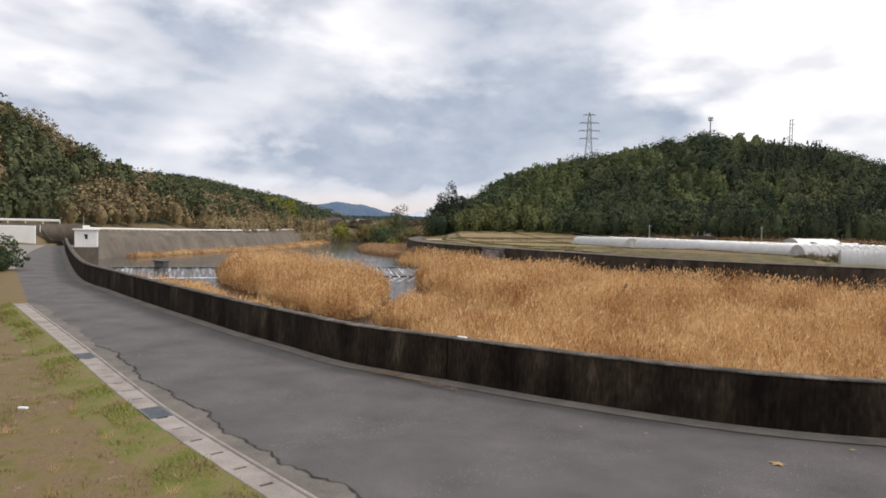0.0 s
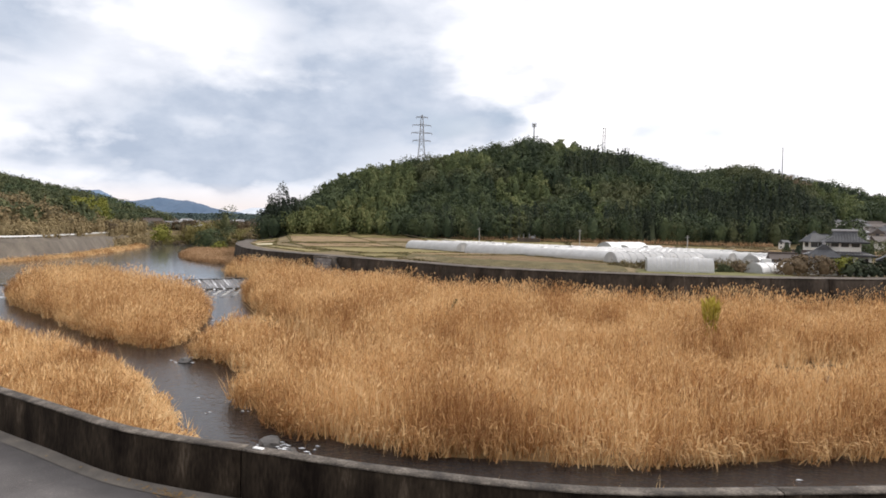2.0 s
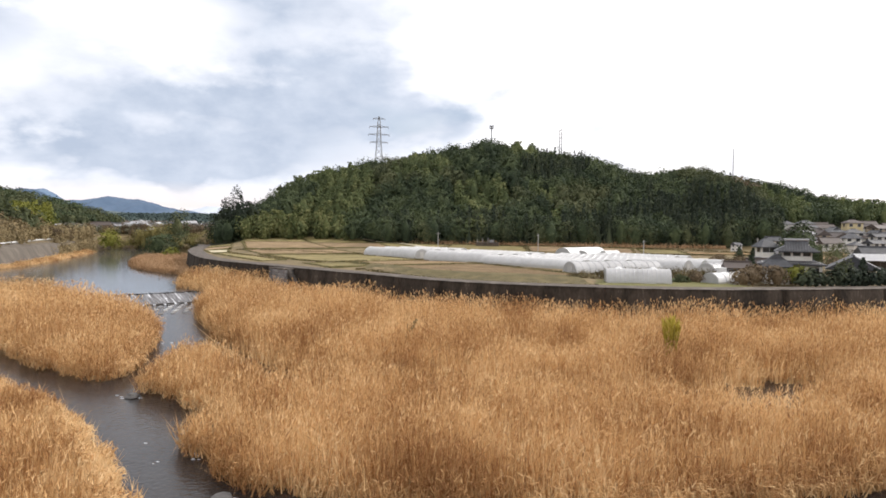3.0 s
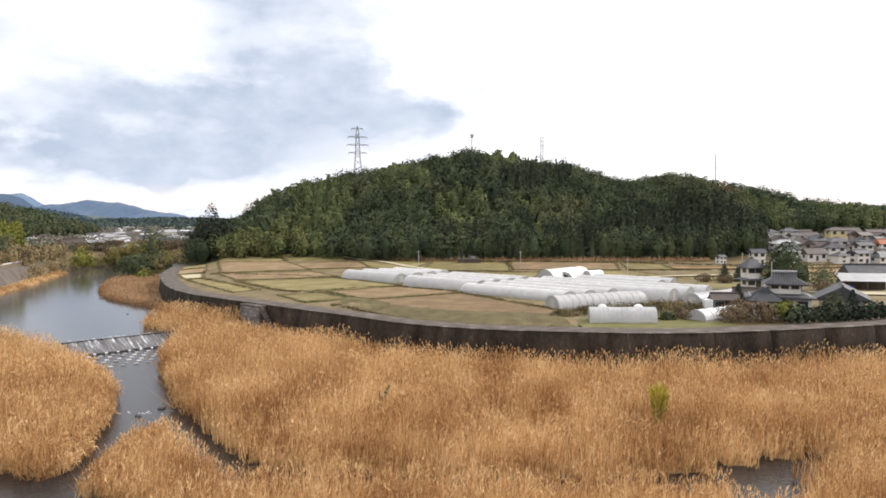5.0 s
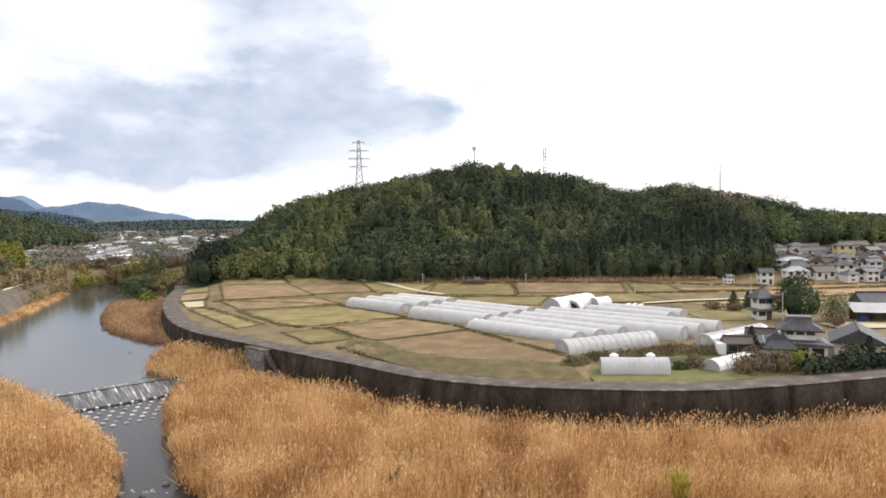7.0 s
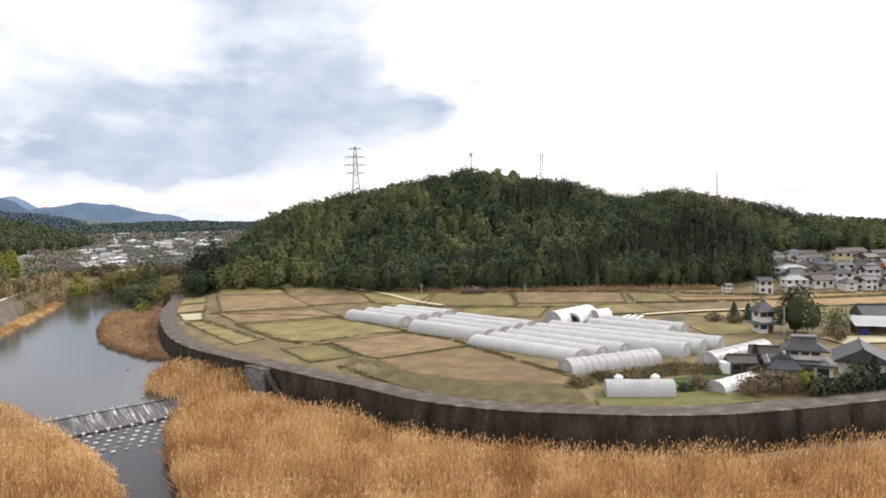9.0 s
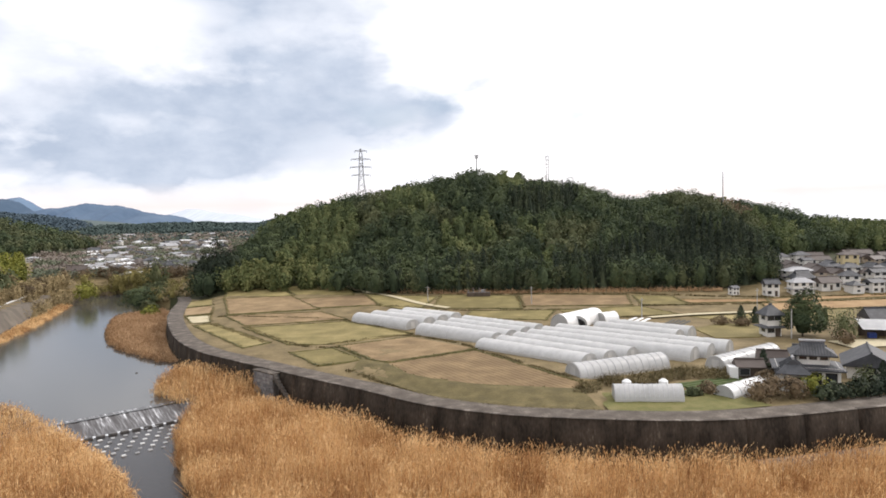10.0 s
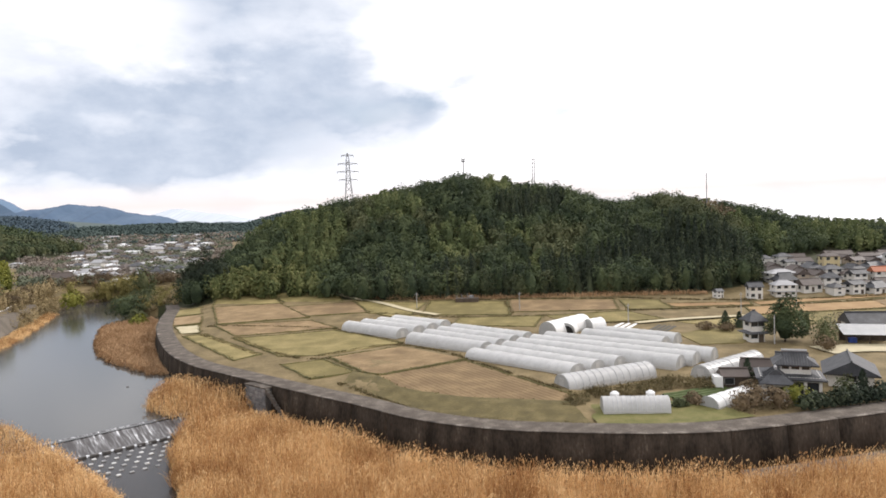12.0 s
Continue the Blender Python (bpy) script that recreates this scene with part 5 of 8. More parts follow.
EDGE_TURF = shade("fresh_turf", [(0.13, 0.17, 0.025), (0.21, 0.235, 0.04), (0.30, 0.27, 0.08)], scale=1.2, fine=8, bump=0, island=0.4, translucent=0.2)
TURF = shade("short_turf", [(0.155, 0.17, 0.035), (0.20, 0.185, 0.055), (0.26, 0.19, 0.085), (0.21, 0.145, 0.07), (0.37, 0.285, 0.14)], contrast=(0.39, 0.63), scale=1.2, fine=22, bump=0, island=0.4, translucent=0.2)
verge_grass()

# ---------------------------------------------------------------- distance
def mountain_ridge(name, y, xs, zs, label, material, seed=1, rough=1.0, relief=1.0):
    """A ridge on the plan with spurs running down its near side."""
    n, rows = 240, 9
    x = np.linspace(xs[0], xs[-1], n)
    top = np.interp(x, xs, zs)
    top = np.convolve(np.pad(top, 3, mode="edge"), np.ones(7) / 7, mode="valid")
    w = xs[-1] - xs[0]
    q = x / w * 6.283 * 3
    top = top + rough * (1.5 * np.sin(q * 3.7 + seed) + 1.0 * np.sin(q * 8.3 + seed * 2) + 0.7 * np.sin(q * 19 + seed) + 0.4 * np.sin(q * 41))
    v = []
    for r in range(rows):
        u = r / (rows - 2)
        spur = 1 + relief * 0.22 * np.sin(q * 4.1 + seed + 1.5 * u) * np.sin(math.pi * min(u, 1)) + relief * 0.10 * np.sin(q * 11 + 2 * u) * np.sin(math.pi * min(u, 1))
        z = np.maximum(top, 0) * (u ** 0.8 if u <= 1 else 0.5) * spur - (15 if r == 0 else 0)
        v.append(np.stack([x * U, np.full(n, (y - 420 + 420 * u)) * U, z * U], 1))
    f = [(r * n + i, r * n + i + 1, (r + 1) * n + i + 1, (r + 1) * n + i) for r in range(rows - 1) for i in range(n - 1)]
    tagged(new(name, raw_mesh(name, np.concatenate(v), f, material, smooth=True)), label, "mountain", kind="structure")


# the pale and blue tones paint each ridge's haze into its colour
MOUNTAIN_PALE = shade("haze_pale_mountain", [(0.47, 0.52, 0.58), (0.50, 0.545, 0.60)], scale=0.004, bump=0)
MOUNTAIN_FAR = shade("haze_blue_far_mountain", [(0.115, 0.18, 0.27), (0.145, 0.21, 0.30)], scale=0.004, bump=0)
MOUNTAIN_DARK = shade("haze_blue_near_mountain", [(0.045, 0.08, 0.13), (0.065, 0.105, 0.16)], scale=0.006, fine=0.03, bump=0)
HAZE_HILL = shade("haze_blue_hill", [(0.06, 0.085, 0.10), (0.085, 0.115, 0.125), (0.10, 0.13, 0.135)], scale=0.01, fine=0.05, bump=0)
mountain_ridge("backdrop_peak", 3680, [-1700, -1540, -1475, -1386, -1331, -1222, -1097, -950, -800], [10, 39, 64.5, 89.3, 91, 68, 53.3, 22, 5], "far mountain above the ridge, very pale with painted haze", MOUNTAIN_PALE, 2, 0.5, 0.15)
mountain_ridge("backdrop_mountain", 3360, [-3000, -2600, -2400, -2163, -2122, -2082, -2043, -2014, -1956, -1868, -1700], [120, 175, 150, 150, 157.7, 167, 149, 130, 98.8, 66, 30], "distant peak behind the ridge, blue with painted haze", MOUNTAIN_FAR, 3)
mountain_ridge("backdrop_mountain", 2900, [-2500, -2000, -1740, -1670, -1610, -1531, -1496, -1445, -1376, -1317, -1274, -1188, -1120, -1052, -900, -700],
               [60, 70, 81, 92, 92.7, 111, 112.6, 98.2, 100.4, 84, 67.2, 56, 45.3, 22, 8, 0], "distant mountain ridge under the clouds, blue with painted haze", MOUNTAIN, 1)
mountain_ridge("backdrop_mountain", 2500, [-2400, -1900, -1700, -1609, -1572, -1536, -1500, -1442, -1300], [130, 170, 120, 122, 118, 99.7, 72.5, 48.5, 10], "mountain flank beside the ridge, darker blue with painted haze", MOUNTAIN_DARK, 4)
mountain_ridge("backdrop_hill", 1950, [-760, -712, -700, -666, -632, -608, -582, -505, -400], [0, 7, 17, 21.8, 13.5, 14, 17.5, 12, 4], "low hill closing the valley, blue-green with painted haze", HAZE_HILL, 5, 0.4)

# ---------------------------------------------------------------- the left bank
def left_bank():
    line = smooth_line(on_plan(LEFT_BANK[:7]), 2.0)
    top = np.interp(line[:, 1] / U, [60, 75, 100, 150, 172, 200], [1.75, 1.35, 0.95, 0.8, 0.9, 0.9])
    nrm = side_of(line)
    prof = lambda t: [(-0.4, -6.0), (3.2, 0.05), (4.6, 0.12), (4.9, min(0.3, t)), (6.0, max(t, 0.3)), (6.6, max(t, 0.3)), (9.5, max(t, 0.3) - 0.05)]
    rows = []
    for p, nn, t in zip(line, nrm, top):
        rows.append(np.array([(p[0] + nn[0] * o, p[1] + nn[1] * o, z) for o, z in prof(t)]))
    v = np.concatenate(rows)
    k = 7
    f = [(a * k + i, a * k + i + 1, (a + 1) * k + i + 1, (a + 1) * k + i) for a in range(len(line) - 1) for i in range(k - 1)]
    tagged(new("revetment", raw_mesh("revetment", v, f, REVET)), "stepped brown-grey concrete revetment of the outer river bank", "wall", kind="structure")
    ln = np.column_stack([line + nrm * 6.3, np.maximum(top, 0.3)])
    root = tagged(empty("guardrail"), "long white roadside guardrail on the revetment", "guardrail")
    v, f = sweep(ln, [(0.05, 0.28), (0.05, 0.72), (-0.05, 0.72), (-0.05, 0.28)], closed=True)
    piece("rail", raw_mesh("rail", v, f, WHITE), root)
    post = bpy.data.meshes.new("post")
    bm = bmesh.new()
    tube(bm, (0, 0, -0.3), (0, 0, 0.74), 0.06, sides=6)
    bm.to_mesh(post)
    bm.free()
    post.materials.append(WHITE)
    for p in ln[::1]:
        piece("post", post, root, pose(*p))


REVET = shade("brown_revetment", [(0.075, 0.062, 0.05), (0.125, 0.105, 0.083), (0.19, 0.16, 0.125)], scale=0.3, fine=3, bump=0.4, bump_scale=8, stretch=(1, 1, 0.4))
left_bank()


def gate_hut():
    root = tagged(empty("gate_hut", pose(-66.0 * U, 58.6 * U, -0.45 * U, 0, 0, 42)), "small white concrete gate hut on the weir abutment", "hut")
    part("plinth", box_bm(-1.65, 1.65, -1.35, 1.35, -5.0, -0.02), REVET, root)
    part("wall", box_bm(-1.5, 1.5, -1.2, 1.2, -0.02, 2.5, bevel=0.03), WHITE, root)
    part("roof", box_bm(-1.75, 1.75, -1.45, 1.45, 2.5, 2.68, bevel=0.03), WHITE, root)
    part("vent_box", box_bm(-0.5, 0.4, -0.4, 0.4, 2.68, 3.2, bevel=0.03), WHITE, root)
    part("window", box_bm(-0.25, 0.25, -1.23, -1.19, 1.2, 1.9), GLASS_AND_MOUTH_SHADE, root)
    bm = bmesh.new()
    tube(bm, (-0.4, 0, 2.68), (-0.4, 0, 4.6), 0.05, 0.03)
    part("mast", bm, STEEL, root)


# serves window panes, and the shade painted in the tunnel mouths
GLASS_AND_MOUTH_SHADE = shade("dark_glass_and_mouth_shade", [(0.02, 0.022, 0.025), (0.04, 0.042, 0.045)], rough=0.12, scale=0.7, bump=0, spec=0.6)
STEEL = shade("galvanised_steel", [(0.30, 0.31, 0.32), (0.45, 0.46, 0.47)], rough=0.5, metal=0.5, scale=2, bump=0.05)
POLE = shade("pole_concrete", [(0.30, 0.29, 0.28), (0.44, 0.43, 0.41)], scale=1.2, bump=0.1)
gate_hut()


SIDE_LANE = shade("pale_lane", [(0.20, 0.18, 0.165), (0.29, 0.265, 0.245)], scale=0.6, fine=8, bump=0.3)


def retaining_wall():
    """The roadside wall that runs back from the revetment."""
    line = smooth_line(on_plan([(-94, 42), (-84, 51.5), (-75.1, 60.5), (-71.2, 63.2)]), 1.2)
    v, f = sweep(line, [(0.0, -0.6), (-0.0, 2.72), (0.45, 2.72), (0.45, -0.6)], closed=True)
    tagged(new("roadside_wall", raw_mesh("roadside_wall", v, f, REVET)), "brown concrete retaining wall behind the side lane", "wall", kind="structure")
    root = tagged(empty("guardrail"), "white guardrail on the roadside retaining wall", "guardrail")
    v, f = sweep(line[:-3], [(0.15, 3.0), (0.15, 3.42), (0.25, 3.42), (0.25, 3.0)], closed=True)
    piece("rail", raw_mesh("rail", v, f, WHITE), root)
    for q in line[:-3:2]:
        part("post", box_bm(-0.05, 0.05, -0.05, 0.05, 2.7, 3.4), WHITE, root).matrix_basis = pose(q[0], q[1], 0)


retaining_wall()


def roadside():
    for x, y, h, lab in ((-66.5, 58.3, 1.5, "white roadside marker post"), (-64.6, 56.9, 1.0, "short white roadside marker post")):
        bm = bmesh.new()
        tube(bm, (0, 0, -0.3), (0, 0, h), 0.09)
        ob = part("marker_post", bm, WHITE)
        ob.matrix_basis = pose(x * U, y * U, max(0.05, ground_z(x * U, y * U)))
        tagged(ob, lab, "post")
    ob = part("white_wall_block", box_bm(-2.6, 2.6, -0.25, 0.25, -0.6, 2.4, bevel=0.05), WHITE)
    ob.matrix_basis = pose(-70.2 * U, 52.6 * U, max(0.05, ground_z(-70.2 * U, 52.6 * U)), 0, 0, 40)
    tagged(ob, "white painted concrete wall end beside the lane", "wall")
    line = smooth_line(on_plan(KERB[9:]), 1.0)
    ribbon("side_lane", line, [(-0.05, 0.055), (3.4, 0.06), (3.9, -0.1)], SIDE_LANE, "pale concrete side lane leaving the river road", "road")
    # things lying about near the drone
    ob = part("paper_scrap", box_bm(-0.12, 0.12, -0.05, 0.05, 0, 0.03, bevel=0.01), WHITE)
    ob.matrix_basis = pose(-3.2 * U, 6.98 * U, WALL_TOP + 0.003, 0, 0, -20)
    tagged(ob, "white scrap of paper lying on the parapet", "litter")
    bm = bmesh.new()
    vs = [bm.verts.new((r * math.cos(a), r * math.sin(a), 0.012 * (i % 2))) for i, (r, a) in enumerate(((0.15, 0.0), (0.06, 0.6), (0.14, 1.2), (0.06, 1.9), (0.16, 2.6), (0.06, 3.3), (0.13, 4.0), (0.06, 4.8), (0.14, 5.4), (0.06, 5.9)))]
    c = bm.verts.new((0, 0, 0.02))
    for i in range(10):
        bm.faces.new((vs[i], vs[(i + 1) % 10], c))
    ob = part("fallen_leaf", bm, LEAF_TAN)
    ob.matrix_basis = pose(1.78 * U, 4.25 * U, 0.045)
    tagged(ob, "large dry brown leaf on the asphalt", "leaf")
    for x, y, r, turn in ((4.1, 5.35, 0.7, 40), (4.11, 4.8, 0.6, 130), (-0.73, 4.89, 0.45, 75), (0.18, 4.92, 0.35, 10), (2.82, 5.25, 0.5, 200), (-7.8, 8.4, 0.35, 60)):
        c = copy_thing(ob, pose(x * U, y * U, 0.047, 0, 0, turn))
        c.scale = (r, r * 0.7, 1)
        c["label"] = "small dry leaf scrap on the asphalt"
    ob = part("white_stone", box_bm(-0.09, 0.09, -0.04, 0.04, 0, 0.04, bevel=0.01), WHITE)
    ob.matrix_basis = pose(-8.8 * U, 2.6 * U, 0.0, 0, 0, 15)
    tagged(ob, "small white stone on the verge", "stone")


roadside()


def road_grit():
    """Loose pale chippings on the asphalt, and dry leaves blown against the parapet's foot."""
    rng = np.random.default_rng(58)
    n = 9000
    q = wl[rng.integers(int(len(wl) * 0.36), len(wl) - 90, n)] + rng.normal(0, 0.4, (n, 2))
    e = kl[np.argmin((q[:, None, 0] - kl[None, ::6, 0]) ** 2 + (q[:, None, 1] - kl[None, ::6, 1]) ** 2, axis=1) * 6]
    q = q + (e - q) * rng.uniform(0.06, 0.9, (n, 1))
    a, r = rng.uniform(0, 6.283, n), rng.uniform(0.004, 0.013, n)
    v = np.stack([np.column_stack([q[:, 0] + r * np.cos(a + k), q[:, 1] + r * np.sin(a + k), np.full(n, 0.04)]) for k in (0, 2.1, 4.2)] + [np.column_stack([q, 0.046 + r * 0.7])], 1).reshape(-1, 3)
    i = np.arange(n)[:, None] * 4
    f = np.concatenate([i + np.array([0, 1, 3]), i + np.array([1, 2, 3]), i + np.array([2, 0, 3])])
    tagged(new("road_grit", raw_mesh("road_grit", v, f, LID)), "pale loose chippings scattered on the asphalt", "grit", kind="stuff")
    n = 190
    u = rng.normal(0, 1.1, n)
    q = np.column_stack([-5.3 + u * 0.75, 8.42 - 0.33 * u]) + rng.normal(0, 0.09, (n, 2))
    a, r = rng.uniform(0, 6.283, n), rng.uniform(0.015, 0.045, n)
    v = np.stack([np.column_stack([q[:, 0] + r * np.cos(a + k), q[:, 1] + r * np.sin(a + k) * 0.8, 0.085 + rng.uniform(0, 0.02, n)]) for k in (0, 1.6, 3.1, 4.7)], 1).reshape(-1, 3)
    tagged(new("leaf_litter", raw_mesh("leaf_litter", v, np.arange(4 * n).reshape(-1, 4), STRAW)), "dry tan leaves drifted against the parapet foot", "leaves", kind="stuff")


road_grit()

# ---------------------------------------------------------------- greenhouses
FILM_CLEAR = shade("milky_film", [(0.50, 0.50, 0.49), (0.66, 0.66, 0.65)], rough=0.3, scale=0.5, fine=3, bump=0.12, bump_scale=2.5, spec=0.5, each=0.1, translucent=0.25)
FILM_END = shade("end_film", [(0.42, 0.42, 0.41), (0.56, 0.56, 0.55)], rough=0.35, scale=0.6, bump=0.1, bump_scale=3, translucent=0.3)
HOOP = shade("hoop_pipe", [(0.50, 0.50, 0.51), (0.62, 0.62, 0.63)], rough=0.4, metal=0.4, scale=2, bump=0)
SKIRT = shade("skirt_film", [(0.50, 0.49, 0.47), (0.63, 0.62, 0.60)], rough=0.4, scale=0.8, bump=0.1, bump_scale=4, translucent=0.2)


def arch(w, h, n=15, power=0.72):
    return [(w / 2 * math.cos(a), h * max(0.0, math.sin(a)) ** power) for a in np.linspace(0, math.pi, n)]


def bent_tube(bm, pts, r, sides=5):
    """One continuous tube through pts in a plane x = const."""
    rings = []
    for i, p in enumerate(pts):
        d = (pts[min(i + 1, len(pts) - 1)] - pts[max(i - 1, 0)]).normalized()
        nrm = Vector((1, 0, 0)).cross(d)
        rings.append([bm.verts.new(p + (Vector((1, 0, 0)) * math.cos(2 * math.pi * k / sides) + nrm * math.sin(2 * math.pi * k / sides)) * r) for k in range(sides)])
    for a, b in zip(rings, rings[1:]):
        for k in range(sides):
            bm.faces.new((a[k], a[(k + 1) % sides], b[(k + 1) % sides], b[k]))


def greenhouse(x0, y0, x1, y1, w=4.1, h=2.06, hoops=0, material=None, label="long greenhouse tunnel of milky plastic film", door=True, pipe=0.05):
    """A film tunnel from one end of its ridge to the other (plan), with end walls, skirts, hoops and a door."""
    a, b = Vector((x0, y0)) * U, Vector((x1, y1)) * U
    length = (b - a).length
    z = ground_z((a.x + b.x) / 2, (a.y + b.y) / 2)
    root = tagged(empty("greenhouse", pose(a.x, a.y, z, 0, 0, math.degrees(math.atan2(b.y - a.y, b.x - a.x)))), label, "greenhouse", group="greenhouses")
    h = h - z
    sec = arch(w, h)
    m = max(6, int(length / 0.9))
    rng = random.Random(int(x0 * 7 + y0))
    v = []
    for i in range(m + 1):
        sag = 0.015 * math.sin(i * 2.4) + rng.uniform(-0.012, 0.012)
        v += [(length * i / m, o * (1 + sag), max(0.0, zz * (1 + sag))) for o, zz in sec]
    k = len(sec)
    f = [(i * k + j, i * k + j + 1, (i + 1) * k + j + 1, (i + 1) * k + j) for i in range(m) for j in range(k - 1)]
    piece("cover", raw_mesh("cover", v, f, material or FILM_CLEAR, smooth=True), root)
    for x in (0.02, length - 0.02):
        bm = bmesh.new()
        bm.faces.new([bm.verts.new((x, o * 0.985, zz * 0.985)) for o, zz in sec])
        part("end_wall", bm, FILM_END, root)
        if door:
            s = -1 if x < 1 else 1
            part("door", box_bm(min(x, x + s * 0.05), max(x, x + s * 0.05), -0.55, 0.55, 0.02, h * 0.72), SKIRT, root)
    for s in (-1, 1):
        part("skirt", box_bm(0, length, s * w / 2 - 0.02 + s * 0.03, s * w / 2 + 0.02 + s * 0.03, 0, 0.45), SKIRT, root)
    if hoops:
        bm = bmesh.new()
        bent_tube(bm, [Vector((0, *p)) for p in arch(w * 1.012, h * 1.012, 13)], pipe)
        me = bpy.data.meshes.new("hoop")
        bm.to_mesh(me)
        bm.free()
        me.materials.append(HOOP)
        for i in range(hoops):
            piece("hoop", me, root, pose(0.1 + (length - 0.2) * i / (hoops - 1), 0, 0))
    return root


for g in ((-17.0, 130.2, -6.4, 119.9), (-14.0, 132.3, -3.6, 122.2), (-11.2, 133.9, -1.2, 124.4), (-8.4, 135.6, 1.2, 126.8),
          (-4.6, 115.7, 6.9, 104.5), (-2.0, 118.1, 9.3, 106.7), (0.3, 120.6, 11.8, 109.2), (2.7, 123.0, 14.2, 111.6),
          (4.6, 100.4, 17.1, 87.7), (7.4, 102.4, 20.1, 89.4), (10.0, 104.8, 23.5, 91.2),
          (12.4, 107.2, 31.3, 90.3), (14.8, 109.5, 34.2, 92.3), (17.4, 111.6, 37.4, 94.2),
          (23.9, 112.9, 33.8, 103.3), (26.6, 115.2, 36.6, 105.9)):
    greenhouse(*g, hoops=max(8, int(math.dist(g[:2], g[2:]) * U / 1.3)), pipe=0.028)
greenhouse(14.0, 82.1, 26.0, 87.3, w=4.0, h=2.15, hoops=14, label="single greenhouse tunnel with visible hoops beside the bank")
greenhouse(31.6, 84.5, 41.8, 91.7, w=3.4, h=2.0, hoops=13, label="ribbed plastic greenhouse tunnel near the farmhouses")
greenhouse(16.4, 72.6, 23.2, 71.9, w=3.0, h=1.95, hoops=15, label="short ribbed greenhouse tunnel on the dike", door=False)
greenhouse(27.6, 72.2, 33.4, 76.0, w=2.8, h=1.5, hoops=6, material=WHITE, label="low white plastic tunnel beside the vegetable plot", door=False)
greenhouse(18.3, 116.6, 26.0, 124.2, w=4.6, h=2.9, material=WHITE, label="larger bright white film tunnel with an open arch", door=False)
greenhouse(26.3, 121.4, 29.0, 122.8, w=3.4, h=2.2, material=WHITE, label="short white film tunnel with a dark open end", door=False)
greenhouse(21.6, 117.6, 23.0, 121.0, w=4.0, h=2.3, material=WHITE, label="white film tunnel branch with an open arch", door=False)


# A solid dark plate stands for the shade inside an open tunnel end.
def dark_mouth(x, y, heading, w, h):
    bm = bmesh.new()
    sec = arch(w, h)
    bm.faces.new([bm.verts.new((0, o, zz)) for o, zz in sec])
    bmesh.ops.solidify(bm, geom=bm.faces[:], thickness=0.06)
    ob = part("mouth_shade_plate", bm, GLASS_AND_MOUTH_SHADE)
    ob.matrix_basis = pose(x * U, y * U, ground_z(x * U, y * U), 0, 0, heading)
    tagged(ob, "dark plate painted as the shade inside a film tunnel's mouth", "opening")


def water_tanks():
    for x, y in ((18.2, 74.2), (22.0, 74.0)):
        bm = bmesh.new()
        tube(bm, (0, 0, 0), (0, 0, 1.9), 0.62, 0.60, 14)
        tube(bm, (0, 0, 1.9), (0, 0, 2.15), 0.60, 0.25, 14)
        ob = part("water_tank", bm, WHITE)
        ob.matrix_basis = pose(x * U, y * U, ground_z(x * U, y * U))
        tagged(ob, "white rounded water tank behind a greenhouse", "tank", group="water tanks")


water_tanks()
dark_mouth(21.55, 117.5, 68, 3.3, 1.85)
dark_mouth(29.1, 122.85, 27, 2.8, 1.8)

# ---------------------------------------------------------------- houses
TILE = shade("grey_roof_tile", [(0.030, 0.031, 0.035), (0.055, 0.057, 0.063), (0.095, 0.098, 0.106)], rough=0.55, scale=0.7, fine=6, bump=0.5, bump_scale=10, each=0.15)
TILE_BROWN = shade("brown_roof", [(0.065, 0.05, 0.045), (0.10, 0.08, 0.07)], rough=0.6, scale=0.7, fine=6, bump=0.4, bump_scale=10, each=0.2)
TILE_PALE = shade("pale_roof", [(0.26, 0.26, 0.27), (0.38, 0.38, 0.39)], rough=0.5, scale=0.7, fine=6, bump=0.3, bump_scale=10, each=0.2)
TILE_ORANGE = shade("orange_roof", [(0.30, 0.10, 0.05), (0.42, 0.16, 0.08)], rough=0.6, scale=0.7, bump=0.4, bump_scale=10)
PLASTER = shade("white_plaster", [(0.58, 0.56, 0.52), (0.74, 0.72, 0.68)], scale=0.5, fine=4, bump=0.1, each=0.15)
CREAM = shade("cream_wall", [(0.48, 0.40, 0.22), (0.60, 0.50, 0.30)], scale=0.5, fine=4, bump=0.1)
WOODEN = shade("dark_weathered_wood", [(0.05, 0.038, 0.03), (0.11, 0.085, 0.065)], scale=1.5, fine=12, bump=0.3, stretch=(1, 1, 0.2))
SHEET_ROOF = shade("white_sheet_roof", [(0.62, 0.63, 0.64), (0.78, 0.78, 0.78)], rough=0.4, scale=0.6, bump=0.1)


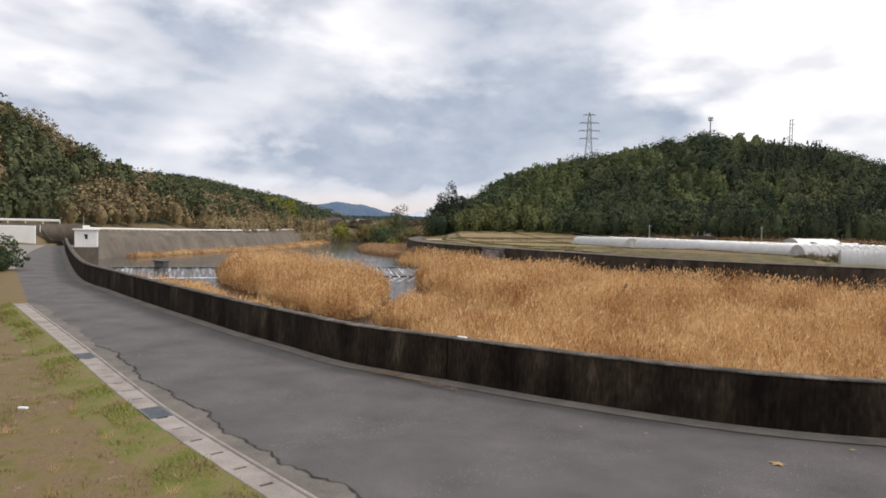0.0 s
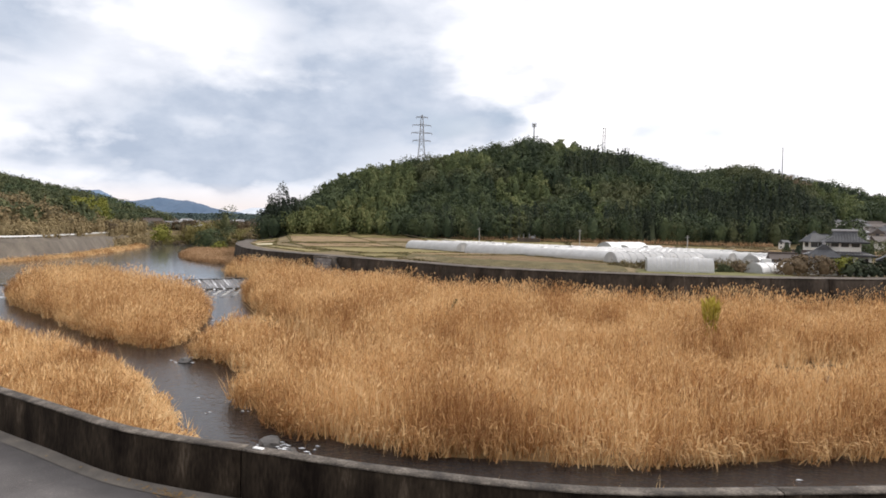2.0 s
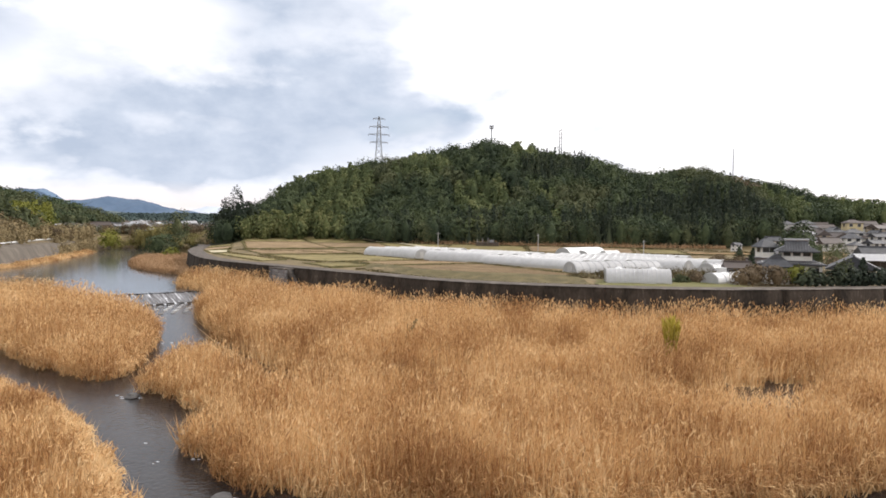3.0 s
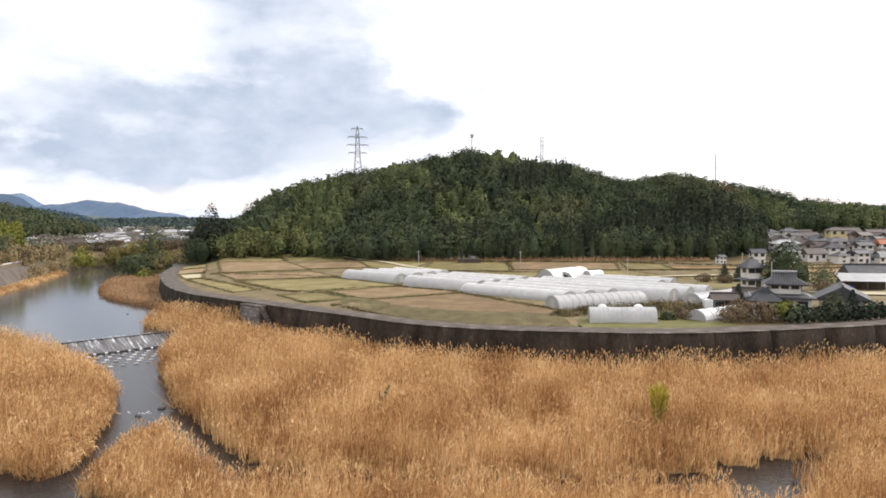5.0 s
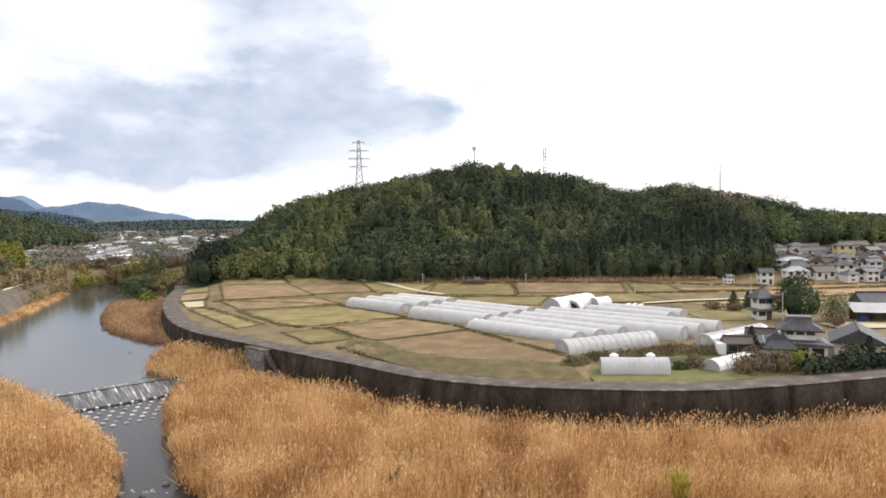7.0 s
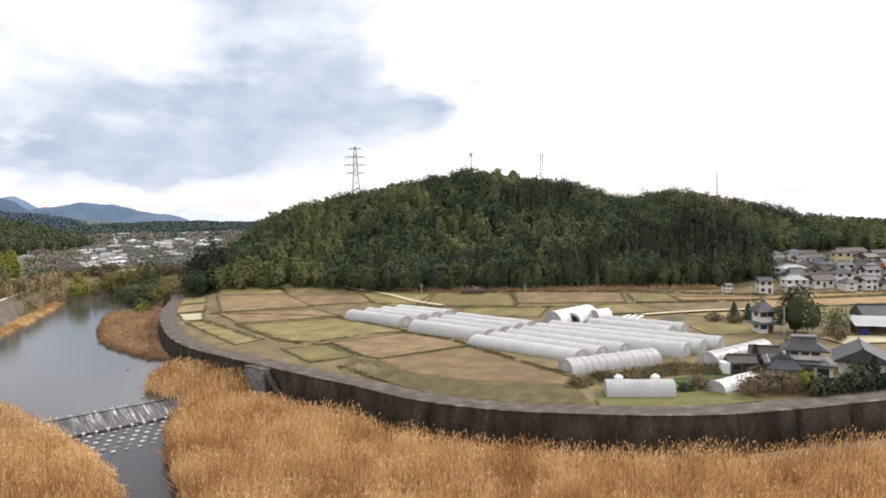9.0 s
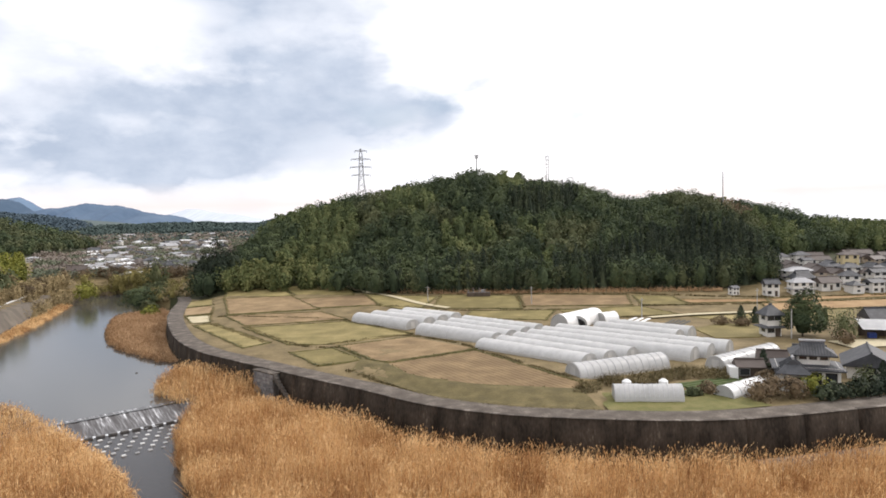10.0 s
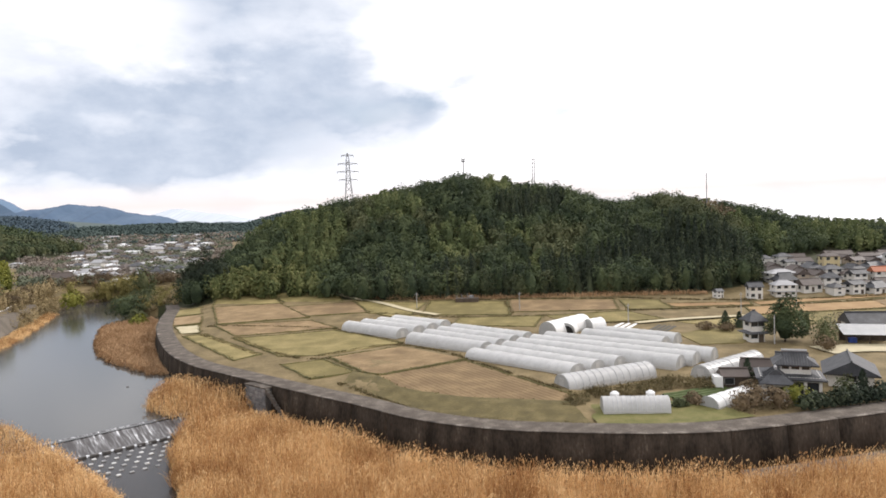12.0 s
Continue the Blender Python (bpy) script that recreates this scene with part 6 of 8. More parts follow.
def roof_bm(w, d, rise, over, kind, thick=0.16):
    """A roof over a w x d plan from z=0: gable, hip, or hip-and-gable, with eaves of some thickness."""
    bm = bmesh.new()
    W, D = w / 2 + over, d / 2 + over
    drop = -over * rise / (d / 2)
    eave = [(-W, -D, drop), (W, -D, drop), (W, D, drop), (-W, D, drop)]
    if kind == "gable":
        r = [(-W, 0, rise), (W, 0, rise)]
    elif kind == "hip":
        k = max(0.3, w / 2 - d / 2 * 0.9)
        r = [(-k, 0, rise), (k, 0, rise)]
    else:
        k = w / 2 - d / 2 * 0.45
        r = [(-k, 0, rise), (k, 0, rise)]
    lo = [bm.verts.new(p) for p in eave]
    under = [bm.verts.new((x * 0.985, y * 0.985, z - thick)) for x, y, z in eave]
    a, b = bm.verts.new(r[0]), bm.verts.new(r[1])
    if kind == "irimoya":
        m = 0.55
        ga = [bm.verts.new((-k, -D * (1 - m), drop + (rise - drop) * m)), bm.verts.new((-k, D * (1 - m), drop + (rise - drop) * m))]
        gb = [bm.verts.new((k, -D * (1 - m), drop + (rise - drop) * m)), bm.verts.new((k, D * (1 - m), drop + (rise - drop) * m))]
        bm.faces.new((lo[0], lo[1], gb[0], b, a, ga[0]))
        bm.faces.new((lo[2], lo[3], ga[1], a, b, gb[1]))
        bm.faces.new((lo[3], lo[0], ga[0], ga[1]))
        bm.faces.new((lo[1], lo[2], gb[1], gb[0]))
        bm.faces.new((ga[0], a, ga[1]))
        bm.faces.new((gb[0], gb[1], b))
    else:
        bm.faces.new((lo[0], lo[1], b, a))
        bm.faces.new((lo[2], lo[3], a, b))
        bm.faces.new((lo[3], lo[0], a))
        bm.faces.new((lo[1], lo[2], b))
    for i in range(4):
        j = (i + 1) % 4
        bm.faces.new((lo[j], lo[i], under[i], under[j]))
    bm.faces.new(under[::-1])
    bmesh.ops.recalc_face_normals(bm, faces=bm.faces)
    return bm, r


def tile_rows(w, d, rise, over, kind, gap=0.34):
    """Raised rows of round tiles running from eave to ridge on the two long slopes."""
    bm = bmesh.new()
    W, D = w / 2 + over, d / 2 + over
    drop = -over * rise / (d / 2)
    k = {"gable": W, "hip": max(0.3, w / 2 - d / 2 * 0.9)}.get(kind, w / 2 - d / 2 * 0.45)
    top = 0.55 if kind == "irimoya" else 1.0
    for x in np.arange(-W + gap / 2, W, gap):
        u = 1.0 if abs(x) <= k else max(0.08, top * (W - abs(x)) / (W - k))
        for s in (-1, 1):
            tube(bm, (x, s * D, drop + 0.03), (x, s * D * (1 - u), drop + (rise - drop) * u + 0.03), 0.05, sides=5)
    return bm


def house(x, y, heading, w, d, h, rise, kind="gable", roof=None, wall=None, storeys=2, label="", over=0.5, z=None, group="", name="house", pent=False, sides=(-1, 1)):
    """A house on the plan at x, y: walls, roof with ridge, windows with panes, a door."""
    roof, wall = roof or TILE, wall or PLASTER
    gz = ground_z(x * U, y * U) if z is None else z
    root = tagged(empty(name, pose(x * U, y * U, gz, 0, 0, heading)), label, "house", group=group)
    part("wall", box_bm(-w / 2, w / 2, -d / 2, d / 2, -0.8, h), wall, root)
    bm, r = roof_bm(w, d, rise, over, kind)
    ob = part("roof", bm, roof, root)
    ob.matrix_basis = pose(0, 0, h + 0.05)
    bm = bmesh.new()
    tube(bm, (r[0][0], 0, rise + 0.06), (r[1][0], 0, rise + 0.06), 0.14, sides=6)
    part("ridge", bm, roof, ob)
    if pent:
        bm, _ = roof_bm(w + 0.6, d + 0.6, 0.55, 0.55, "hip", 0.12)
        ob2 = part("pent_roof", bm, roof, root)
        ob2.matrix_basis = pose(0, 0, h / 2 - 0.35)
    sh = h / storeys
    for st in range(storeys):
        n = max(2, int(w / 2.4))
        for side in sides:
            for i in range(n):
                cx = -w / 2 + w * (i + 0.5) / n
                if st == 0 and i == n // 2 and side < 0:
                    yy = side * (d / 2 + 0.02)
                    part("door", box_bm(cx - 0.5, cx + 0.5, yy - 0.03, yy + 0.03, 0.0, 1.9), WOODEN, root)
                    continue
                z0, z1 = st * sh + sh * 0.34, st * sh + sh * 0.80
                yy = side * (d / 2 + 0.015)
                wf = part("window", box_bm(cx - 0.7, cx + 0.7, yy - 0.03, yy + 0.03, z0 - 0.06, z1 + 0.06), STEEL, root)
                part("pane", box_bm(cx - 0.63, cx + 0.63, yy + side * 0.035 - 0.01, yy + side * 0.035 + 0.01, z0, z1), GLASS_AND_MOUTH_SHADE, wf)
        for side in (-1, 1):
            z0, z1 = st * sh + sh * 0.36, st * sh + sh * 0.78
            xx = side * (w / 2 + 0.015)
            wf = part("window", box_bm(xx - 0.03, xx + 0.03, -0.7, 0.7, z0 - 0.06, z1 + 0.06), STEEL, root)
            part("pane", box_bm(xx + side * 0.035 - 0.01, xx + side * 0.035 + 0.01, -0.63, 0.63, z0, z1), GLASS_AND_MOUTH_SHADE, wf)
    return root


def farmhouse():
    """The big farmhouse on the dike: tiled lower roofs and an upper storey with a steep hip-and-gable roof."""
    gz = ground_z(38.4 * U, 76.4 * U)
    root = tagged(empty("farmhouse", pose(38.4 * U, 76.4 * U, gz, 0, 0, -22)), "large traditional farmhouse with grey tiled hip-and-gable roofs", "house")
    part("lower_wall", box_bm(-3.9, 3.6, -2.6, 2.6, -0.8, 3.0), PLASTER, root)
    part("upper_wall", box_bm(-1.4, 2.4, -1.7, 1.7, 3.0, 4.95), PLASTER, root)
    part("wing_wall", box_bm(-3.7, -0.5, -4.0, -2.5, -0.8, 3.0), PLASTER, root)
    part("timber_band", box_bm(-3.93, 3.63, -2.63, 2.63, 1.0, 1.16), WOODEN, root)
    for name, w, d, rise, kind, x, y, z, turn in (("upper_roof", 4.6, 3.6, 1.15, "irimoya", 0.5, 0, 4.9, 0), ("lower_roof", 7.6, 5.3, 0.8, "hip", -0.15, 0, 2.95, 0),
                                                  ("wing_roof", 4.0, 3.2, 1.3, "irimoya", -2.1, -2.4, 2.95, 90)):
        bm, r = roof_bm(w, d, rise, 0.55, kind)
        ob = part(name, bm, TILE, root)
        ob.matrix_basis = pose(x, y, z, 0, 0, turn)
        bm = bmesh.new()
        tube(bm, (r[0][0] - 0.1, 0, rise + 0.12), (r[1][0] + 0.1, 0, rise + 0.12), 0.2, sides=6)
        part("ridge", bm, TILE_PALE, ob)
        part("tile_rows", tile_rows(w, d, rise, 0.55, kind), TILE, ob)
    for x0, x1 in ((-1.2, -0.3), (0.0, 0.95), (1.25, 2.2)):
        wf = part("window", box_bm(x0, x1, -1.76, -1.7, 3.9, 4.75), WOODEN, root)
        part("pane", box_bm(x0 + 0.08, x1 - 0.08, -1.785, -1.76, 3.97, 4.68), GLASS_AND_MOUTH_SHADE, wf)
    for x0, x1 in ((0.2, 1.4), (1.8, 3.2)):
        wf = part("window", box_bm(x0, x1, -2.66, -2.6, 0.6, 2.4), WOODEN, root)
        part("pane", box_bm(x0 + 0.08, x1 - 0.08, -2.685, -2.66, 0.68, 2.32), GLASS_AND_MOUTH_SHADE, wf)
    wf = part("window", box_bm(-3.2, -1.2, -4.06, -4.0, 0.6, 1.9), WOODEN, root)
    part("pane", box_bm(-3.1, -1.3, -4.085, -4.06, 0.7, 1.8), GLASS_AND_MOUTH_SHADE, wf)
    part("door", box_bm(-0.4, 0.1, -2.68, -2.6, 0.0, 1.95), WOODEN, root)


farmhouse()
house(47.6, 80.5, 62, 7.0, 5.6, 2.3, 1.5, "gable", TILE, PLASTER, 1, "low dark-roofed farmhouse with white gable boards", over=0.8)
house(48.5, 106.0, 4, 2.7, 2.9, 4.6, 1.3, "hip", TILE, PLASTER, 2, "tall narrow house with dark tiered roofs beside a round tree", over=0.6, pent=True)
house(38.2, 84.0, -20, 3.4, 3.0, 1.7, 1.2, "gable", TILE_BROWN, WOODEN, 1, "low dark wooden farm shed with a tiled roof")
house(33.9, 80.6, -10, 3.4, 2.6, 1.9, 0.7, "gable", TILE_BROWN, WOODEN, 1, "small dark wooden garden shed", over=0.3)
house(44.5, 87.5, -25, 3.8, 3.2, 1.6, 1.0, "gable", TILE, WOODEN, 1, "dark-roofed storehouse behind the farmhouse")
house(68.5, 108.5, -10, 9.0, 5.5, 2.6, 1.6, "gable", TILE, PLASTER, 1, "grey-roofed farm building beside the yard")
ob = part("white_shed_wall", box_bm(-0.6, 0.6, -0.9, 0.9, 0, 1.8, bevel=0.03), WHITE)
ob.matrix_basis = pose(31.9 * U, 80.3 * U, ground_z(31.9 * U, 80.3 * U), 0, 0, -10)
tagged(ob, "white storage box beside the garden shed", "box")


def open_shed():
    gz = ground_z(63 * U, 101.5 * U)
    root = tagged(empty("open_shed", pose(63.2 * U, 101.5 * U, gz, 0, 0, -18)), "open farm shed with a white sheet-metal roof", "shed")
    for x in (-3.8, 0, 3.8):
        for y in (-2.2, 2.2):
            part("post", box_bm(x - 0.08, x + 0.08, y - 0.08, y + 0.08, -0.3, 2.0 if y < 0 else 2.8), WOODEN, root)
    bm = bmesh.new()
    vs = [bm.verts.new(p) for p in ((-4.4, -2.8, 1.95), (4.4, -2.8, 1.95), (4.4, 2.8, 3.05), (-4.4, 2.8, 3.05))]
    bm.faces.new(vs)
    bmesh.ops.solidify(bm, geom=bm.faces[:], thickness=0.08)
    part("roof", bm, SHEET_ROOF, root)
    part("back_wall", box_bm(-4.0, 4.0, 2.25, 2.35, -0.3, 2.75), WOODEN, root)
    crate = part("crate", box_bm(-2.9, -1.6, -0.4, 0.6, 0, 0.9, bevel=0.03), shade("blue_plastic", [(0.03, 0.06, 0.25), (0.05, 0.09, 0.32)], rough=0.5, scale=2), None)
    crate.matrix_basis = root.matrix_basis.copy()
    tagged(crate, "blue plastic crate in the open shed", "crate")
    line = smooth_line(on_plan([(54, 97), (60, 97.5), (68, 95.5)]), 1.5)
    ribbon("farm_yard", line, [(3.5, 0.12), (-3.0, 0.12)], PALE_FIELD, "pale trodden earth yard", "pavement")


open_shed()


def village():
    """Houses stepping up the slope beyond the fields."""
    g = "houses of the hillside village"
    protos = [
        house(67.5, 145.5, -6, 4.6, 4.2, 4.6, 1.3, "gable", TILE, PLASTER, 2, "white two-storey house with a grey roof at the village edge", group=g, sides=(-1,)),
        house(74.4, 146.8, -4, 7.6, 5.0, 4.4, 1.4, "hip", TILE_PALE, PLASTER, 2, "large cream-white house with a pale hipped roof", group=g, pent=True, sides=(-1,)),
        house(81.5, 149.5, 6, 7.5, 5.0, 3.0, 1.8, "gable", TILE_BROWN, PLASTER, 1, "low white house with a brown roof", group=g, sides=(-1,)),
        house(87.5, 151.5, -12, 6.0, 5.0, 4.4, 1.7, "hip", TILE, PLASTER, 2, "two-storey white house with a grey hipped roof", group=g, sides=(-1,)),
        house(83.2, 156.0, 80, 6.4, 4.4, 4.0, 1.6, "gable", TILE_BROWN, TAN_WALL, 2, "tan-walled house with a brown gabled roof", group=g, sides=(-1,)),
        house(78.4, 154.0, 4, 8.2, 5.6, 3.0, 2.3, "irimoya", TILE, PLASTER, 1, "broad low house with a dark hip-and-gable roof", group=g, pent=False, sides=(-1,)),
        house(96.0, 166.5, -5, 6.4, 5.4, 5.4, 1.2, "hip", TILE_BROWN, CREAM, 2, "yellow-walled two-storey house with a hipped roof", group=g, sides=(-1,)),
        house(101.0, 155.0, -8, 6.4, 5.0, 4.4, 1.5, "gable", TILE_ORANGE, PLASTER, 2, "white house with an orange tiled roof", group=g, sides=(-1,)),
        house(109.0, 163.0, 4, 4.4, 4.4, 6.6, 0.6, "gable", TILE_PALE, PLASTER, 3, "tall pale house standing over the village", group=g, sides=(-1,)),
    ]
    for q in protos:
        q.scale = (0.72, 0.72, 0.72)
    rng = random.Random(8)
    taken = [(81.5, 149.5), (87.5, 151.5), (83.2, 156), (78.4, 154), (96, 166.5), (101, 155), (109, 163), (74.4, 146.8)]
    rows = [(146.5, 83, 124, 4.4), (150.0, 91, 122, 4.6), (154, 88, 122, 4.6), (158.5, 77, 122, 4.2), (162.5, 78, 122, 4.4), (166.5, 79, 124, 4.3), (170.5, 80, 122, 4.3), (174.5, 82, 118, 4.6)]
    for yy, a, b, st in rows:
        x = a
        while x < b:
            q = rng.choice((protos[0], protos[1], protos[2], protos[3], protos[5], protos[5], protos[2], protos[4]))
            px, py = x + 2.6 + rng.uniform(-1, 1), yy + rng.uniform(-1.3, 1.3)
            if all(math.hypot(px - ox, py - oy) > 3.4 for ox, oy in taken):
                taken.append((px, py))
                c = copy_thing(q, pose(px * U, py * U, ground_z(px * U, py * U), 0, 0, rng.choice((0, 90, -8, 12, 84, 180)) + rng.uniform(-9, 9)))
                k = rng.uniform(0.52, 0.74)
                c.scale = (k * rng.uniform(1.05, 1.4), k * 1.15, k * rng.uniform(0.75, 0.92))
            x += st * rng.uniform(0.85, 1.15)
    c = copy_thing(protos[0], pose(60.8 * U, 148 * U, ground_z(60.8 * U, 148 * U), 0, 0, 20))
    c.scale = (0.45, 0.45, 0.4)
    c["label"] = "small white hut under the hill"
    # the far village across the valley: plain small houses
    far = []
    fg = "houses of the far village"
    for i, (w, d, h, rise, kind, roof, wall) in enumerate(((7, 5, 2.6, 1.6, "gable", TILE, PLASTER), (6, 5, 4.2, 1.4, "hip", TILE, PLASTER), (8, 5.5, 2.6, 1.6, "hip", TILE_BROWN, TAN_WALL),
                                                          (12, 6, 3.0, 0.8, "gable", SHEET_ROOF, WHITE), (6.5, 5, 4.2, 1.4, "gable", TILE_PALE, PLASTER))):
        D = 262 + 11 * i
        x, y = -D * (0.41 + 0.018 * i), D
        root = tagged(empty("house", pose(x * U, y * U, ground_z(x * U, y * U), 0, 0, 40 * i)), "pale house in the far valley village", "house", group=fg)
        part("wall", box_bm(-w / 2, w / 2, -d / 2, d / 2, -0.8, h), wall, root)
        bm, r = roof_bm(w, d, rise, 0.5, kind)
        part("roof", bm, roof, root).matrix_basis = pose(0, 0, h + 0.03)
        for cx in (-w / 4, w / 4):
            part("window", box_bm(cx - 0.8, cx + 0.8, -d / 2 - 0.05, -d / 2 + 0.02, 0.9, 2.0), GLASS_AND_MOUTH_SHADE, root)
        far.append(root)
    for i in range(190):
        D = 226 + 330 * rng.random() ** 1.25 if i < 150 else rng.uniform(560, 900)
        u = rng.uniform(0.36, 0.515) if D < 300 else rng.uniform(0.32, 0.53)
        px, py = -D * u, D
        if float(valley_height(np.array([px]), np.array([py]))[0]) > 3.4:
            continue
        q = rng.choice(far) if D < 420 else rng.choice((far[0], far[0], far[2], far[3], far[4]))
        c = copy_thing(q, pose(px * U, py * U, ground_z(px * U, py * U), 0, 0, rng.uniform(0, 180)))
        s = rng.uniform(0.6, 0.9) if D < 420 else rng.uniform(0.8, 1.3)
        c.scale = (s, s, s * 0.9)
    c = copy_thing(protos[2], pose(-125.0 * U, 233 * U, ground_z(-125 * U, 233 * U) + 0.6, 0, 0, 15))
    c["group"], c["label"] = fg, "grey-roofed house above the river bend"
    c.scale = (0.95, 0.95, 0.95)
    c = copy_thing(protos[1], pose(-203 * U, 338 * U, ground_z(-203 * U, 338 * U) + 0.3, 0, 0, 5))
    c.scale = (0.95, 0.8, 0.55)
    c["group"], c["label"] = fg, "white house under the wooded slope"


TAN_WALL = shade("tan_wall", [(0.36, 0.30, 0.23), (0.48, 0.41, 0.33)], scale=0.5, fine=4, bump=0.1, each=0.2)
village()

# ---------------------------------------------------------------- masts, poles
def pylon():
    x, y = -26.8 * U, 224 * U
    base = ground_z(x, y) - 0.5
    top = 41.6 * U
    root = tagged(empty("power_pylon", pose(x, y, base, 0, 0, 14)), "steel lattice power pylon on the ridge", "pylon")
    H = top - base
    half = lambda z: np.interp(z / H, [0, 0.55, 0.9, 1.0], [2.3, 0.95, 0.55, 0.15])
    bm_levels = np.linspace(0, H, 11)
    for sx in (-1, 1):
        for sy in (-1, 1):
            bm = bmesh.new()
            rings = [[bm.verts.new((sx * half(a) + 0.1 * math.cos(q * 1.2566), sy * half(a) + 0.1 * math.sin(q * 1.2566), a)) for q in range(5)] for a in bm_levels]
            for r0, r1 in zip(rings, rings[1:]):
                for q in range(5):
                    bm.faces.new((r0[q], r0[(q + 1) % 5], r1[(q + 1) % 5], r1[q]))
            part("leg", bm, STEEL_DARK, root)
    for i, (a, b) in enumerate(zip(bm_levels, bm_levels[1:])):
        bm = bmesh.new()
        for s in (-1, 1):
            tube(bm, (-half(a), s * half(a), a), (half(b), s * half(b), b), 0.05, sides=4)
            tube(bm, (half(a), s * half(a), a), (-half(b), s * half(b), b), 0.05, sides=4)
            tube(bm, (s * half(a), -half(a), a), (s * half(b), half(b), b), 0.05, sides=4)
        part("bracing", bm, STEEL_DARK, root)
    for u, w in ((0.60, 3.7), (0.72, 4.3), (0.84, 3.9), (0.965, 2.4)):
        bm = bmesh.new()
        z = H * u
        for s in (-1, 1):
            tube(bm, (0, 0, z + 0.35), (s * w, 0, z), 0.11, sides=4)
            tube(bm, (0, 0, z - 0.35), (s * w, 0, z), 0.09, sides=4)
            tube(bm, (s * w, 0, z), (s * w, 0, z - 0.7), 0.09, sides=4)
        part("crossarm", bm, STEEL_DARK, root)


LAWN = shade("green_lawn", [(0.085, 0.088, 0.024), (0.135, 0.13, 0.04), (0.20, 0.165, 0.07)], scale=0.5, fine=5, bump=0.5, bump_scale=14)
SCRUB_LEAF = shade("dry_scrub", [(0.07, 0.06, 0.025), (0.14, 0.11, 0.05), (0.23, 0.18, 0.09)], scale=0.3, fine=2, bump=0, island=0.4)
STEEL_DARK = shade("weathered_steel", [(0.20, 0.20, 0.21), (0.30, 0.30, 0.31)], rough=0.6, metal=0.3, scale=1, bump=0)
pylon()


def mast(x, y, top, kind, label):
    X, Y = x * U, y * U
    base = ground_z(X, Y) - 0.4
    H = top * U - base
    root = tagged(empty("radio_mast", pose(X, Y, base)), label, "mast")
    if kind == "platform":
        bm = bmesh.new()
        tube(bm, (0, 0, 0), (0, 0, H), 0.28, 0.2, 8)
        part("column", bm, STEEL_DARK, root)
        for z in (H - 0.3, H - 1.1):
            bm = bmesh.new()
            tube(bm, (0, 0, z - 0.12), (0, 0, z + 0.12), 0.85, 0.85, 10)
            part("platform", bm, STEEL_DARK, root)
        for i in range(6):
            bm = bmesh.new()
            a = i * math.pi / 3
            tube(bm, (0.8 * math.cos(a), 0.8 * math.sin(a), H - 1.1), (0.8 * math.cos(a), 0.8 * math.sin(a), H + 0.4), 0.07, sides=5)
            part("antenna", bm, STEEL_DARK, root)
    elif kind == "lattice":
        for sx in (-0.45, 0.45):
            for sy in (-0.45, 0.45):
                bm = bmesh.new()
                tube(bm, (sx, sy, 0), (sx, sy, H), 0.09, sides=5)
                part("leg", bm, STEEL_DARK, root)
        for z in np.arange(1.0, H, 1.5):
            bm = bmesh.new()
            tube(bm, (-0.45, -0.45, z), (0.45, -0.45, z + 1.0), 0.05, sides=4)
            tube(bm, (-0.45, 0.45, z), (0.45, 0.45, z + 1.0), 0.05, sides=4)
            part("bracing", bm, STEEL_DARK, root)
        for z in (H - 0.2, H - 2.0, H - 3.6):
            part("arm", box_bm(-0.6, 1.7, -0.06, 0.06, z - 0.06, z + 0.06), STEEL_DARK, root)
    else:
        for s, r0, r1, a, b in ((0, 0.34, 0.26, 0, 0.45), (1, 0.2, 0.14, 0.45, 1.0)):
            bm = bmesh.new()
            tube(bm, (0, 0, H * a), (0, 0, H * b), r0, r1, 8)
            part("column", bm, STEEL_DARK, root)
        bm = bmesh.new()
        for q in range(3):
            ang = q * 2.1
            tube(bm, (1.1 * math.cos(ang), 1.1 * math.sin(ang), 0), (0, 0, H * 0.45), 0.07, sides=4)
        part("stay", bm, STEEL_DARK, root)


mast(10.2, 219, 38.1, "platform", "grey radio mast with round platforms on the hilltop")
mast(33.3, 225, 37.8, "lattice", "square lattice mast with side arms on the ridge")
mast(86.0, 215, 30.8, "column", "slender stepped radio mast on the ridge")


def utility_poles():
    bm = bmesh.new()
    tube(bm, (0, 0, -0.5), (0, 0, 4.2), 0.12, 0.085, 8)
    arm = box_bm(-0.6, 0.6, -0.04, 0.04, 3.75, 3.83)
    first = None
    for x, y, s in ((-45.5, 177.5, 1.0), (-29.2, 170.5, 1.05), (-4.4, 148.4, 1.0), (17, 142.5, 1.1), (34.6, 125.2, 1.1), (58, 131, 1.2), (-58.5, 183, 1.0), (50.2, 103.0, 1.3), (66.4, 98.0, 1.3), (72, 137, 1.2)):
        m = pose(x * U, y * U, ground_z(x * U, y * U), 0, 0, (x * 13) % 60)
        if first is None:
            first = tagged(empty("utility_pole", m), "thin grey concrete utility pole in the fields", "pole", group="utility poles")
            part("shaft", bm, POLE, first)
            part("crossarm", arm, STEEL, first)
        else:
            copy_thing(first, m).scale = (1, 1, s)
    bm = bmesh.new()
    tube(bm, (0, 0, -0.3), (0, 0, 1.1), 0.1, sides=8)
    ob = part("field_marker", bm, WHITE)
    ob.matrix_basis = pose(-40.8 * U, 110.6 * U, ground_z(-40.8 * U, 110.6 * U))
    tagged(ob, "white marker post beside the dike track", "post")


utility_poles()


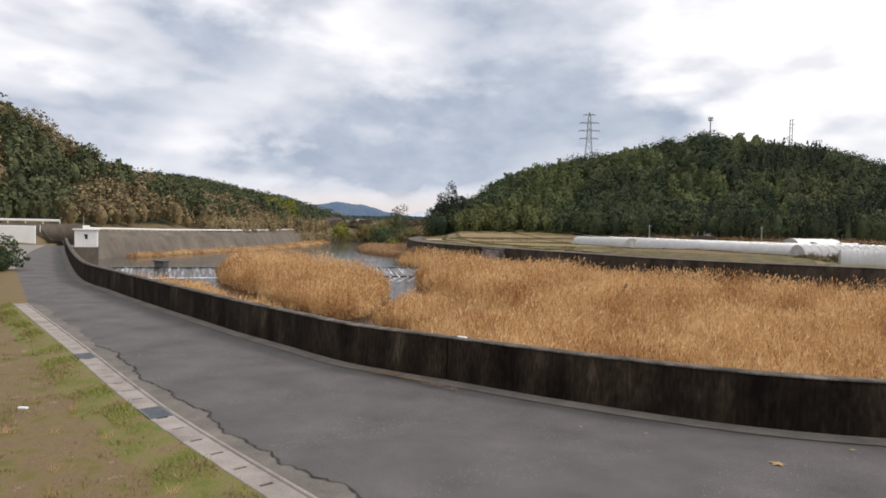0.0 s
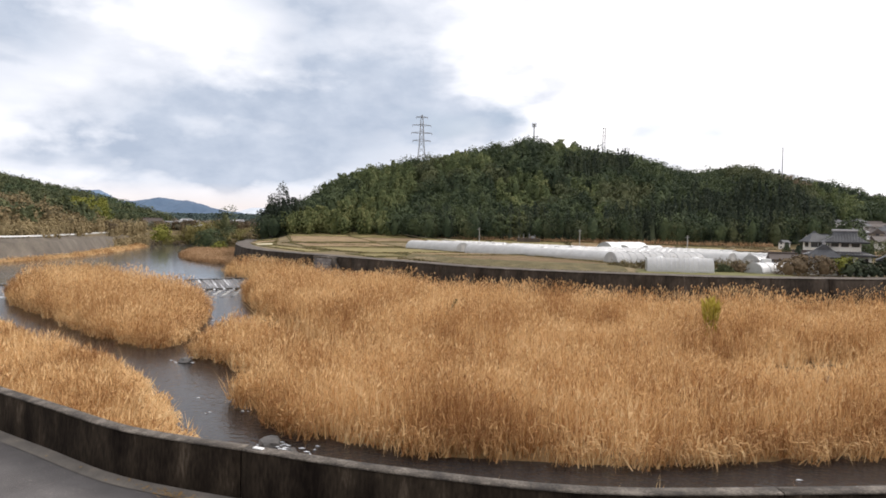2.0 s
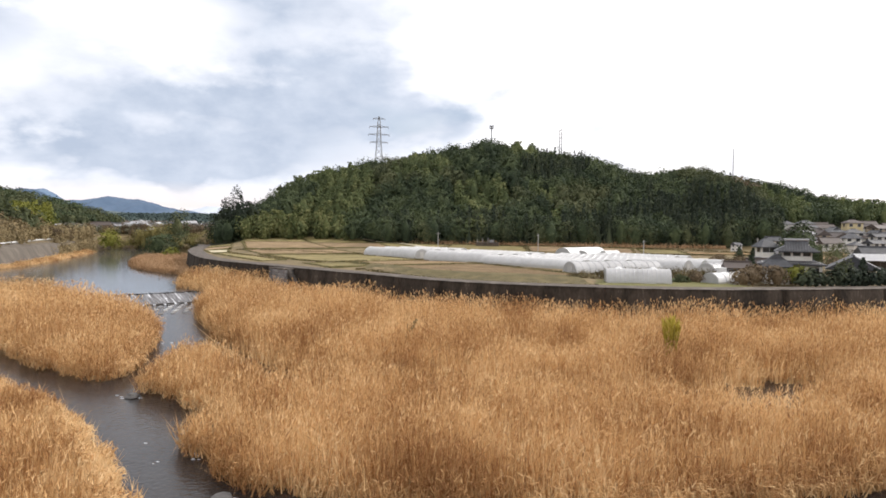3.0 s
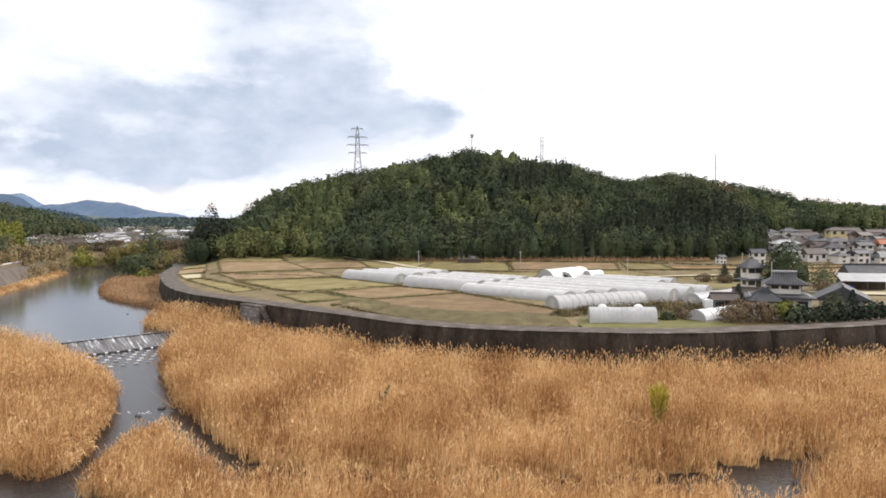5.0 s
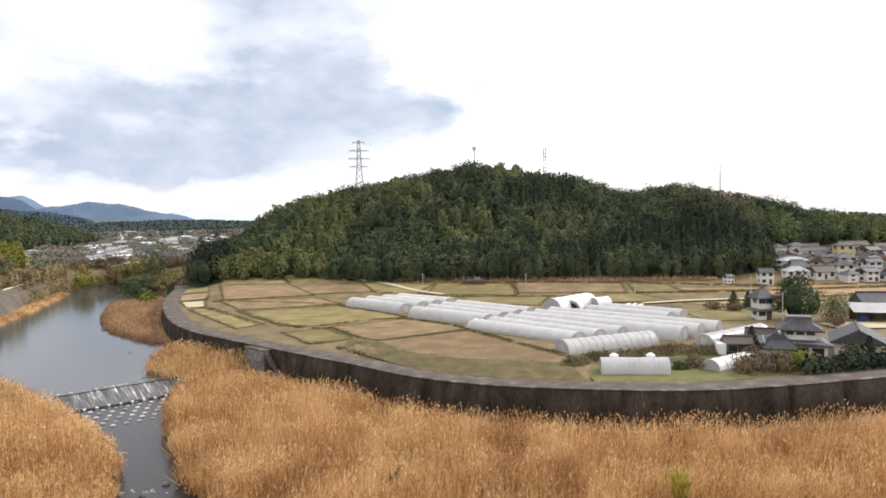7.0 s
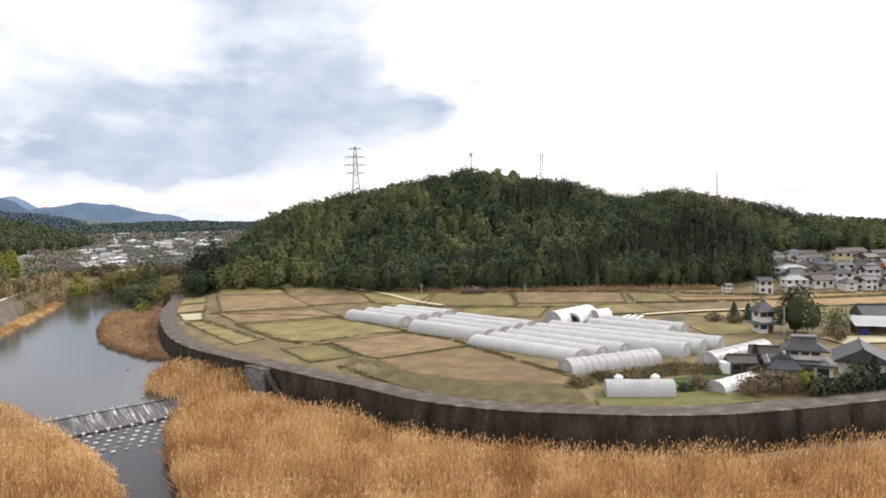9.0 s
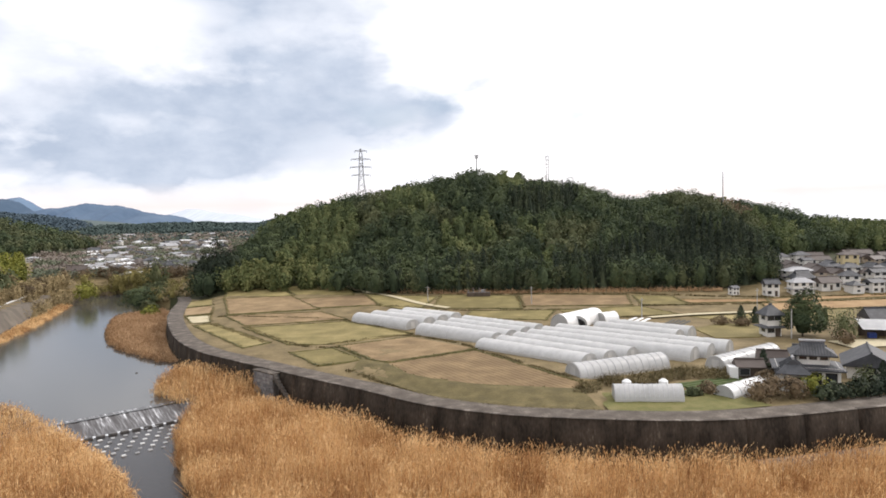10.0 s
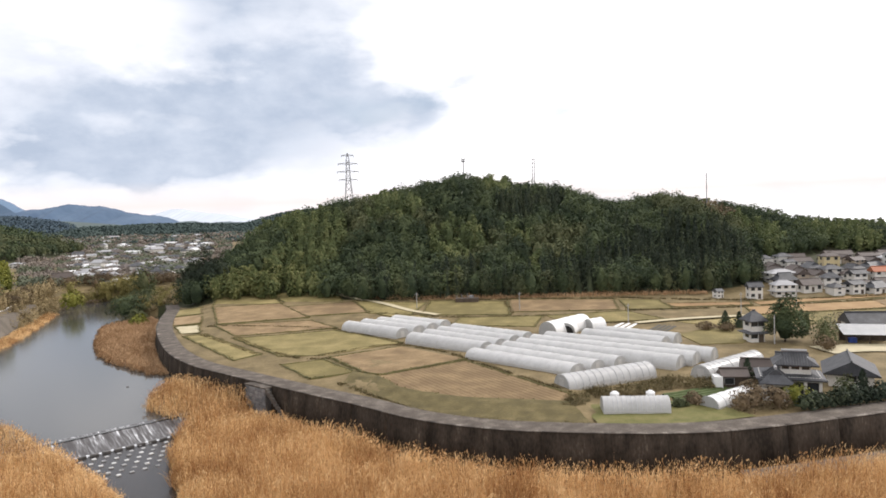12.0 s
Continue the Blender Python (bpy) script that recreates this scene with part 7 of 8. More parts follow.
def pump_platform():
    """The dark pump platform at the foot of the hill."""
    x, y = 6.6 * U, 154 * U
    root = tagged(empty("pump_platform", pose(x, y, ground_z(x, y), 0, 0, -6)), "dark steel pump platform with upright posts", "platform")
    part("deck", box_bm(-3.0, 3.4, -1.2, 1.2, -0.3, 1.1, bevel=0.04), WOODEN, root)
    for px in (-2.6, -1.2, 0.4, 2.0):
        bm = bmesh.new()
        tube(bm, (px, -1.0, 1.1), (px, -1.0, 2.2 + 0.3 * math.sin(px * 3)), 0.09, sides=6)
        part("post", bm, STEEL_DARK, root)
    part("cabinet", box_bm(0.8, 1.7, -0.5, 0.4, 1.1, 1.8, bevel=0.03), STEEL_DARK, root)


pump_platform()


def sluice_outlet():
    """A stone-faced outlet with a slanting wing in the far embankment."""
    a, b = Vector((-25.4, 91.7)) * U, Vector((-17.2, 84.2)) * U
    d = (b - a).normalized()
    ang = math.degrees(math.atan2(d.y, d.x))
    root = tagged(empty("sluice_outlet", pose(a.x, a.y, 0, 0, 0, ang)), "pale stone-faced drainage outlet in the embankment", "outlet")
    part("backing", box_bm(0.0, 5.6, -0.9, 0.3, -5.4, -0.25), WET_STONE, root)
    part("lintel", box_bm(-0.1, 5.7, -1.0, 0.4, -0.25, -0.02, bevel=0.04), PALE_CAP, root)
    me = bpy.data.meshes.new("stone")
    bm = box_bm(-0.42, 0.42, -0.07, 0.07, -0.25, 0.25, bevel=0.06)
    bm.to_mesh(me)
    bm.free()
    me.materials.append(STONE)
    for r in range(9):
        for c in range(6):
            x = 0.62 + c * 0.9 - (0.2 if r % 2 else 0)
            piece("stone", me, root, pose(x, -0.94, -0.56 - r * 0.55, 0, 0, random.uniform(-2, 2)))
    for i in range(11):
        part("step", box_bm(5.6 + i * 0.45, 5.6 + (i + 1) * 0.45 + 0.02, -0.95 + 0.05 * i, -0.35, -0.62 - (i + 1) * 0.42, -0.2 - i * 0.42), DULL_CONCRETE, root)


DULL_CONCRETE = shade("dull_concrete", [(0.07, 0.062, 0.055), (0.14, 0.125, 0.11)], scale=0.8, fine=8, bump=0.3)
STONE = shade("pale_wall_stone", [(0.12, 0.12, 0.125), (0.27, 0.265, 0.26)], scale=1.5, bump=0.4, each=0.35)
sluice_outlet()

# ---------------------------------------------------------------- single trees, hedges, bushes
def tree(name, label, x, y, radius, tall, material, shape="round", lift=0.22, n=420, size=0.5, seed=1, group="", category="tree", limbs=5, droop=0.0, z=None):
    X, Y = x * U, y * U
    gz = ground_z(X, Y) if z is None else z
    root = tagged(empty(name, pose(X, Y, gz)), label, category, group=group)
    rng = np.random.default_rng(seed)
    bm = bmesh.new()
    r0 = max(0.07, tall * 0.028)
    tube(bm, (0, 0, -0.4), (0, 0, tall * 0.5), r0, r0 * 0.6, 7)
    tube(bm, (0, 0, tall * 0.5), (0, 0, tall * 0.9), r0 * 0.6, r0 * 0.15, 6)
    for i in range(limbs):
        a = i * 2.4 + rng.uniform(-0.4, 0.4)
        z0 = tall * (lift + 0.1 + 0.4 * i / max(1, limbs))
        tube(bm, (0, 0, z0), (radius * 0.75 * math.cos(a), radius * 0.75 * math.sin(a), z0 + tall * 0.16), r0 * 0.5, r0 * 0.12, 5)
    part("trunk", bm, BARK, root)
    v, f = crowns(rng, np.zeros((1, 3)), np.array([radius]), np.array([tall]), n, np.array([size]), shape, lift, droop)
    v2, f2 = cores(np.zeros((1, 3)), np.array([radius * 0.95]), np.array([tall * 0.98]), lift, "cone" if shape == "cone" else "round")
    piece("crown", raw_mesh("crown", np.concatenate([v, v2]), np.concatenate([f, f2 + len(v)]), material), root)
    return root


def bare_tree(name, label, x, y, tall, seed, group=""):
    """A leafless tree: forked limbs and a haze of twigs."""
    rng = random.Random(seed)
    X, Y = x * U, y * U
    root = tagged(empty(name, pose(X, Y, ground_z(X, Y))), label, "tree", group=group)
    bm = bmesh.new()
    tips = []

    def grow(p, d, length, r, depth):
        q = p + d * length
        tube(bm, p, q, r, r * 0.65, 5 if depth > 1 else 4)
        if depth == 0:
            tips.append((q, d))
            return
        for i in range(3):
            e = (d + Vector((rng.gauss(0, 0.5), rng.gauss(0, 0.5), rng.gauss(0.12, 0.3)))).normalized()
            grow(q, e, length * rng.uniform(0.6, 0.8), r * 0.6, depth - 1)

    grow(Vector((0, 0, -0.3)), Vector((0, 0, 1)), tall * 0.3, tall * 0.025, 3)
    part("trunk", bm, BARK, root)
    vs = []
    for q, d in tips:
        for i in range(26):
            c = q + Vector((rng.gauss(0, 0.4), rng.gauss(0, 0.4), rng.gauss(0, 0.35)))
            e = Vector((rng.gauss(0, 1), rng.gauss(0, 1), rng.gauss(0.6, 1))).normalized() * rng.uniform(0.3, 0.7)
            w = Vector((e.y, -e.x, 0)).normalized() * 0.03
            vs += [c - w, c + w, c + e]
    piece("twig_haze", raw_mesh("twig_haze", np.array(vs), np.arange(len(vs)).reshape(-1, 3), TWIG), root)["kind"] = "stuff"


BRIGHT_LEAF = shade("bright_yellow_leaf", [(0.27, 0.22, 0.03), (0.46, 0.39, 0.07), (0.58, 0.48, 0.12)], scale=0.8, bump=0, island=0.4, translucent=0.3)
tree("roadside_bush", "dense dark green bush beside the road", -33.6, 22.0, 1.3, 2.1, LEAF, n=900, size=0.22, seed=9, lift=0.0, category="bush", limbs=3)
tree("round_tree", "dense round dark evergreen tree between the houses", 52.6, 104.5, 3.5, 7.5, LEAF, n=3600, size=0.46, seed=1, lift=0.0)


def reed_bush(x, y, tall):
    """A fan of stiff upright blades from one root, dark below and bright at the tips."""
    rng = np.random.default_rng(2)
    root = tagged(empty("reed_bush", pose(x * U, y * U, -3.95 * U)), "bright yellow-green bamboo tuft standing in the reeds", "shrub")
    bm = bmesh.new()
    for i in range(9):
        a, r = i * 2.4, 0.10 + 0.05 * (i % 3)
        tube(bm, (r * math.cos(a), r * math.sin(a), 0), (3.5 * r * math.cos(a), 3.5 * r * math.sin(a), tall * rng.uniform(0.7, 0.95)), 0.03, 0.012, 5)
    part("stems", bm, OLIVE_LEAF, root)
    n = 900
    a, u = rng.uniform(0, 6.283, n), rng.uniform(0.25, 1.0, n)
    r = (0.15 + 0.75 * u) * np.sqrt(rng.uniform(0, 1, n)) * 0.85
    c = np.stack([r * np.cos(a), r * np.sin(a), tall * u * (1 - 0.18 * r)], 1)
    e = np.stack([np.cos(a) * 0.22, np.sin(a) * 0.22, rng.uniform(0.25, 0.7, n)], 1)
    t = rng.uniform(0, 6.283, n)
    w = np.stack([np.cos(t) * 0.05, np.sin(t) * 0.05, np.zeros(n)], 1)
    v = np.stack([c, c + e * 0.5 + w, c + e, c + e * 0.5 - w], 1).reshape(-1, 3)
    piece("leaves", raw_mesh("leaves", v, np.arange(4 * n).reshape(-1, 4), BRIGHT_LEAF), root)


reed_bush(15.4, 45.8, 4.6)
tree("reed_shrub", "small dull green shrub standing in the reeds", -3.6, 50.5, 0.35, 3.3, OLIVE_LEAF, "plume", 0.1, n=110, size=0.22, seed=3, z=-3.95 * U, category="shrub", limbs=2)
tree("river_tree", "dark olive tree at the end of the dike", -85.5, 203, 4.4, 10.5, OLIVE_LEAF, n=620, size=0.75, seed=4, lift=0.1)
tree("river_bush", "yellow-green bush leaning over the water", -101, 193, 4.0, 5.6, YELLOW_LEAF, n=560, size=0.75, seed=5, lift=0.03, z=-2.2)
for i, (x, y, r, h, mat, lab) in enumerate(((-74, 172, 3.0, 3.6, OLIVE_LEAF, "green bush at the corner of the dike"), (-71.5, 165, 2.6, 3.0, YELLOW_LEAF, "green bush at the corner of the dike"),
                                            (-77, 180, 3.2, 3.8, OLIVE_LEAF, "green bush at the corner of the dike"), (-80, 192, 3.0, 4.0, OLIVE_LEAF, "green bush at the corner of the dike"),
                                            (-94, 214, 3.8, 3.8, OLIVE_LEAF, "thick brush on the upper river bank"), (-100, 219, 3.8, 3.8, OLIVE_LEAF, "thick brush on the upper river bank"),
                                            (-107, 216, 3.8, 3.6, RUSSET, "brown brush on the upper river bank"), (-112, 206, 3.6, 3.8, RUSSET, "brown brush on the upper river bank"),
                                            (-88, 212, 3.6, 3.6, OLIVE_LEAF, "thick brush on the upper river bank"), (-113, 190, 3.4, 5.0, RUSSET, "brown brush on the upper river bank"),
                                            (-110, 180, 3.0, 4.6, RUSSET, "brown brush on the upper river bank"))):
    tree("river_bush", lab, x, y, r, h, mat, n=420, size=0.7, seed=20 + i, lift=0.02, category="bush", limbs=3, group="river bushes")
tree("river_tree", "bright green tree at the foot of the near-side hill", -124, 186, 6.0, 10.0, YELLOW_LEAF, n=800, size=0.9, seed=6, lift=0.05)
for i, (x, y) in enumerate(((-116, 176), (-118, 186), (-121, 168), (-107, 200), (-119, 198))):
    bare_tree("bare_tree", "leafless grey-brown tree on the river bank", x, y, 6.5 + i % 3, 40 + i, "bare trees")
for i, (x, y, h) in enumerate(((-61.5, 179, 13.5), (-58.5, 177.5, 14.5), (-63.5, 181.5, 12), (-56.0, 180, 12.5), (-66, 184, 10))):
    tree("cedar", "tall dark cedar at the corner of the fields", x, y, 3.3, h, CEDAR, "round", 0.0, n=1500, size=0.6, seed=60 + i, group="cedars")
for i, (x, y, r, h, mat, lab) in enumerate(((49.5, 118.5, 1.6, 3.6, CEDAR, "dark clipped conifer beside the lawn"), (51.6, 117.8, 1.5, 3.4, CEDAR, "dark clipped conifer beside the lawn"),
                                            (45.5, 116.5, 2.0, 1.8, RUSSET, "brown shrub beside the lawn"), (47.8, 114.5, 1.8, 1.8, RUSSET, "brown shrub beside the lawn"),
                                            (56.5, 100.5, 2.2, 4.2, OLIVE_LEAF, "olive garden tree beside the yard"), (58.2, 103.5, 2.0, 4.6, OLIVE_LEAF, "olive garden tree beside the yard"),
                                            (59.0, 110.0, 1.6, 5.2, OLIVE_LEAF, "tall garden pine beside the yard"), (55.0, 97.5, 1.8, 2.6, RUSSET, "brown shrub beside the yard"),
                                            (66.5, 112.5, 2.6, 3.6, TWIG, "grey leafless shrub beside the yard"), (36.0, 81.5, 1.2, 3.8, CEDAR, "dark garden conifer behind the farmhouse"),
                                            (26.8, 74.0, 1.4, 1.5, RUSSET, "dark red shrub beside the greenhouse"), (24.9, 73.0, 0.9, 1.1, OLIVE_LEAF, "low shrub beside the greenhouse"),
                                            (30.8, 71.2, 1.9, 2.2, RUSSET, "brown leafless shrub on the dike"), (32.6, 72.6, 2.0, 2.7, RUSSET, "brown leafless shrub on the dike"),
                                            (34.6, 71.6, 1.7, 2.6, RUSSET, "brown leafless shrub on the dike"), (36.8, 72.2, 1.5, 3.0, YELLOW_LEAF, "yellow-green garden shrub before the farmhouse"),
                                            (42.2, 72.6, 1.3, 3.3, OLIVE_LEAF, "garden shrub before the farmhouse"), (45.0, 74.0, 1.3, 3.8, CEDAR, "dark garden conifer beside the farmhouse"),
                                            (33.6, 76.2, 1.2, 2.6, RUSSET, "reddish garden shrub beside the farmhouse"))):
    tree("garden_shrub", lab, x, y, r, h, mat, "cone" if mat is CEDAR else "round", n=520, size=0.32, seed=100 + i, lift=0.0, category="shrub", limbs=3, group="garden shrubs")


def hedge():
    """A clipped dark hedge along the dike before the farmhouses."""
    rng = np.random.default_rng(91)
    line = smooth_line(on_plan([(36.5, 70.2), (40, 71.0), (46, 72.6), (54, 75.0), (66, 79.0)]), 1.1)
    base = np.column_stack([line, height_at(line[:, 0], line[:, 1])])
    t = len(base)
    v1, f1 = crowns(rng, base, np.full(t, 1.05), rng.uniform(1.7, 2.5, t), 190, np.full(t, 0.42), "round", 0.0)
    v2, f2 = cores(base, np.full(t, 1.0), np.full(t, 1.9), 0.0)
    ob = new("hedge", raw_mesh("hedge", np.concatenate([v1, v2]), np.concatenate([f1, f2 + len(v1)]), CEDAR))
    tagged(ob, "dark green garden hedge along the dike track", "hedge")


hedge()


def valley_brush():
    rng = np.random.default_rng(93)
    D = 228 + 500 * rng.uniform(0, 1, 2200) ** 1.3
    u = rng.uniform(0.29, 0.60, len(D))
    p = np.column_stack([-D * u, D]) * U
    px, py = p[:, 0] / U, p[:, 1] / U
    k = (valley_height(px, py) < 5) & (poly_distance(px, py, RIVER) > 2)
    p = p[k]
    n1 = patchy(p, 0.02, 9)
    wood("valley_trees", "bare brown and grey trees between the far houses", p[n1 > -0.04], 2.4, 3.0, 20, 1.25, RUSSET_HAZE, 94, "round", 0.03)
    wood("valley_trees", "dull green trees between the far houses", p[n1 <= -0.04], 2.3, 3.4, 20, 1.25, HAZED_GREEN, 95, "round", 0.03)
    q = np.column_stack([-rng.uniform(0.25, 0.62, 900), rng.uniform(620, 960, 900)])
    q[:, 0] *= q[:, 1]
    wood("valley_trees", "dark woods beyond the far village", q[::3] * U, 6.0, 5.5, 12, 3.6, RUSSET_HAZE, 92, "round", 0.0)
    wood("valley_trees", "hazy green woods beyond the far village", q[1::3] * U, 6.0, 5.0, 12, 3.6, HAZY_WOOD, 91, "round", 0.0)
    wood("valley_trees", "hazy green woods beyond the far village", q[2::3] * U, 6.0, 4.5, 12, 3.6, HAZED_GREEN, 90, "round", 0.0)
    q = scatter(45, -85, -67, 179, 208, 2.9)
    qx, qy = q[:, 0] / U, q[:, 1] / U
    q = q[(poly_distance(qx, qy, RIVER) > 1.0) & (poly_distance(qx, qy, [(-64, 168), (-56, 166), (-55, 177), (-66, 180)]) > 1)]
    wood("river_brush", "low brown brush at the end of the fields", q[::2], 1.9, 2.2, 130, 0.42, SCRUB_TREE, 127, "round", 0.0)
    wood("river_brush", "low olive brush at the end of the fields", q[1::2], 1.9, 2.5, 130, 0.42, BRUSH, 128, "round", 0.0)
    # thick brush where the river bends out of sight
    def belt(line, wide, gap, seed):
        ln = smooth_line(on_plan(line), gap)
        r2 = np.random.default_rng(seed)
        return np.concatenate([ln + r2.normal(0, wide, ln.shape) for _ in range(3)])
    wood("river_brush", "yellow-olive brush along the river bend", belt([(-113, 216), (-106, 220), (-98, 220), (-91, 212), (-88, 204)], 1.8, 2.6, 1), 2.6, 5.4, 190, 0.6, BRUSH, 121, "round", 0.0)
    wood("river_brush", "bare brown trees behind the river bend", belt([(-120, 228), (-108, 231), (-96, 228), (-86, 222)], 3.0, 3.6, 2), 2.4, 4.6, 170, 0.55, RUSSET, 122, "round", 0.1)
    wood("river_brush", "brown and yellow scrub on the outer river bank", belt([(-104, 172), (-109, 186), (-113, 199), (-117, 212)], 2.4, 2.4, 3), 2.4, 5.8, 180, 0.55, SCRUB_TREE, 123, "round", 0.0)
    wood("river_brush", "green and olive bushes on the inner river bank", belt([(-78, 183), (-84, 195), (-90, 207)], 1.2, 3.0, 4), 2.2, 2.6, 190, 0.5, OLIVE_LEAF, 124, "round", 0.0)
    wood("river_brush", "tall yellow-green bamboo at the foot of the near-side hill", belt([(-126, 196), (-133, 206), (-138, 218)], 3.0, 2.8, 5), 3.0, 11.5, 260, 0.7, YELLOW_LEAF, 125, "plume", 0.0, 0.3)
    wood("river_brush", "brown brush on the slope above the bank road", belt([(-95, 118), (-100, 138), (-106, 156), (-113, 174), (-120, 188)], 2.6, 2.2, 6), 2.0, 3.6, 150, 0.55, SCRUB_TREE, 126, "round", 0.0)


# these two tree colours are lightened to paint in the valley's haze
RUSSET_HAZE = shade("hazed_winter_trees", [(0.13, 0.108, 0.092), (0.19, 0.16, 0.135), (0.26, 0.22, 0.18)], scale=0.03, bump=0, island=0.1)
HAZED_GREEN = shade("hazed_valley_green", [(0.08, 0.095, 0.068), (0.125, 0.14, 0.093), (0.18, 0.185, 0.125)], scale=0.03, bump=0, island=0.1)
BRUSH = shade("olive_brush", [(0.12, 0.105, 0.035), (0.22, 0.19, 0.065), (0.32, 0.27, 0.10)], scale=0.12, fine=0.8, bump=0, island=0.4, translucent=0.15)
SCRUB_TREE = shade("brown_scrub", [(0.18, 0.138, 0.072), (0.31, 0.243, 0.13), (0.43, 0.34, 0.185)], scale=0.12, fine=0.8, bump=0, island=0.4, translucent=0.25)
valley_brush()
tree("river_bush", "large fresh green bush over the inner river bank", -81.5, 181.5, 5.2, 6.4, LEAF, n=1500, size=0.55, seed=81, lift=0.0, z=-3.6, category="bush", limbs=3, group="river bushes")
BAND = [(-16, 163), (-2, 158), (20, 155), (44, 153), (60, 151), (60, 153.5), (44, 156.5), (20, 158.5), (0, 162), (-14, 166)]
reeds("roadside_grass", "band of tall russet grass at the foot of the hill", BAND, 1.35 * U, 1.3, 9, 12, 1, 96, RED_GRASS)
lane = smooth_line(on_plan([(-26, 172), (-14, 158), (-6, 146), (0, 140)]), 2)
ribbon("field_lane", np.column_stack([lane, height_at(lane[:, 0], lane[:, 1])]), [(1.0, 0.25), (-1.0, 0.25)], PALE_FIELD, "pale farm lane between the fields", "road")
lane = smooth_line(on_plan([(36, 125), (46, 127.2), (60, 128)]), 2)
ribbon("farm_lane", np.column_stack([lane, height_at(lane[:, 0], lane[:, 1])]), [(1.1, 0.3), (-1.1, 0.3)], PALE_FIELD, "pale farm lane between the fields", "road")


def weed_row(pts, tall, label, wide=0.35, seed=5):
    """A ragged line of dry weeds following the ground."""
    rng = np.random.default_rng(seed)
    ln = smooth_line(on_plan(pts), 0.22)
    q = np.repeat(ln, 9, axis=0)
    q = q + rng.normal(0, wide, q.shape)
    gap = np.sin(np.arange(len(q)) * 0.013 + seed) + 0.5 * np.sin(np.arange(len(q)) * 0.041)
    q = q[gap > -0.75]
    n = len(q)
    z = height_at(q[:, 0], q[:, 1])
    a, w, h = rng.uniform(0, 6.283, n), rng.uniform(0.06, 0.15, n), tall * 0.55 * rng.uniform(0.2, 1.0, n)
    e = np.stack([np.cos(a) * w, np.sin(a) * w], 1)
    v = np.stack([np.column_stack([q - e, z]), np.column_stack([q + e, z]), np.column_stack([q + rng.normal(0, 0.12, q.shape), z + 0.1 + h])], 1).reshape(-1, 3)
    tagged(new("weeds", raw_mesh("weeds", v, np.arange(len(v)).reshape(-1, 3), SCRUB_LEAF)), label, "weeds", kind="stuff")


for i, (pts, h) in enumerate((([(40, 152), (64, 144), (90, 142.8), (122, 146.5)], 0.9), ([(38, 137.8), (60, 137.2), (88, 139), (122, 143.6)], 0.6), ([(58, 128.6), (88, 130.6), (122, 134.8)], 0.6),
                              ([(24, 126), (42, 127.6), (58, 128.4)], 0.5), ([(-12, 144.4), (4, 137.3), (22, 136)], 0.5), ([(2, 157), (20, 154.3), (40, 151.4)], 0.8), ([(15, 152.5), (15, 139)], 0.5),
                              ([(-37, 126), (-24, 108), (-17, 104.5)], 0.5), ([(-19, 107.5), (-7, 113.5), (3, 99.5), (-8, 91)], 0.45), ([(-45, 131), (-29, 109.8)], 0.5), ([(-46, 138.5), (-20, 130.5), (-6, 114)], 0.45),
                              ([(-13.3, 88.9), (-8.2, 82.4), (-3.2, 76.2), (2, 72.6), (8, 70.2), (14.5, 68.6)], 0.4), ([(4, 97.8), (14.6, 78.4)], 0.5))):
    weed_row(pts, h, "ragged line of dry weeds along a field edge", seed=300 + i)


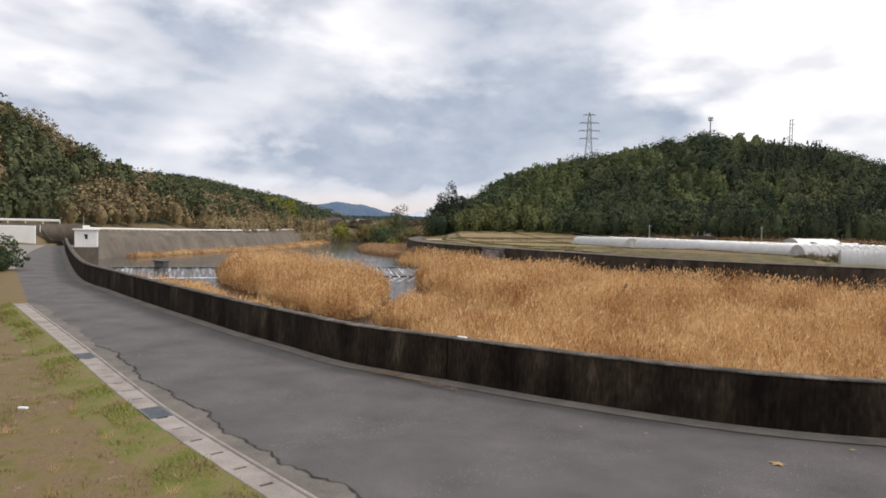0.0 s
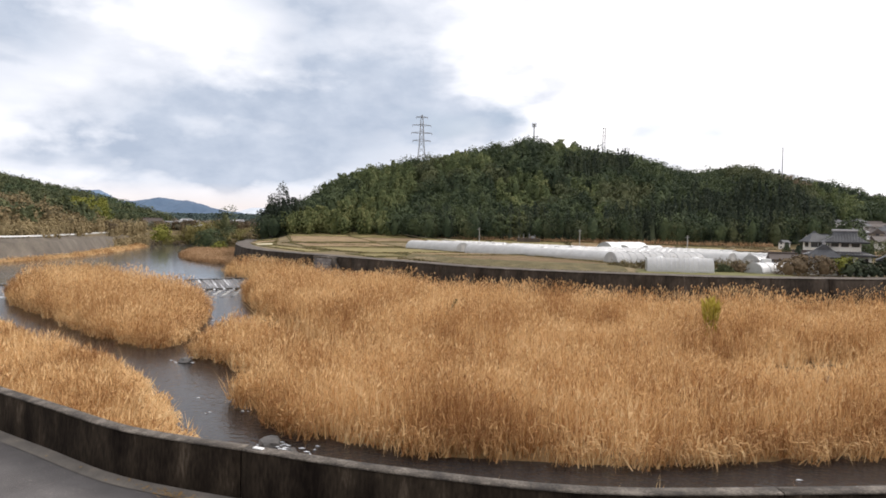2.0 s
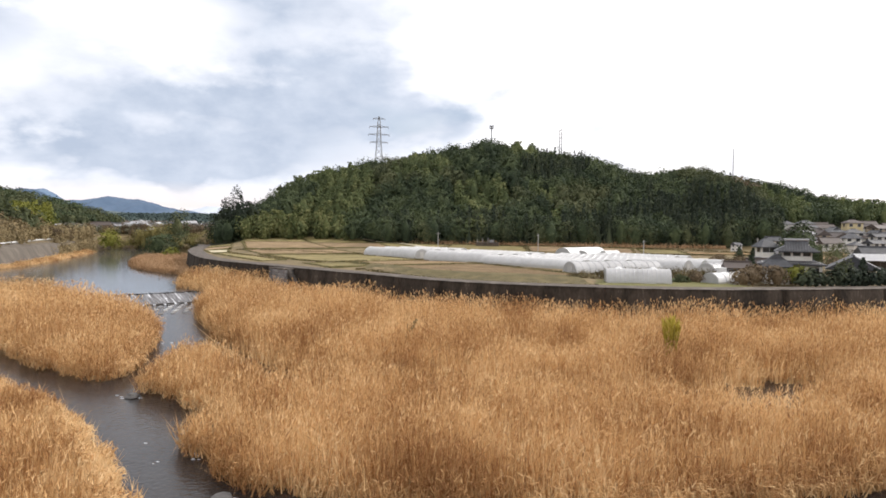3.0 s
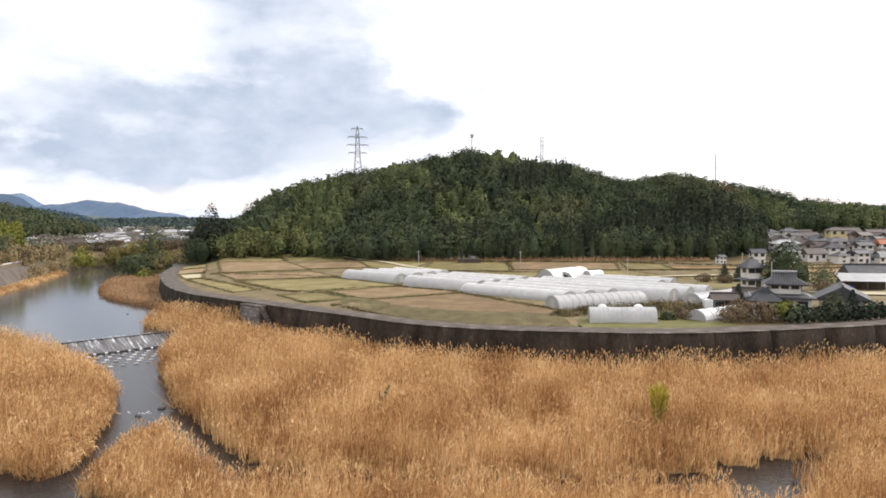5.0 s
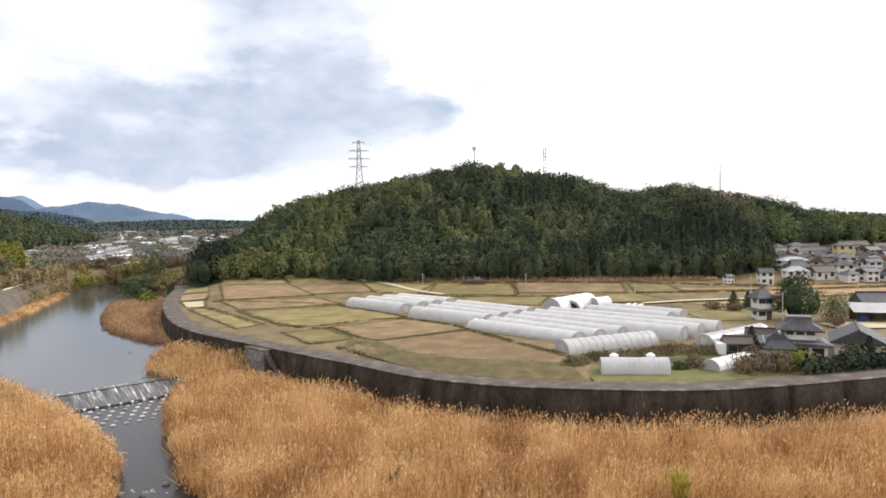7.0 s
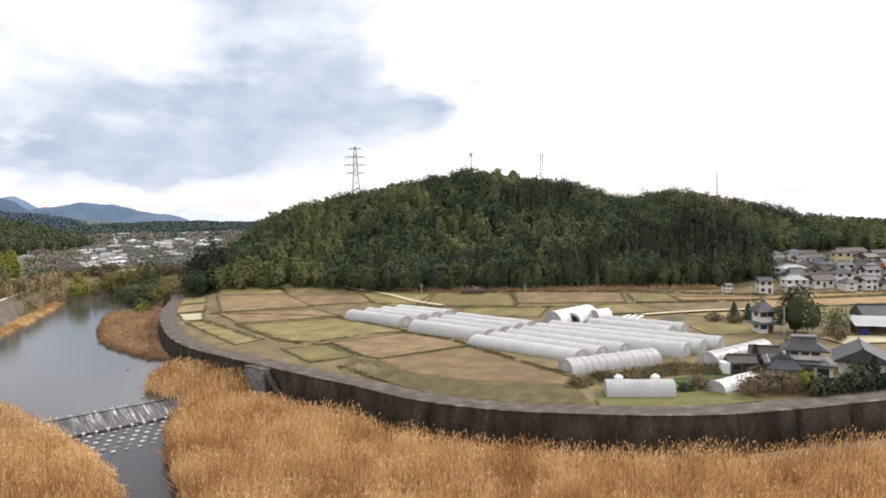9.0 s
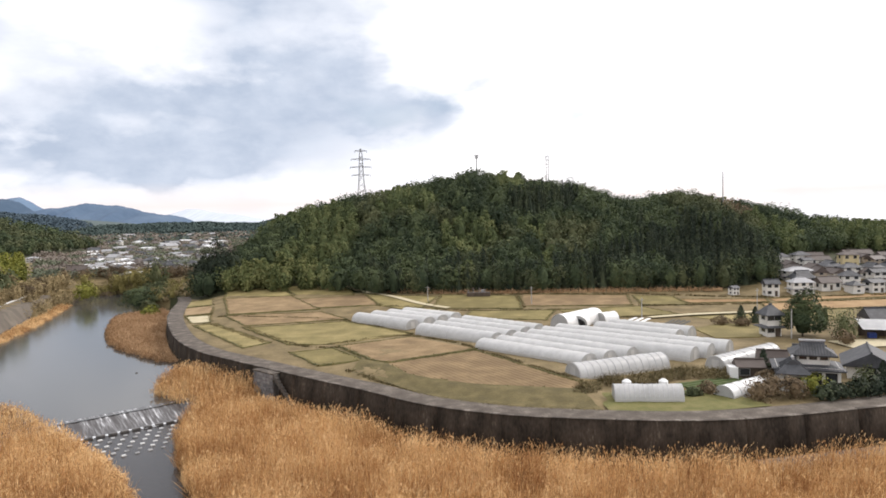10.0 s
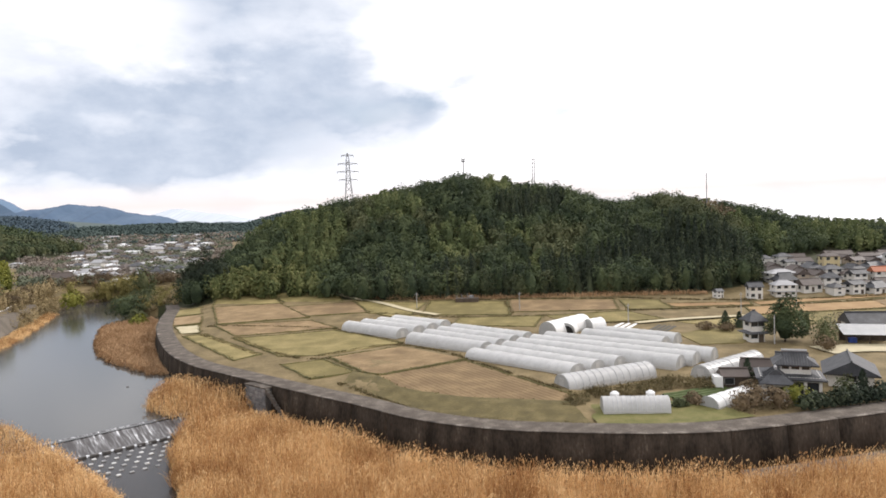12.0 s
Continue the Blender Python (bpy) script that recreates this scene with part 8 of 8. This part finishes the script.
def lerp_sheet(name, low, high, z0, z1, material, label, category, n=7, wobble=0.12):
    """A sloping grass bank between two lines of the plan."""
    a, b = smooth_line(on_plan(low), 0.9), smooth_line(on_plan(high), 0.9)
    m = max(len(a), len(b))
    pick = lambda q: q[np.linspace(0, len(q) - 1, m).astype(int)]
    a, b = pick(a), pick(b)
    v = []
    for i in range(m):
        for j in range(n):
            u = j / (n - 1)
            q = a[i] + (b[i] - a[i]) * u
            v.append((q[0], q[1], z0 + (z1 - z0) * float(step(0, 1, u)) + wobble * math.sin(i * 1.3 + j * 2.1) * math.sin(u * math.pi)))
    f = [(i * n + j, i * n + j + 1, (i + 1) * n + j + 1, (i + 1) * n + j) for i in range(m - 1) for j in range(n - 1)]
    tagged(new(name, raw_mesh(name, v, f, material, smooth=True)), label, category, kind="structure")


lerp_sheet("field_bank", [(-13.0, 88.6), (-8.0, 82.2), (-3.0, 76.0), (2.0, 72.4), (8.0, 70.0), (14.5, 68.4)], [(-12.0, 93.0), (-8.2, 89.6), (-5.0, 83.6), (1.6, 78.7), (8, 76.6), (13.4, 75.0)], 0.06, 0.72, BANK,
           "dull brown-green grass bank below the front field", "bank")
lerp_sheet("grass_patch", [(15.0, 68.4), (20, 67.6), (26, 67.8), (31, 68.8)], [(14.6, 75.0), (20, 74.6), (25, 74.0), (29, 72.6)], 0.07, 0.14, LAWN, "strip of green grass round the small greenhouse", "grass", wobble=0.04)
SCRUB = [(16.2, 80.2), (21, 80.8), (27.5, 84.3), (31, 82.6), (38, 86.5), (39, 84.5), (31, 79.6), (26, 80.2), (21, 78.0), (17, 77.6)]
reeds("scrub", "ragged brown scrub behind the greenhouse", SCRUB, 0.0, 0.9, 30, 60, 2, 97, SCRUB_LEAF)
reeds("bank_tuft", "tuft of dry yellow grass at the end of the bank", [(12.6, 73.4), (14.8, 74.2), (16.4, 77.0), (15.4, 78.6), (13.4, 77.4)], 0.1, 0.7, 60, 90, 1, 98, SCRUB_LEAF)
reeds("wall_fringe", "sparse dry stalks at the foot of the parapet", [(-4, 15.6), (2, 15.2), (8, 15.6), (20, 17.0), (20, 18.3), (8, 17.3), (2, 16.9), (-3, 17.2)], -4.1 * U, 1.35, 5, 9, 2, 99, REED)
lerp_sheet("gravel_bar", [(27, 61.4), (34, 62.4), (46, 65.2), (62, 70.0), (80, 76.0)], [(27, 63.9), (34, 65.3), (46, 68.2), (62, 72.8), (80, 78.8)], -5.1, -4.3, GRIT,
           "grey gravel bar at the foot of the embankment", "gravel")
